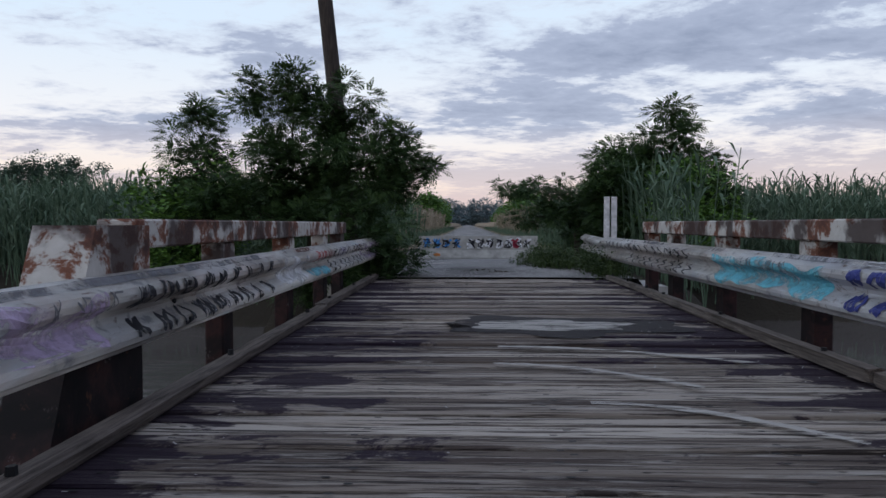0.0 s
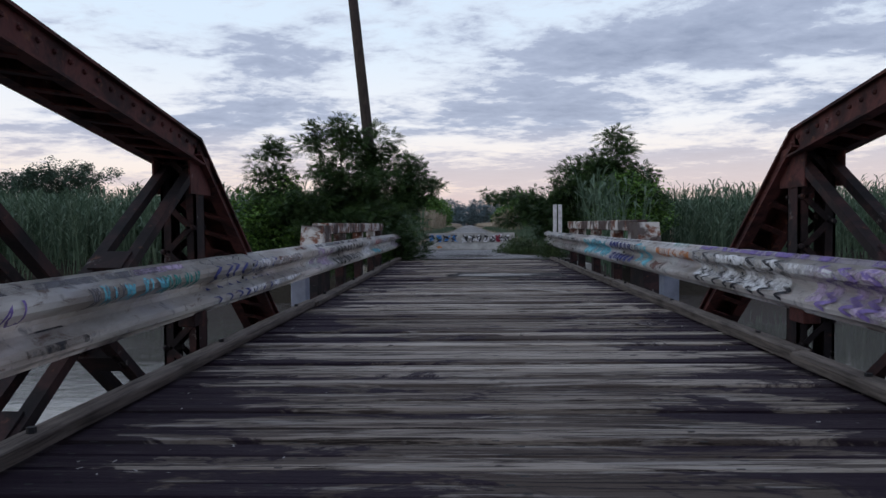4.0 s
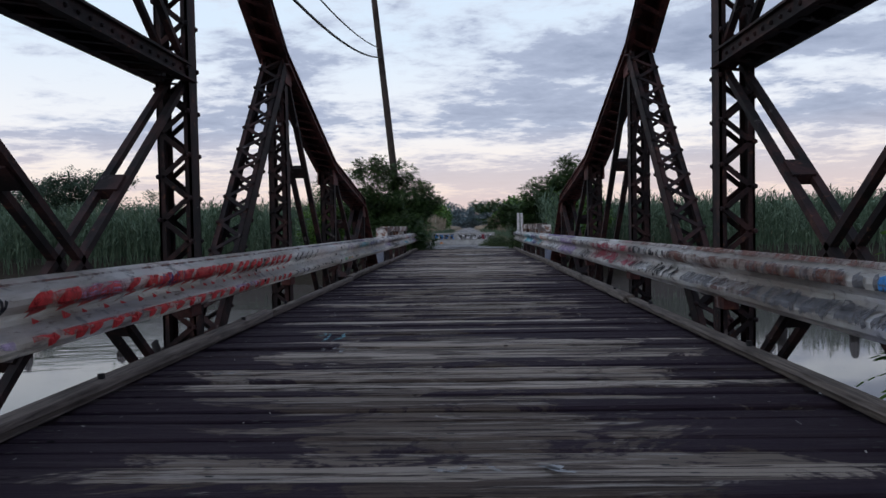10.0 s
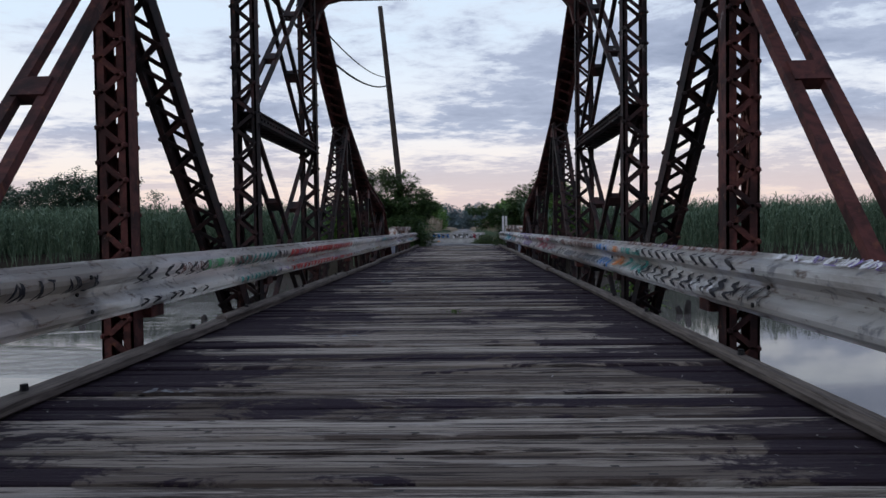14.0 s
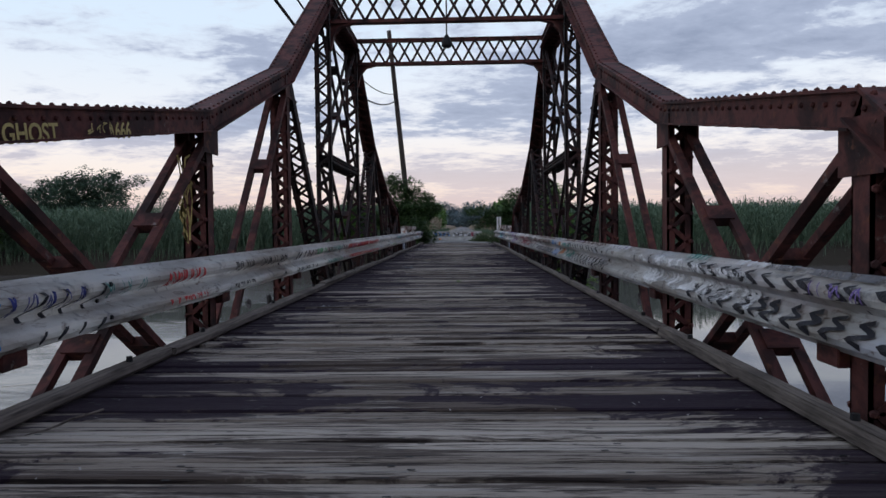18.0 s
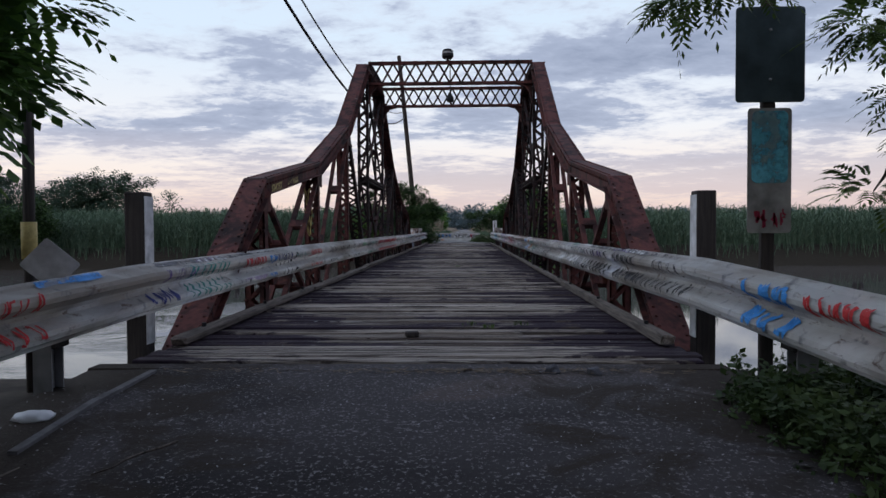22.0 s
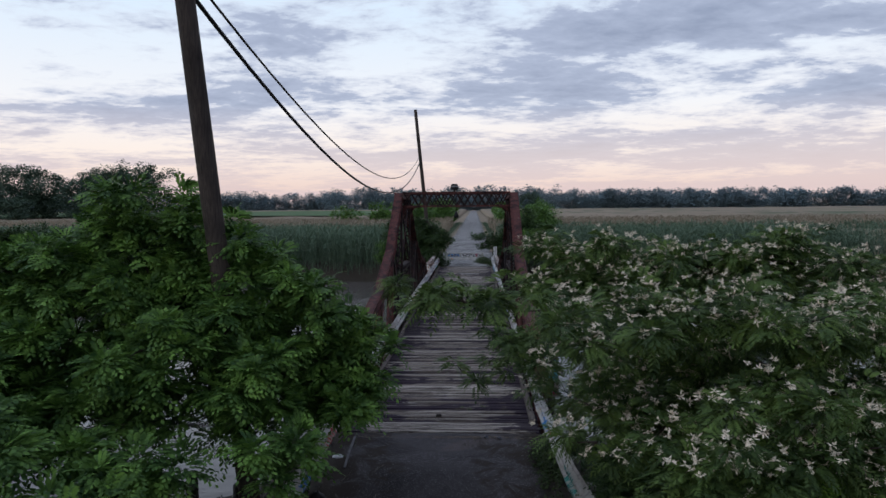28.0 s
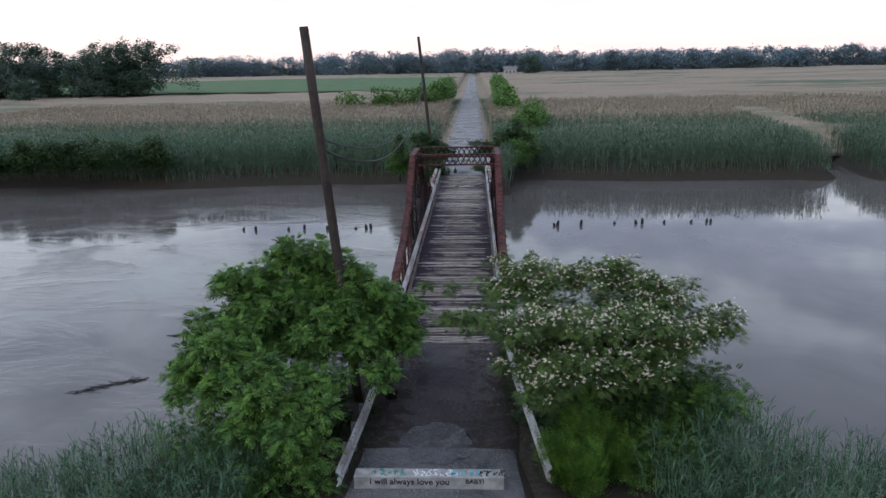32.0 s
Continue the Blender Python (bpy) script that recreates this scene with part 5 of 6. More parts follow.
def on_rail(side, y, a):
    """The point of the rail's road face at y, a metres down its profile."""
    ln = rail_line(side)
    for p, q in zip(ln, ln[1:]):
        if y <= q.y or q is ln[-1]:
            c = p.lerp(q, (y - p.y) / (q.y - p.y))
            break
    a = min(max(a, 0.001), ARC[-1] - 0.001)
    k = max(i for i in range(len(ARC) - 1) if ARC[i] <= a)
    t = (a - ARC[k]) / (ARC[k + 1] - ARC[k])
    u = W_PROFILE[k][0] + (W_PROFILE[k + 1][0] - W_PROFILE[k][0]) * t
    v = W_PROFILE[k][1] + (W_PROFILE[k + 1][1] - W_PROFILE[k][1]) * t
    return Vector((c.x + side * (u - 0.0095), y, c.z + v + (0.004 if k < 4 else 0)))


def stroke(bm, pts, w, place):
    """A painted stroke of width w along pts on a surface given by place(p, q)."""
    fine = []
    for (a0, b0), (a1, b1) in zip(pts, pts[1:]):
        n = max(1, int(math.hypot(a1 - a0, b1 - b0) / 0.018))
        fine += [(a0 + (a1 - a0) * i / n, b0 + (b1 - b0) * i / n) for i in range(n)]
    fine.append(pts[-1])
    last = None
    for i, (a, b) in enumerate(fine):
        p, q = fine[max(0, i - 1)], fine[min(len(fine) - 1, i + 1)]
        dx, dy = q[0] - p[0], q[1] - p[1]
        L = math.hypot(dx, dy) or 1
        ww = w * (0.75 + 0.5 * noise.noise(Vector((a * 9, b * 9, w * 50)))) / 2
        nx, ny = -dy / L * ww, dx / L * ww
        pair = (bm.verts.new(place(a + nx, b + ny)), bm.verts.new(place(a - nx, b - ny)))
        if last:
            bm.faces.new((last[0], last[1], pair[1], pair[0]))
        last = pair


def scrawl(bm, r, a0, a1, b0, b1, cells, w, place, loops=2):
    """Made-up hooked marks, one per cell, like hasty lettering that cannot be read."""
    step = (a1 - a0) / cells
    for c in range(cells):
        x = a0 + c * step
        for _ in range(loops):
            n = r.randint(3, 5)
            pts = [(x + step * r.uniform(0.05, 0.9), b0 + (b1 - b0) * r.uniform(0, 1)) for _ in range(n)]
            pts.sort(key=lambda p: p[1] + r.uniform(-0.08, 0.08))
            sm = []
            for p, q in zip(pts, pts[1:]):
                sm += [p, ((p[0] + q[0]) / 2 + step * r.uniform(-0.15, 0.15), (p[1] + q[1]) / 2)]
            sm.append(pts[-1])
            stroke(bm, sm, w, place)


def rail_tag(side, y0, y1, colour, rows, cells, w, seed, kind="scrawl"):
    r = random.Random(seed)
    w *= 1.6
    pl = lambda a, b: on_rail(side, a, b)
    rail_of = [o for o in scene.objects if o.name.startswith("guardrail") and o.type == "EMPTY" and o.location.x * side > 0
               and (("approach" in o["group"]) == (y1 < -24.3)) and "far" not in o["group"]][0]

    def mark(bm, mat_):
        ob = part("graffiti_mark", bm, mat_, rail_of, colour + " spray paint")
        ob.matrix_parent_inverse = Matrix.Translation(rail_of.location).inverted()

    for b0, b1 in rows:
        if kind == "fill":
            # a ragged sprayed band
            bm = bmesh.new()
            n = max(3, int((y1 - y0) / 0.04))
            last = None
            for i in range(n + 1):
                y = y0 + (y1 - y0) * i / n
                lo = b0 + (b1 - b0) * 0.3 * max(0, noise.noise(Vector((y * 3, seed, 0))) + 0.4)
                hi = b1 - (b1 - b0) * 0.3 * max(0, noise.noise(Vector((y * 3, seed, 5))) + 0.4)
                col = [bm.verts.new(pl(y, lo + (hi - lo) * k / 10)) for k in range(11)]
                if last:
                    for k in range(10):
                        bm.faces.new((last[k], last[k + 1], col[k + 1], col[k]))
                last = col
            mark(bm, patchy(colour))
            continue
        step = (y1 - y0) / cells
        for c in range(cells):
            y, h = y0 + c * step, b1 - b0
            if kind == "wave":
                o = y + step * r.uniform(0.3, 0.7)
                pts = [(o + step * 0.38 * math.sin(i * 1.6 + r.uniform(-0.3, 0.3)), b0 + h * i / 6) for i in range(7)]
            else:
                up = r.random() < 0.5
                pts = []
                for i in range(r.randint(5, 7)):
                    pts.append((y + step * (0.12 + 0.62 * min(1, i / 6 + r.uniform(-0.12, 0.30))), b0 + h * ((0.08 if up else 0.92) + r.uniform(-0.08, 0.16) * (1 if up else -1))))
                    if r.random() < 0.82:
                        up = not up
                sm = [pts[0]]
                for p, q in zip(pts, pts[1:]):
                    sm += [((p[0] + q[0]) / 2 + step * r.uniform(-0.18, 0.18), (p[1] + q[1]) / 2), q]
                pts = sm
            bm = bmesh.new()
            stroke(bm, pts, w * (0.55 if kind == "wave" else 0.7), pl)
            mark(bm, paint(colour))


UP, LO, ALL, TOP = (0.10, 0.24), (0.29, 0.42), (0.08, 0.43), (0.01, 0.075)
TAGS = [
    (-1, -24.0, -20.3, "slate", [TOP], 1, 0, 80, "fill"), (-1, -20.3, -16.0, "slate", [TOP], 1, 0, 81, "fill"), (-1, -13.6, -7.0, "rust", [TOP], 1, 0, 82, "fill"), (-1, -7.0, -3.2, "slate", [TOP], 1, 0, 83, "fill"),
    (-1, 0.5, 3.2, "slate", [TOP], 1, 0, 84, "fill"), (1, -23.8, -20.5, "slate", [TOP], 1, 0, 85, "fill"), (1, -16.5, -13.5, "rust", [TOP], 1, 0, 86, "fill"), (1, -12.5, -8.2, "rust", [TOP], 1, 0, 87, "fill"),
    (1, -4.5, -1.0, "purple", [TOP], 1, 0, 88, "fill"), (1, 1.0, 3.4, "slate", [TOP], 1, 0, 89, "fill"), (-1, -23.3, -22.6, "white", [TOP], 5, 0.018, 90, "scrawl"), (-1, -19.2, -18.4, "white", [TOP], 6, 0.016, 91, "scrawl"),
    (1, -22.9, -22.2, "white", [TOP], 5, 0.02, 92, "scrawl"), (-1, -16.2, -15.0, "black", [UP, LO], 6, 0.025, 93, "wave"), (-1, -18.3, -17.7, "black", [UP, LO], 4, 0.02, 94, "scrawl"), (1, -9.0, -8.6, "white", [UP, LO], 1, 0, 95, "fill"),
    (-1, 7.6, 8.8, "lilac", [ALL], 1, 0, 96, "fill"), (1, 7.0, 8.9, "slate", [UP], 8, 0.03, 97, "scrawl"), (-1, -3.9, -3.2, "cyan", [UP], 4, 0.02, 98, "scrawl"),
    (-1, 0.2, 1.1, "lilac", [ALL], 1, 0.05, 1, "fill"), (-1, 1.3, 3.4, "black", [UP, LO], 9, 0.028, 2, "scrawl"), (-1, 3.6, 4.4, "white", [ALL], 1, 0, 3, "fill"),
    (-1, 4.5, 5.3, "cyan", [LO], 1, 0, 4, "fill"), (-1, 4.7, 5.2, "red", [UP], 3, 0.03, 5, "scrawl"), (-1, 5.4, 7.6, "black", [UP, LO], 8, 0.022, 6, "wave"),
    (-1, -1.9, -0.4, "white", [UP, LO], 1, 0, 7, "fill"), (-1, -2.6, -1.2, "navy", [UP, LO], 8, 0.03, 8, "wave"), (-1, -3.3, -2.8, "teal", [UP], 4, 0.02, 9, "scrawl"),
    (-1, -4.4, -4.0, "black", [LO], 1, 0, 10, "fill"), (-1, -5.3, -4.6, "green", [LO], 3, 0.03, 11, "scrawl"), (-1, -5.0, -4.5, "orange", [LO], 3, 0.03, 12, "scrawl"),
    (-1, -6.9, -5.9, "black", [LO], 5, 0.02, 13, "scrawl"), (-1, -12.5, -8.3, "red", [UP, LO], 22, 0.065, 14, "wave"), (-1, -8.2, -7.0, "black", [UP, LO], 5, 0.02, 142, "wave"), (-1, -12.5, -10.2, "red", [(0.11, 0.23), (0.30, 0.41)], 1, 0, 140, "fill"), (-1, -11.3, -10.9, "navy", [UP], 4, 0.02, 141, "scrawl"), (-1, -14.3, -13.1, "teal", [UP, LO], 9, 0.04, 15, "wave"),
    (-1, -13.0, -12.6, "black", [UP], 3, 0.02, 16, "scrawl"), (-1, -15.0, -14.4, "green", [UP], 1, 0, 17, "fill"), (-1, -17.5, -16.5, "black", [UP], 5, 0.018, 18, "scrawl"),
    (-1, -19.6, -18.9, "red", [UP, LO], 6, 0.022, 19, "scrawl"), (-1, -22.3, -21.6, "red", [UP], 6, 0.022, 20, "scrawl"), (-1, -21.55, -21.2, "blue", [UP, LO], 2, 0.035, 21, "scrawl"),
    (-1, -21.1, -20.4, "black", [ALL], 4, 0.03, 22, "wave"), (-1, -22.4, -21.7, "black", [LO], 1, 0.03, 23, "scrawl"), (-1, -23.6, -22.7, "teal", [UP, LO], 8, 0.03, 24, "wave"),
    (-1, -24.2, -23.75, "navy", [LO], 4, 0.025, 25, "scrawl"), (-1, -26.7, -26.0, "black", [UP], 6, 0.016, 26, "scrawl"), (-1, -26.0, -25.3, "red", [UP, LO], 6, 0.018, 27, "scrawl"),
    (-1, -25.3, -24.7, "blue", [TOP], 1, 0, 28, "fill"), (-1, -28.6, -27.9, "black", [UP], 4, 0.014, 29, "scrawl"), (-1, -27.6, -27.1, "blue", [LO], 3, 0.03, 30, "scrawl"),
    (1, 2.6, 4.4, "cyan", [ALL], 1, 0, 41, "fill"), (1, 1.2, 2.4, "navy", [UP, LO], 6, 0.04, 42, "scrawl"), (1, 0.5, 1.0, "cyan", [ALL], 1, 0, 43, "fill"), (1, 5.0, 7.5, "black", [UP, LO], 9, 0.022, 44, "wave"),
    (1, -0.9, 0.1, "orange", [UP], 1, 0, 45, "fill"), (1, -2.6, -1.0, "white", [ALL], 1, 0, 46, "fill"), (1, -2.7, -1.0, "black", [UP, LO], 8, 0.03, 47, "wave"), (1, -4.6, -2.9, "lilac", [ALL], 1, 0, 48, "fill"),
    (1, -4.5, -3.0, "purple", [UP, LO], 7, 0.035, 49, "wave"), (1, -8.5, -6.2, "crimson", [ALL], 1, 0, 50, "fill"), (1, -6.0, -5.2, "slate", [UP, LO], 5, 0.02, 501, "scrawl"), (1, -9.8, -8.3, "black", [UP, LO], 8, 0.026, 51, "scrawl"), (1, -13.1, -12.5, "blue", [UP, LO], 4, 0.03, 52, "scrawl"), (1, -12.3, -9.6, "rust", [UP], 1, 0, 520, "fill"), (1, -12.4, -10.0, "slate", [LO], 1, 0, 521, "fill"), (1, -11.2, -10.0, "white", [LO], 7, 0.016, 522, "scrawl"),
    (1, -14.4, -13.7, "teal", [ALL], 1, 0, 53, "fill"), (1, -12.6, -11.2, "slate", [UP, LO], 9, 0.03, 153, "scrawl"), (1, -13.6, -13.2, "orange", [ALL], 1, 0, 54, "fill"), (1, -16.4, -14.2, "black", [UP, LO], 11, 0.035, 55, "wave"), (1, -17.6, -16.7, "white", [TOP], 6, 0.02, 56, "scrawl"),
    (1, -20.4, -18.2, "white", [ALL], 1, 0, 57, "fill"), (1, -21.7, -19.4, "black", [UP, LO], 12, 0.038, 58, "wave"), (1, -22.8, -21.9, "black", [UP, LO], 5, 0.03, 59, "scrawl"), (1, -24.1, -22.8, "black", [LO], 9, 0.014, 60, "scrawl"),
    (1, -25.4, -24.9, "blue", [UP, LO], 3, 0.035, 61, "scrawl"), (1, -26.0, -25.5, "red", [UP], 5, 0.025, 62, "scrawl"), (1, -27.6, -27.0, "teal", [UP, LO], 3, 0.03, 63, "scrawl"), (1, -29.2, -28.6, "black", [UP], 3, 0.02, 64, "scrawl"),
]
for tg in TAGS:
    rail_tag(*tg)
# small faded scribbles and smears between the large tags
rt = random.Random(44)
for side in (-1, 1):
    y = -24.0
    while y < 8.0:
        L = rt.uniform(0.35, 0.9)
        c = rt.choice(("black", "black", "slate", "slate", "navy", "rust", "crimson", "teal", "purple", "white"))
        if rt.random() < 0.3:
            rail_tag(side, y, y + L, rt.choice(("slate", "rust", "lilac", "white")), [rt.choice((UP, LO, TOP, TOP))], 1, 0, rt.randint(300, 900), "fill")
        else:
            rail_tag(side, y, y + L, c, [rt.choice((UP, LO, TOP))], rt.randint(3, 5), rt.uniform(0.008, 0.016), rt.randint(300, 900))
        y += L + rt.uniform(0.1, 0.7)


# ---- posts and brackets under the rails ----
STEEL = plain("galvanised_post", (0.24, 0.24, 0.25), 0.5, 0.4, 0.25, 9)


def rail_post(side, y, ground, timber=False):
    ln = on_rail(side, y, 0.22)
    p = empty("rail_post", (ln.x + side * 0.16, y, ground), "steel guardrail post with a dark timber block", "guardrail post", "guardrail posts")
    top = ln.z + 0.10 - ground
    bm = bmesh.new()
    box(bm, (-0.05, -0.055, -0.25), (0.05, -0.045, top)), box(bm, (-0.05, 0.045, -0.25), (0.05, 0.055, top)), box(bm, (-0.006, -0.045, -0.25), (0.006, 0.045, top))
    part("post", bm, STEEL, p)
    bm = bmesh.new()
    box(bm, (-0.075 if side > 0 else 0.056, -0.07, top - 0.34), (-0.056 if side > 0 else 0.075, 0.07, top - 0.02), 0.004)
    part("block", bm, PILE, p)


for k in range(8):
    rail_post(-1, -25.0 - k * 0.86, float(road_z(-25.0 - k * 0.86)) - 0.12)
    rail_post(1, -25.15 - k * 0.86, float(road_z(-25.15 - k * 0.86)) - 0.12)
for sd in (-1, 1):
    p = empty("timber_post", (sd * 1.93, 0.45, -0.5), "blue-grey painted timber post behind the guardrail", "post", "deck posts")
    bm = bmesh.new()
    box(bm, (-0.08, -0.09, 0), (0.08, 0.09, 0.9), 0.01)
    part("shaft", bm, plain("blue_grey_paint", (0.22, 0.24, 0.30), 0.7), p)
    for u in PAN[:4]:
        for e in (-1, 1):
            bm = bmesh.new()
            box(bm, (-0.05, -0.09, 0.20), (0.05, 0.09, 0.34), 0.006)
            b = part("rail_bracket", bm, RUST)
            b.location = (sd * 1.83, MID + e * u - 0.16 * e, 0)
            tagged(b, "rusty steel bracket holding the guardrail to the truss", "bracket", "rail brackets")


# ---- near bridge end ----
DARKW = m_timber("dark_old_timber", (0.06, 0.05, 0.046), (0.025, 0.022, 0.022), (18, 18, 1))
WHITEP = plain("chipped_white_paint", (0.55, 0.55, 0.56), 0.7, 0, 0.3, 12)
bm = bmesh.new()
box(bm, (-1.95, -24.54, -0.14), (1.85, -24.395, -0.018), 0.006)
tagged(part("end_sill", bm, ASPH), "lumpy asphalt lip sealed against the deck end", "asphalt lip")
rd_ = np.random.default_rng(91)
n = 500
lx = np.where(rd_.random(n) < 0.6, rd_.normal(0.45, 0.45, n), rd_.uniform(-1.5, 1.6, n))
ly = -24.60 - np.abs(rd_.normal(size=n)) * 0.06
la = rd_.normal(size=n) * 0.6
lc = np.stack([lx, ly, np.full(n, 0.0) + rd_.random(n) * 0.012 - 0.012], 1)
lu = np.stack([np.cos(la), np.sin(la), rd_.normal(size=n) * 0.15], 1) * (0.008 + 0.035 * rd_.random(n) ** 2)[:, None]
lv = np.stack([-np.sin(la), np.cos(la), rd_.normal(size=n) * 0.3], 1) * 0.0025
tagged(part("straw_litter", quads("straw_litter", np.stack([lc - lu - lv, lc + lu - lv, lc + lu + lv, lc - lu + lv], 1)), plain("dry_straw", (0.16, 0.12, 0.085), 0.9, 0, 0.5, 30)), "dry straw and twigs caught along the deck end", "litter", kind="stuff")
for sd, y, x in ((-1, -23.75, 2.0), (1, -23.45, 2.05)):
    p = empty("marker_post", (sd * x, y, -1.0), "square dark timber post with a white painted side", "post", "marker posts")
    bm = bmesh.new()
    box(bm, (-0.07, -0.07, -1.2), (0.07, 0.07, 2.07), 0.008)
    part("shaft", bm, DARKW, p)
    bm = bmesh.new()
    box(bm, (-0.076 if sd > 0 else 0.071, -0.065, 1.0), (-0.071 if sd > 0 else 0.076, 0.065, 2.04))
    part("white_face", bm, WHITEP, p)
SIGNB = plain("tagged_sign_face", (0.10, 0.24, 0.34), 0.5, 0.2, 0.5, 7)
SIGNG = plain("dark_sign_back", (0.06, 0.08, 0.09), 0.5, 0.4, 0.3, 8)


def plate(w, h, t=0.004, rad=0.02):
    bm = bmesh.new()
    pts = []
    for cx, cz, a0 in ((w / 2 - rad, h / 2 - rad, 0), (-w / 2 + rad, h / 2 - rad, 90), (-w / 2 + rad, -h / 2 + rad, 180), (w / 2 - rad, -h / 2 + rad, 270)):
        for k in range(5):
            an = radians(a0 + k * 22.5)
            pts.append((cx + rad * math.cos(an), cz + rad * math.sin(an)))
    f = bm.faces.new([bm.verts.new((x, 0, z)) for x, z in pts])
    g = bmesh.ops.extrude_face_region(bm, geom=[f])
    bmesh.ops.translate(bm, verts=[v for v in g["geom"] if isinstance(v, bmesh.types.BMVert)], vec=(0, t, 0))
    bmesh.ops.recalc_face_normals(bm, faces=bm.faces[:])
    return bm


def flat_tag(parent, a0, a1, b0, b1, cells, w, colour, seed, y, loops=2):
    bm = bmesh.new()
    scrawl(bm, random.Random(seed), a0, a1, b0, b1, cells, w, lambda a, b: Vector((a, y, b)), loops)
    return part("graffiti_tag", bm, paint(colour), parent, colour + " spray paint tag")


sg = empty("road_sign", (1.915, -24.83, -0.14), "two dark road signs on one post, lower one painted blue", "road sign")
bm = bmesh.new()
box(bm, (-0.035, 0.0, -0.3), (0.035, 0.035, 2.15), 0.004)
part("post", bm, DARKW, sg)
b = part("lower_plate", plate(0.23, 0.66), plain("faded_sign_grey", (0.27, 0.26, 0.25), 0.55, 0.2, 0.4, 9), sg, "grey sign plate with blue paint")
b.location = (0, -0.012, 1.24)
b = part("paint_patch", plate(0.19, 0.38, 0.002, 0.03), patchy("cyan"), sg, "blotchy pale blue paint")
b.location = (0, -0.0155, 1.365)
flat_tag(sg, -0.09, 0.09, 0.94, 1.05, 4, 0.018, "crimson", 72, -0.0145)
b = part("upper_plate", plate(0.36, 0.50), SIGNG, sg, "dark weathered sign plate")
b.location = (0, -0.012, 1.85)
for z in (1.72, 1.98):
    bm = bmesh.new()
    bmesh.ops.create_uvsphere(bm, u_segments=8, v_segments=6, radius=0.008, matrix=Matrix.Translation((0, -0.014, z)))
    part("bolt", bm, STEEL, sg)
sg2 = empty("sign_post", (-2.05, -24.9, -0.3), "rusty dark post with a bent pale sign plate", "sign post")
bm = bmesh.new()
tube(bm, [(0, 0, -0.6), (0, 0, 1.0), (0.01, 0, 2.0)], [0.03, 0.03, 0.03], 8)
part("post", bm, DARKW, sg2)
b = part("bent_plate", plate(0.22, 0.20, 0.004, 0.015), WHITEP, sg2, "bent pale sign plate")
b.location, b.rotation_euler = (0.13, -0.03, 0.92), (0.2, 0.75, 0.5)
bm = bmesh.new()
tube(bm, [(0, 0, 0.95), (0, 0, 1.15)], [0.04, 0.04], 8)
part("yellow_band", bm, paint("yellow"), sg2)

for x, y, zt in ((-2.25, -25.4, 0.10), (-2.9, -26.6, -0.10), (2.45, -25.9, 0.08), (2.6, -26.8, 0.05), (-4.2, -27.5, -0.3)):
    bm = bmesh.new()
    tube(bm, [(0, 0, -1.6), (0.01, 0, -0.5), (0, 0.01, zt), (0, 0.01, zt + 0.03)], [0.10, 0.10, 0.095, 0.08], 12)
    ob = part("timber_stub", bm, PILE)
    ob.location = (x, y, 0)
    tagged(ob, "black weathered timber pile stub at the river edge", "timber pile", "bank piles")

bk = empty("timber_bulkhead", (-3.2, -27.5, -1.6), "stacked dark timber bulkhead at the river edge", "bulkhead")
for k in range(7):
    bm = bmesh.new()
    box(bm, (-0.75 + 0.02 * (k % 3), -0.3 + 0.015 * (k % 2), 0.0), (0.70 + 0.03 * (k % 2), 0.3, 0.225), 0.012)
    b = part("timber", bm, PILE, bk)
    b.location = (0, 0, 0.23 * k - 0.05)

# rubbish
bm = bmesh.new()
bmesh.ops.create_icosphere(bm, subdivisions=4, radius=1.0)
for v in bm.verts:
    n_ = noise.fractal(v.co * 2.3 + Vector((4, 1, 2)), 0.7, 2.2, 4) * 0.22
    v.co *= 1 + n_
    v.co = Vector((v.co.x * 0.17 + 0.04 * (1 - v.co.z), v.co.y * 0.17, (v.co.z + 0.85) * 0.24))
    if v.co.z > 0.28:
        k = 1 - (v.co.z - 0.28) * 2.2
        v.co.x, v.co.y = v.co.x * k, v.co.y * k
for f in bm.faces:
    f.smooth = True
bag = part("rubbish_bag", bm, plain("black_plastic", (0.010, 0.010, 0.011), 0.45))
bag.location = (-1.47, -27.78, float(road_z(-27.6)) - 0.06)
bag.scale = (1.08, 1.1, 1.12)
tagged(bag, "crumpled black rubbish bag slumped against the guardrail", "rubbish bag")
bm = bmesh.new()
bmesh.ops.create_icosphere(bm, subdivisions=3, radius=1.0)
for v in bm.verts:
    v.co *= 1 + noise.noise(v.co * 2.0) * 0.25
    v.co = Vector((v.co.x * 0.09, v.co.y * 0.06, v.co.z * 0.03))
for f in bm.faces:
    f.smooth = True
rag = part("plastic_wrapper", bm, plain("white_plastic", (0.62, 0.63, 0.66), 0.4, 0, 0.15))
rag.location = (-1.63, -25.55, -0.03)
tagged(rag, "crumpled white plastic wrapper on the asphalt", "litter")


def rock(loc, size, seed, mat_, label, name="rock", group="rocks"):
    bm = bmesh.new()
    bmesh.ops.create_icosphere(bm, subdivisions=2, radius=1.0)
    for v in bm.verts:
        v.co *= 1 + noise.noise(v.co * 1.3 + Vector((seed, 0, 0))) * 0.5
        v.co = Vector((v.co.x * size, v.co.y * size * 0.8, v.co.z * size * 0.75))
    ob = part(name, bm, mat_)
    ob.location = loc
    ob.rotation_euler = (0, 0, seed)
    return tagged(ob, label, "rock", group)


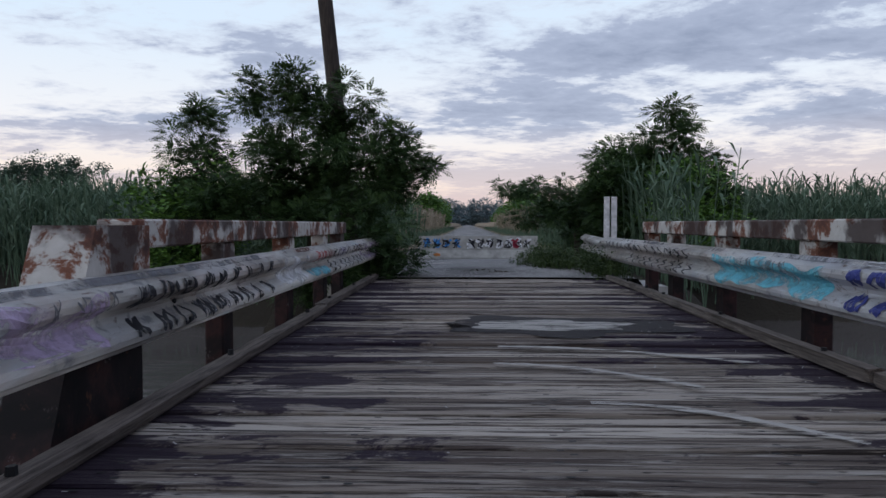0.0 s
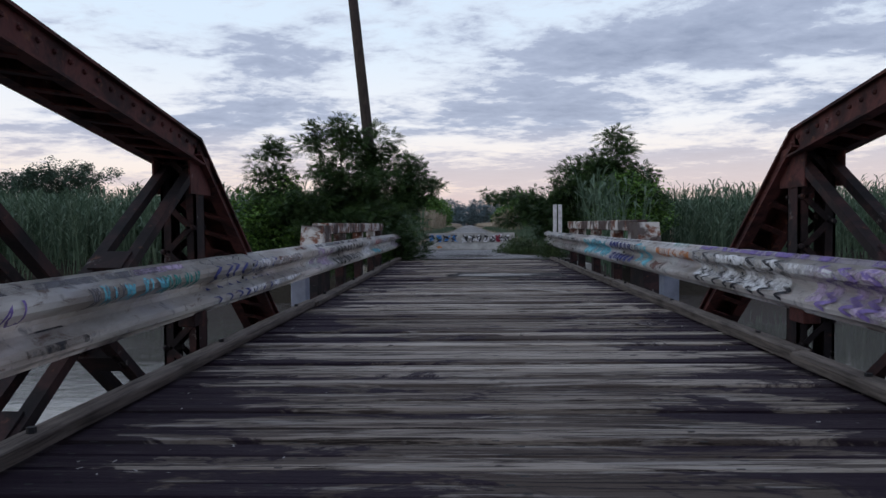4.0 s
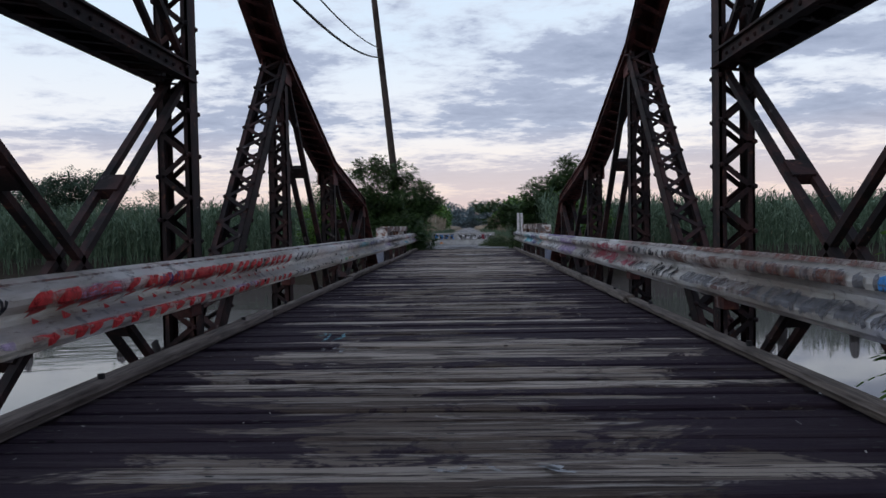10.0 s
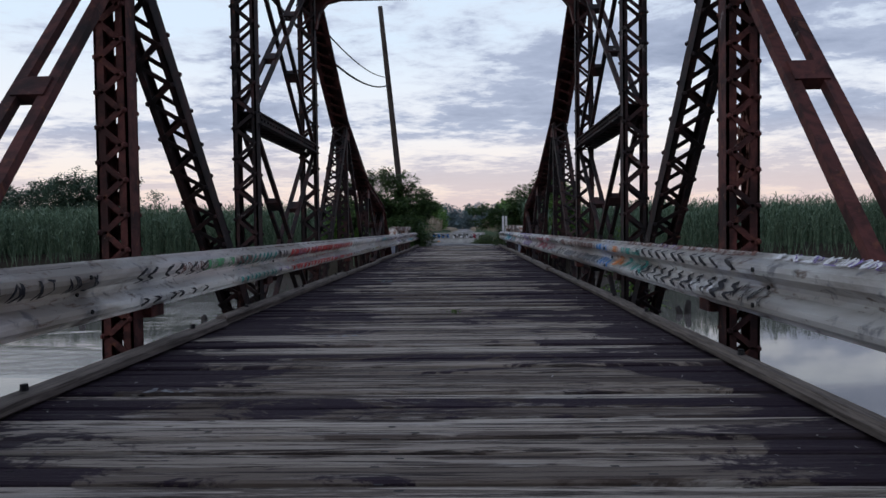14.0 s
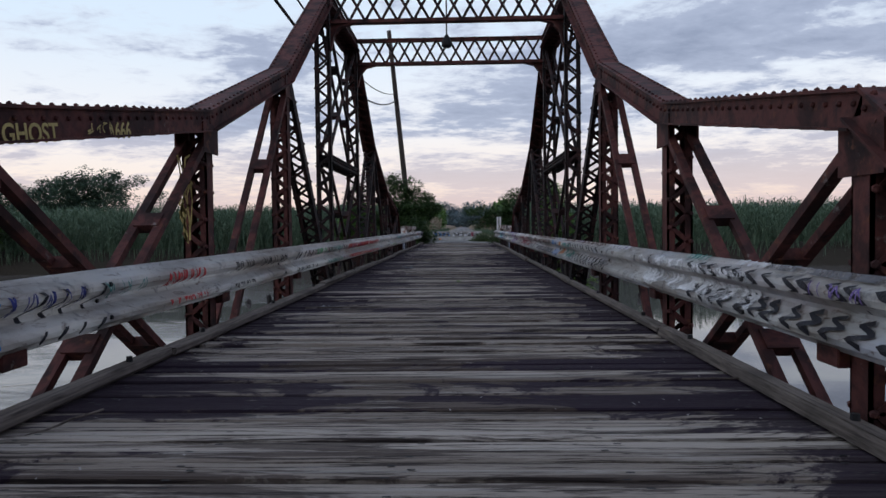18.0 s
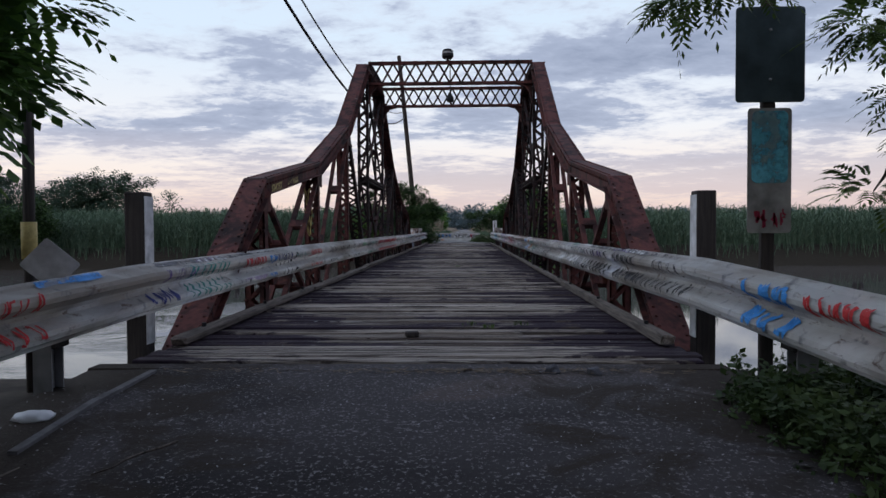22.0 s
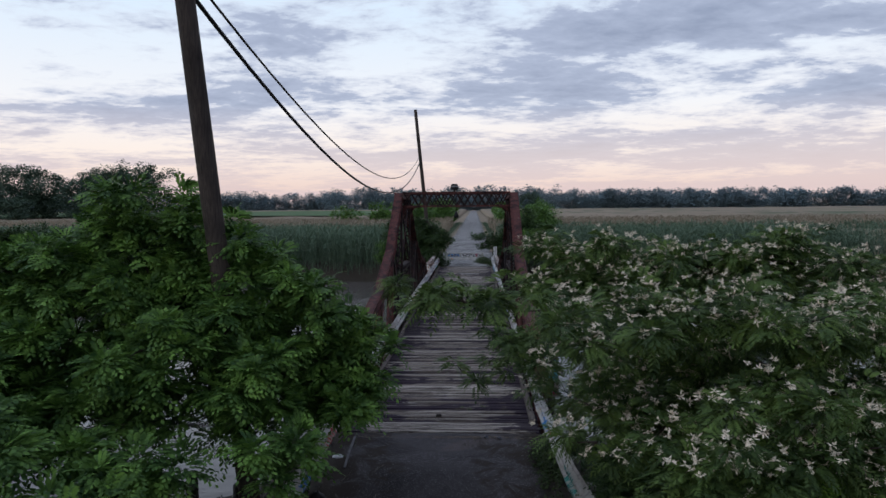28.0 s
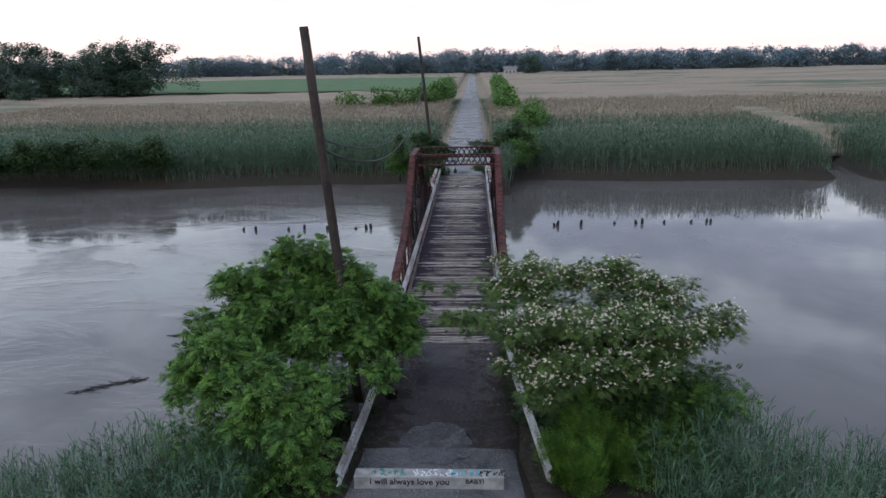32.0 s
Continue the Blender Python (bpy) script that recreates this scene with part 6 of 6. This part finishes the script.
STONE = plain("grey_stone", (0.085, 0.085, 0.098), 0.85, 0, 0.35, 14)
rock((0.80, -24.66, -0.005), 0.05, 1, STONE, "pale grey stone lying beside the deck end")
rock((1.03, -24.68, -0.01), 0.05, 2, STONE, "pale grey stone lying beside the deck end")
rr2 = random.Random(9)
for k in range(26):
    y = rr2.uniform(-28.3, -27.0)
    rock((rr2.uniform(1.15, 1.65), y, float(road_z(y)) - 0.02), rr2.uniform(0.02, 0.045), 10 + k, STONE, "rough grey stone among roadside weeds")
bm = bmesh.new()
box(bm, (-0.05, -0.03, 0), (0.05, 0.03, 0.04), 0.006)
ob = part("brick_piece", bm, DARKW)
ob.location, ob.rotation_euler = (-0.09, -23.49, 0.004), (0, 0, 0.2)
tagged(ob, "small dark broken brick on the deck planks", "brick")
for k in range(9):
    r_ = random.Random(100 + k)
    x, y = (r_.uniform(-1.5, -0.8), r_.uniform(-28, -25.6)) if k < 5 else ((r_.choice((-1, 1)) * r_.uniform(1.1, 1.5)), r_.uniform(-23, 0))
    z = float(road_z(y)) + 0.008 if y < -24.8 else 0.02
    pts = [Vector((x, y, z))]
    an = r_.uniform(0, 6.28)
    for _ in range(5):
        an += r_.uniform(-0.5, 0.5)
        pts.append(pts[-1] + Vector((math.cos(an) * 0.08, math.sin(an) * 0.08, 0.0)))
    bm = bmesh.new()
    tube(bm, pts, [0.006, 0.006, 0.005, 0.005, 0.004, 0.002], 5)
    tagged(part("dead_twig", bm, KERB), "pale dry twig lying on the road surface", "twig", "twigs")


# ---- paint and litter on the deck ----
def blotch(cx, cy, rx, ry, seed, colour, label, z=0.0095):
    bm = bmesh.new()
    n = 48
    vs = []
    for k in range(n):
        a = 2 * math.pi * k / n
        q = 1 + 0.45 * noise.noise(Vector((math.cos(a) * 1.6 + seed, math.sin(a) * 1.6, 0))) + 0.15 * noise.noise(Vector((math.cos(a) * 6 + seed, math.sin(a) * 6, 3)))
        vs.append(bm.verts.new((cx + rx * q * math.cos(a), cy + ry * q * math.sin(a), z)))
    bm.faces.new(vs)
    bmesh.ops.triangulate(bm, faces=bm.faces[:])
    return tagged(part("paint_patch", bm, colour), label, "paint patch", "paint patches", "structure")


def worn(name, col, cut, grain=(1.2, 18, 1), soft=0.045):
    n = Nodes(name, 0.8)
    g = n.noise(n.at(grain, space="World"), 1.6, 8, 0.7)
    big = n.noise(n.at(space="World"), 3.0, 6, 0.65)
    a = n.ramp(n.math("ADD", n.math("MULTIPLY", g, 0.6), n.math("MULTIPLY", big, 0.4)), [(cut - soft, 1.0), (cut + soft, 0.0)])
    n.t.links.new(n.math("MULTIPLY", a, 0.85), n.b.inputs["Alpha"])
    return n.done(n.ramp(big, [(0.3, tuple(c * 0.75 for c in col)), (0.7, col)]))


PALE = worn("worn_pale_paint", (0.46, 0.43, 0.40), 0.54)
WET = worn("dark_damp_stain", (0.035, 0.030, 0.032), 0.6)
blotch(0.35, 3.95, 0.95, 0.5, 1.0, WET, "dark damp stain round a pale worn patch", 0.0085)
blotch(0.30, 3.95, 0.55, 0.30, 4.0, PALE, "pale worn paint patch on the deck planks")
for k, (y0, x0, dx) in enumerate(((3.0, -0.15, 1.5), (2.45, -0.2, 1.0), (1.6, 0.2, 0.9))):
    bm = bmesh.new()
    pts = [(x0 + dx * u, y0 - 0.55 * u * u) for u in [i / 10 for i in range(11)]]
    stroke(bm, pts, 0.07, lambda a, b: Vector((a, b, 0.010)))
    tagged(part("paint_line", bm, PALE), "worn pale paint line curving over the planks", "paint line", "paint lines", "structure")
for k, (x, y, rx, ry, c) in enumerate(((-0.9, -10.4, 0.12, 0.22, "cyan"), (-0.75, -10.9, 0.16, 0.10, "white"), (-1.2, -11.6, 0.12, 0.06, "white"), (-0.6, -15.4, 0.12, 0.05, "white"), (0.2, -13.1, 0.25, 0.05, "white"), (-1.15, -17.0, 0.14, 0.05, "white"), (-0.8, -22.7, 0.2, 0.05, "white"))):
    bm = bmesh.new()
    scrawl(bm, random.Random(200 + k), x - rx, x + rx, y - ry, y + ry, 3, 0.03, lambda a, b: Vector((a, b, 0.0095)), 1)
    tagged(part("deck_tag", bm, worn("worn_deck_" + c, (0.42, 0.44, 0.46) if c == "white" else (0.16, 0.36, 0.42), 0.5)), "worn spray paint marks on the deck planks", "paint mark", "deck marks", "structure")
r = np.random.default_rng(77)
n = 700
px_ = np.where(r.random(n) < 0.7, np.sign(r.random(n) - 0.5) * (1.55 - np.abs(r.normal(size=n)) * 0.3), r.uniform(-1.4, 1.4, n))
py_ = r.uniform(-24, 8, n)
c0 = np.stack([px_, py_, np.full(n, 0.012)], 1)
an = r.random(n) * 6.28
ux = np.stack([np.cos(an), np.sin(an), r.normal(size=n) * 0.2], 1) * (0.003 + 0.009 * r.random(n) ** 2)[:, None]
uy = np.stack([-np.sin(an), np.cos(an), r.normal(size=n) * 0.2], 1) * 0.003
tagged(part("wood_chips", quads("wood_chips", np.stack([c0 - ux - uy, c0 + ux - uy, c0 + ux + uy, c0 - ux + uy], 1)), plain("pale_chips", (0.36, 0.34, 0.33), 0.8)), "pale wood chips and grit scattered on the deck", "litter", kind="stuff")
n = 5200
px_, py_ = r.uniform(-1.85, 1.85, n), r.uniform(-33, -24.95, n)
c0 = np.stack([px_, py_, road_z(py_) - 0.03 + 0.02 * (1 - (px_ / 1.95) ** 2) + 0.004], 1)
an = r.random(n) * 6.28
sz = (0.002 + 0.004 * r.random(n) ** 2)[:, None]
ux, uy = np.stack([np.cos(an), np.sin(an), r.normal(size=n) * 0.3], 1) * sz, np.stack([-np.sin(an), np.cos(an), r.normal(size=n) * 0.3], 1) * sz * 0.7
tagged(part("stone_chips", quads("stone_chips", np.stack([c0 - ux - uy, c0 + ux - uy, c0 + ux + uy, c0 - ux + uy], 1)), plain("pale_stone_chips", (0.24, 0.23, 0.24), 0.8)), "pale stone chips scattered over the asphalt", "gravel", kind="stuff")


# rusty spike heads, two to each plank over every stringer
rn_ = np.random.default_rng(12)
gx_, gy_ = np.meshgrid(np.array([-1.5, -0.75, 0.0, 0.75, 1.5]), DECK_Y0 + (np.arange(n_pl) + 0.5) * (DECK_Y1 - DECK_Y0) / n_pl, indexing="ij")
nc = np.concatenate([np.stack([gx_.ravel() + q, gy_.ravel() + w_, np.full(gx_.size, 0.0065)], 1) for q, w_ in ((-0.03, 0.03), (0.03, -0.03))])
nc = nc[rn_.random(len(nc)) < 0.7]
nc += np.concatenate([rn_.normal(size=(len(nc), 2)) * 0.012, np.zeros((len(nc), 1))], 1)
na, nl = np.array([0.014, 0, 0]), np.array([0, 0.006, 0])
tagged(part("spike_heads", quads("spike_heads", np.stack([nc - na - nl, nc + na - nl, nc + na + nl, nc - na + nl], 1)), BLACK), "rusty black spike heads along the deck planks", "nails", kind="stuff")


# ---- weeds ----
def weeds(seed, pts, n, h, label, leafy=True, mat_=None):
    r = np.random.default_rng(seed)
    k = r.integers(0, len(pts), n)
    P_ = np.array(pts)[k]
    x, y = P_[:, 0] + r.normal(size=n) * P_[:, 2], P_[:, 1] + r.normal(size=n) * P_[:, 3]
    z = np.where(y < -24.8, road_z(y) - 0.08, np.where(y > 8.7, -0.05, 0.0))
    out = []
    foot = np.stack([x, y, z], 1)
    hh = h * (0.35 + 0.65 * r.random(n)) * np.exp(-((x - P_[:, 0]) / (P_[:, 2] * 2 + 1e-6)) ** 2)
    an = r.random(n) * 6.28
    tip = foot + np.stack([np.cos(an) * hh * 0.35, np.sin(an) * hh * 0.35, hh], 1)
    w = np.stack([-np.sin(an), np.cos(an), np.zeros(n)], 1) * 0.006
    m = (foot + tip) / 2 + np.array([0, 0, 0.03])
    out.append(np.stack([foot, m + w, tip, m - w], 1))
    if leafy:
        out.append(leaf_quads(r, list(tip), list(hh * 0.35), 5, 0.045, 1.0))
    return tagged(part("weeds", quads("weeds", np.concatenate(out)), mat_ or LEAF_C), label, "weeds", kind="stuff")


weeds(51, [(1.68, -25.5, 0.10, 0.22), (1.74, -26.0, 0.13, 0.3), (1.85, -25.25, 0.14, 0.15), (1.9, -25.6, 0.16, 0.2), (2.1, -25.1, 0.16, 0.2), (2.25, -25.5, 0.16, 0.25), (2.3, -25.0, 0.15, 0.15)], 1250, 0.20, "green weeds growing under the near guardrail", mat_=LEAF_W)
weeds(59, [(1.72, -27.0, 0.14, 0.4), (1.75, -27.9, 0.18, 0.5), (1.85, -29.0, 0.12, 0.5)], 200, 0.11, "dark low weeds and soil plants below the guardrail", mat_=LEAF_W)
weeds(52, [(-1.7, -28.7, 0.22, 0.5), (-2.1, -27.4, 0.2, 0.6), (-1.6, -29.8, 0.3, 0.5)], 260, 0.12, "low dark weeds below the near guardrail", mat_=LEAF_W)
weeds(53, [(1.15, 12.2, 0.28, 0.6), (1.3, 11.3, 0.2, 0.4)], 1300, 0.42, "green weed clump growing through the cracked road", mat_=LEAF_W)
weeds(54, [(1.75, 10.0, 0.12, 0.6), (1.8, 9.0, 0.1, 0.3), (2.0, 11.5, 0.15, 0.6)], 900, 0.42, "flowering weeds along the far guardrail", mat_=LEAF_W)
weeds(55, [(-1.75, 9.6, 0.12, 0.4), (-1.9, 11.0, 0.2, 0.6), (-2.1, 12.8, 0.25, 0.8)], 900, 0.40, "weeds beside the far road edge", mat_=LEAF_W)
weeds(56, [(-0.3, 10.2, 0.25, 0.08), (0.2, 9.8, 0.2, 0.05)], 220, 0.07, "dry weeds in the road cracks", mat_=KERB)
weeds(57, [(0.35, -22.95, 0.03, 0.03), (0.75, -22.9, 0.03, 0.03), (0.5, -23.1, 0.05, 0.03), (0.15, -14.2, 0.03, 0.02)], 60, 0.035, "small grass tufts between the planks", leafy=False, mat_=LEAF_B)
weeds(58, [(-2.9, y, 0.35, 2.5) for y in range(20, 120, 5)] + [(2.9, y, 0.35, 2.5) for y in range(20, 120, 5)], 9000, 0.7, "grass verge along the far road", leafy=False, mat_=REED)

# ---- far end ----
for x, y, h in ((1.94, 9.95, 1.25), (2.07, 10.0, 1.25)):
    bm = bmesh.new()
    box(bm, (-0.045, -0.02, -0.4), (0.045, 0.02, h), 0.006)
    ob = part("delineator_post", bm, WHITEP)
    ob.location = (x, y, 0)
    tagged(ob, "weathered pale flat marker post beside the far rail", "post", "delineator posts")
bm = bmesh.new()
box(bm, (-0.045, -0.045, -0.4), (0.045, 0.045, 1.15), 0.006)
ob = part("timber_stake", bm, POLE)
ob.location = (-1.95, 9.8, 0)
tagged(ob, "grey timber stake beside the far bridge end", "post")
for k, (a0, a1, c, w) in enumerate(((-1.28, -0.35, "blue", 0.05), (-1.30, -0.38, "black", 0.03), (-0.28, 1.25, "white", 0.06), (-0.25, 1.22, "black", 0.035), (0.75, 0.95, "crimson", 0.06), (-1.05, -0.85, "orange", 0.05))):
    b0, b1 = (0.28, 0.50) if c != "orange" else (0.10, 0.16)
    bm = bmesh.new()
    scrawl(bm, random.Random(300 + k), a0, a1, b0, b1, max(1, int((a1 - a0) / 0.2)), w, lambda a, b, k=k: Vector((a, (-0.163 + (b - 0.24) * 0.2188 if b > 0.24 else -0.28 + (b - 0.07) * 0.7) - 0.004 - 0.001 * k, b)), 3)
    part("graffiti_tag", bm, paint(c), fb, c + " spray paint tag")


def lettering(text, size, mat_, parent, m, label):
    cu = bpy.data.curves.new("lettering", "FONT")
    cu.body, cu.size, cu.extrude, cu.offset = text, size, 0.001, size * 0.018
    cu.align_x = "CENTER"
    tmp = new("tmp", cu)
    me = bpy.data.meshes.new_from_object(tmp.evaluated_get(bpy.context.evaluated_depsgraph_get()))
    bpy.data.objects.remove(tmp)
    me.materials.clear()
    ob = part("lettering", me, mat_, parent, label)
    ob.matrix_basis = m
    return ob


nb = [o for o in scene.objects if o.name == "near_barrier"][0]
lettering("i will always love you", 0.20, paint("black"), nb, pose(-0.55, -31.744, -0.12, 90, 0, 0), "black handwriting")
lettering("BABY!", 0.15, paint("black"), nb, pose(0.83, -31.744, -0.09, 90, 0, 0), "black handwriting")
for k, (a0, a1, c) in enumerate(((-1.4, -0.6, "teal"), (-0.5, 0.5, "white"), (0.3, 1.0, "cyan"), (0.9, 1.5, "black"))):
    bm = bmesh.new()
    scrawl(bm, random.Random(400 + k), a0, a1, -31.71, -31.45, int((a1 - a0) / 0.14), 0.04, lambda a, b, k=k: Vector((a, b, 0.063 + 0.0005 * k)), 2)
    part("graffiti_tag", bm, paint(c), nb, c + " spray paint tag")
blotch(-0.05, -29.9, 0.75, 1.05, 2.2, worn("pale_concrete_patch", (0.17, 0.17, 0.18), 0.50, (3, 3, 1), 0.09), "pale worn patch in the asphalt near the barrier", -0.185)

# writing on the truss chord and a post
tL = [o for o in scene.objects if o.name.startswith("bridge_truss") and o.location.x < 0][0]
tR = [o for o in scene.objects if o.name.startswith("bridge_truss") and o.location.x > 0][0]
ch = Vector((0, -PAN[3], TOPZ[3])) - Vector((0, -PAN[2], TOPZ[2]))
lettering("GHOST", 0.13, paint("yellow"), tL, pose(0.131, -8.98, 1.235, 90, 0, 90) @ pose(0, 0, 0, 0, 0, 8.6), "yellow hand-painted word")
lettering("666", 0.13, paint("yellow"), tL, pose(0.131, -8.10, 1.37, 90, 0, 90) @ pose(0, 0, 0, 0, 0, 8.6), "yellow hand-painted number")
bm = bmesh.new()
scrawl(bm, random.Random(81), -8.50, -8.20, 1.325, 1.41, 4, 0.014, lambda a, b: Vector((0.131, a, b + (a + 8.5) * 0.15)), 1)
part("graffiti_tag", bm, paint("yellow"), tL, "yellow paint marks")
for k, (tt, y, z0, z1, c) in enumerate(((tR, -4.12, 0.9, 1.5, "rust"), (tL, -6.92, 0.7, 1.4, "yellow"), (tR, -9.5, 0.75, 1.05, "white"))):
    bm = bmesh.new()
    scrawl(bm, random.Random(500 + k), -0.06, 0.06, z0, z1, 1, 0.016, lambda a, b, y=y: Vector((a, y + 0.03, b)), 8)
    part("graffiti_tag", bm, paint(c), tt, c + " paint marks")

# ---- lamp on the portal ----
lamp = empty("portal_lamp", (-0.05, MID - PAN[0], 4.50), "dark round beacon lamp on the portal beam", "lamp")
bm = bmesh.new()
for z0, z1, r0, r1 in ((0.0, 0.06, 0.03, 0.03), (0.06, 0.10, 0.10, 0.13), (0.10, 0.22, 0.13, 0.12), (0.22, 0.26, 0.12, 0.08)):
    bmesh.ops.create_cone(bm, cap_ends=True, segments=20, radius1=r0, radius2=r1, depth=z1 - z0, matrix=Matrix.Translation((0, 0, (z0 + z1) / 2)))
part("housing", bm, BLACK, lamp)
bm = bmesh.new()
bmesh.ops.create_cone(bm, cap_ends=True, segments=20, radius1=0.125, radius2=0.125, depth=0.05, matrix=Matrix.Translation((0, 0, 0.17)))
part("lens_band", bm, STEEL, lamp)
bell = empty("hanging_lamp", (0.0, MID - PAN[0] + 0.1, 3.62), "small dark bell-shaped lamp hanging from a rod", "lamp")
bm = bmesh.new()
tube(bm, [(0, 0, 0.18), (0, 0, 0.95)], [0.012, 0.012], 6)
part("rod", bm, BLACK, bell)
bm = bmesh.new()
tube(bm, [(0, 0, 0), (0, 0, 0.03), (0, 0, 0.10), (0, 0, 0.17), (0, 0, 0.2)], [0.06, 0.085, 0.075, 0.04, 0.02], 14)
part("shade", bm, BLACK, bell)

# ---- river ----
rr3 = random.Random(21)
for x, y in [(-13.9, -2.3), (-13.1, -2.35), (-11.0, -2.3), (-10.0, -2.2), (-8.5, -2.3), (-6.7, -2.2), (-6.05, -2.1), (-5.75, -2.1), (5.9, -1.8), (6.1, -1.85), (7.6, -1.6), (9.75, -1.35), (11.1, -1.3), (11.5, -1.3), (12.9, -1.2), (14.6, -1.15), (15.6, -1.1), (15.85, -1.1), (-3.35, -27.2)]:
    h = 1.9 if y < -20 else rr3.uniform(0.10, 0.32)
    bm = bmesh.new()
    tube(bm, [(0, 0, -1.2), (0.02, 0, h * 0.5), (0.03 + rr3.uniform(-0.05, 0.05), 0.02, h), (0.03, 0.02, h + 0.05)], [0.10, 0.09, 0.07, 0.03], 8)
    ob = part("river_stake", bm, PILE)
    ob.location = (x, y, WATER_Z)
    tagged(ob, "rotten dark timber stake standing in the river", "timber stake", "river stakes")
r = np.random.default_rng(5)
drift = []
for cx, cy, L, an in ((-11.2, -24.2, 1.0, 0.5), (-10.0, -19.8, 0.9, 0.15), (-6.6, -19.2, 1.0, 0.0)):
    n = 70
    t_ = r.uniform(-1, 1, n)
    p = np.stack([cx + t_ * L * math.cos(an), cy + t_ * L * math.sin(an), np.full(n, WATER_Z + 0.02)], 1) + r.normal(size=(n, 3)) * np.array([0.12, 0.06, 0.015])
    aa = an + r.normal(size=n) * 0.4
    d = np.stack([np.cos(aa), np.sin(aa), r.normal(size=n) * 0.1], 1) * r.uniform(0.1, 0.35, n)[:, None]
    w = np.stack([-np.sin(aa), np.cos(aa), r.normal(size=n) * 0.3], 1) * 0.015
    drift.append(np.stack([p - d - w, p + d - w, p + d + w, p - d + w], 1))
tagged(part("driftwood", quads("driftwood", np.concatenate(drift)), PILE), "dark drifting branches and reeds on the river", "driftwood", kind="stuff")

# ---- distance ----
GREEN = plain("crop_green", (0.075, 0.13, 0.055), 0.95, 0, 0.25, 0.3)
me = grid_mesh("crop_field", np.linspace(-260, -8, 40), np.linspace(150, 330, 20), lambda x, y: 1.62 + 0.1 * np.sin(x * 0.05) + 0.05 * np.sin(y))
tagged(part("crop_field", me, GREEN), "flat green crop field beyond the marsh", "field", kind="stuff")
hs = empty("farm_house", (24, 405, 1.2), "small pale house at the far end of the road", "house")
bm = bmesh.new()
box(bm, (-6, -4, -2), (6, 4, 4.5), 0.05)
part("wall", bm, plain("dull_house_wall", (0.36, 0.35, 0.34), 0.8, 0, 0.15, 2), hs)
hs.scale = (0.65, 0.65, 0.65)
bm = bmesh.new()
v = [bm.verts.new(p) for p in ((-6.5, -4.5, 4.4), (6.5, -4.5, 4.4), (6.5, 4.5, 4.4), (-6.5, 4.5, 4.4), (-6.5, 0, 7.2), (6.5, 0, 7.2))]
for f in ((0, 1, 5, 4), (2, 3, 4, 5), (0, 4, 3), (1, 2, 5), (0, 3, 2, 1)):
    bm.faces.new([v[i] for i in f])
part("roof", bm, plain("grey_roof", (0.18, 0.17, 0.17), 0.8), hs)
for x in (-3.5, 0, 3.5):
    bm = bmesh.new()
    box(bm, (x - 0.6, -4.06, 1.2), (x + 0.6, -4.0, 2.8))
    part("window", bm, BLACK, hs)


# ---- parked car behind the barrier ----
def smooth_box(lo, hi, bev, seg=3):
    bm = bmesh.new()
    c = [(a + b) / 2 for a, b in zip(lo, hi)]
    q = [b - a for a, b in zip(lo, hi)]
    bmesh.ops.create_cube(bm, size=1.0, matrix=Matrix.Translation(c) @ Matrix.Diagonal((*q, 1)))
    bmesh.ops.bevel(bm, geom=bm.edges[:], offset=bev, segments=seg, affect="EDGES")
    for f in bm.faces:
        f.smooth = True
    return bm


CARW = plain("white_car_paint", (0.70, 0.71, 0.73), 0.25, 0, 0.04, 2)
GLASS = plain("dark_car_glass", (0.02, 0.022, 0.025), 0.08)
RUBBER = plain("tyre_rubber", (0.02, 0.02, 0.02), 0.85)
car = empty("parked_car", (-0.85, -33.1, -0.25), "white car parked behind the low road barrier", "car")
part("body", smooth_box((-0.80, -4.1, 0.20), (0.80, 0.0, 0.82), 0.28, 6), CARW, car)
bm = bmesh.new()
a = [bm.verts.new((x, y, z)) for x, y, z in ((-0.70, -1.35, 0.78), (0.70, -1.35, 0.78), (0.70, -3.9, 0.78), (-0.70, -3.9, 0.78), (-0.58, -2.0, 1.30), (0.58, -2.0, 1.30), (0.58, -3.4, 1.30), (-0.58, -3.4, 1.30))]
for f in ((0, 1, 5, 4), (1, 2, 6, 5), (2, 3, 7, 6), (3, 0, 4, 7)):
    bm.faces.new([a[i] for i in f])
part("windows", bm, GLASS, car)
part("roof", smooth_box((-0.60, -3.45, 1.29), (0.60, -1.95, 1.36), 0.03), CARW, car)
for x in (-0.76, 0.76):
    for y in (-0.75, -3.3):
        bm = bmesh.new()
        bmesh.ops.create_cone(bm, cap_ends=True, segments=24, radius1=0.30, radius2=0.30, depth=0.18, matrix=Matrix.Translation((x, y, 0.30)) @ Euler((0, radians(90), 0)).to_matrix().to_4x4())
        wh = part("wheel", bm, RUBBER, car)
        bm = bmesh.new()
        bmesh.ops.create_cone(bm, cap_ends=True, segments=20, radius1=0.19, radius2=0.17, depth=0.19, matrix=Matrix.Translation((x, y, 0.30)) @ Euler((0, radians(90), 0)).to_matrix().to_4x4())
        part("rim", bm, STEEL, wh)
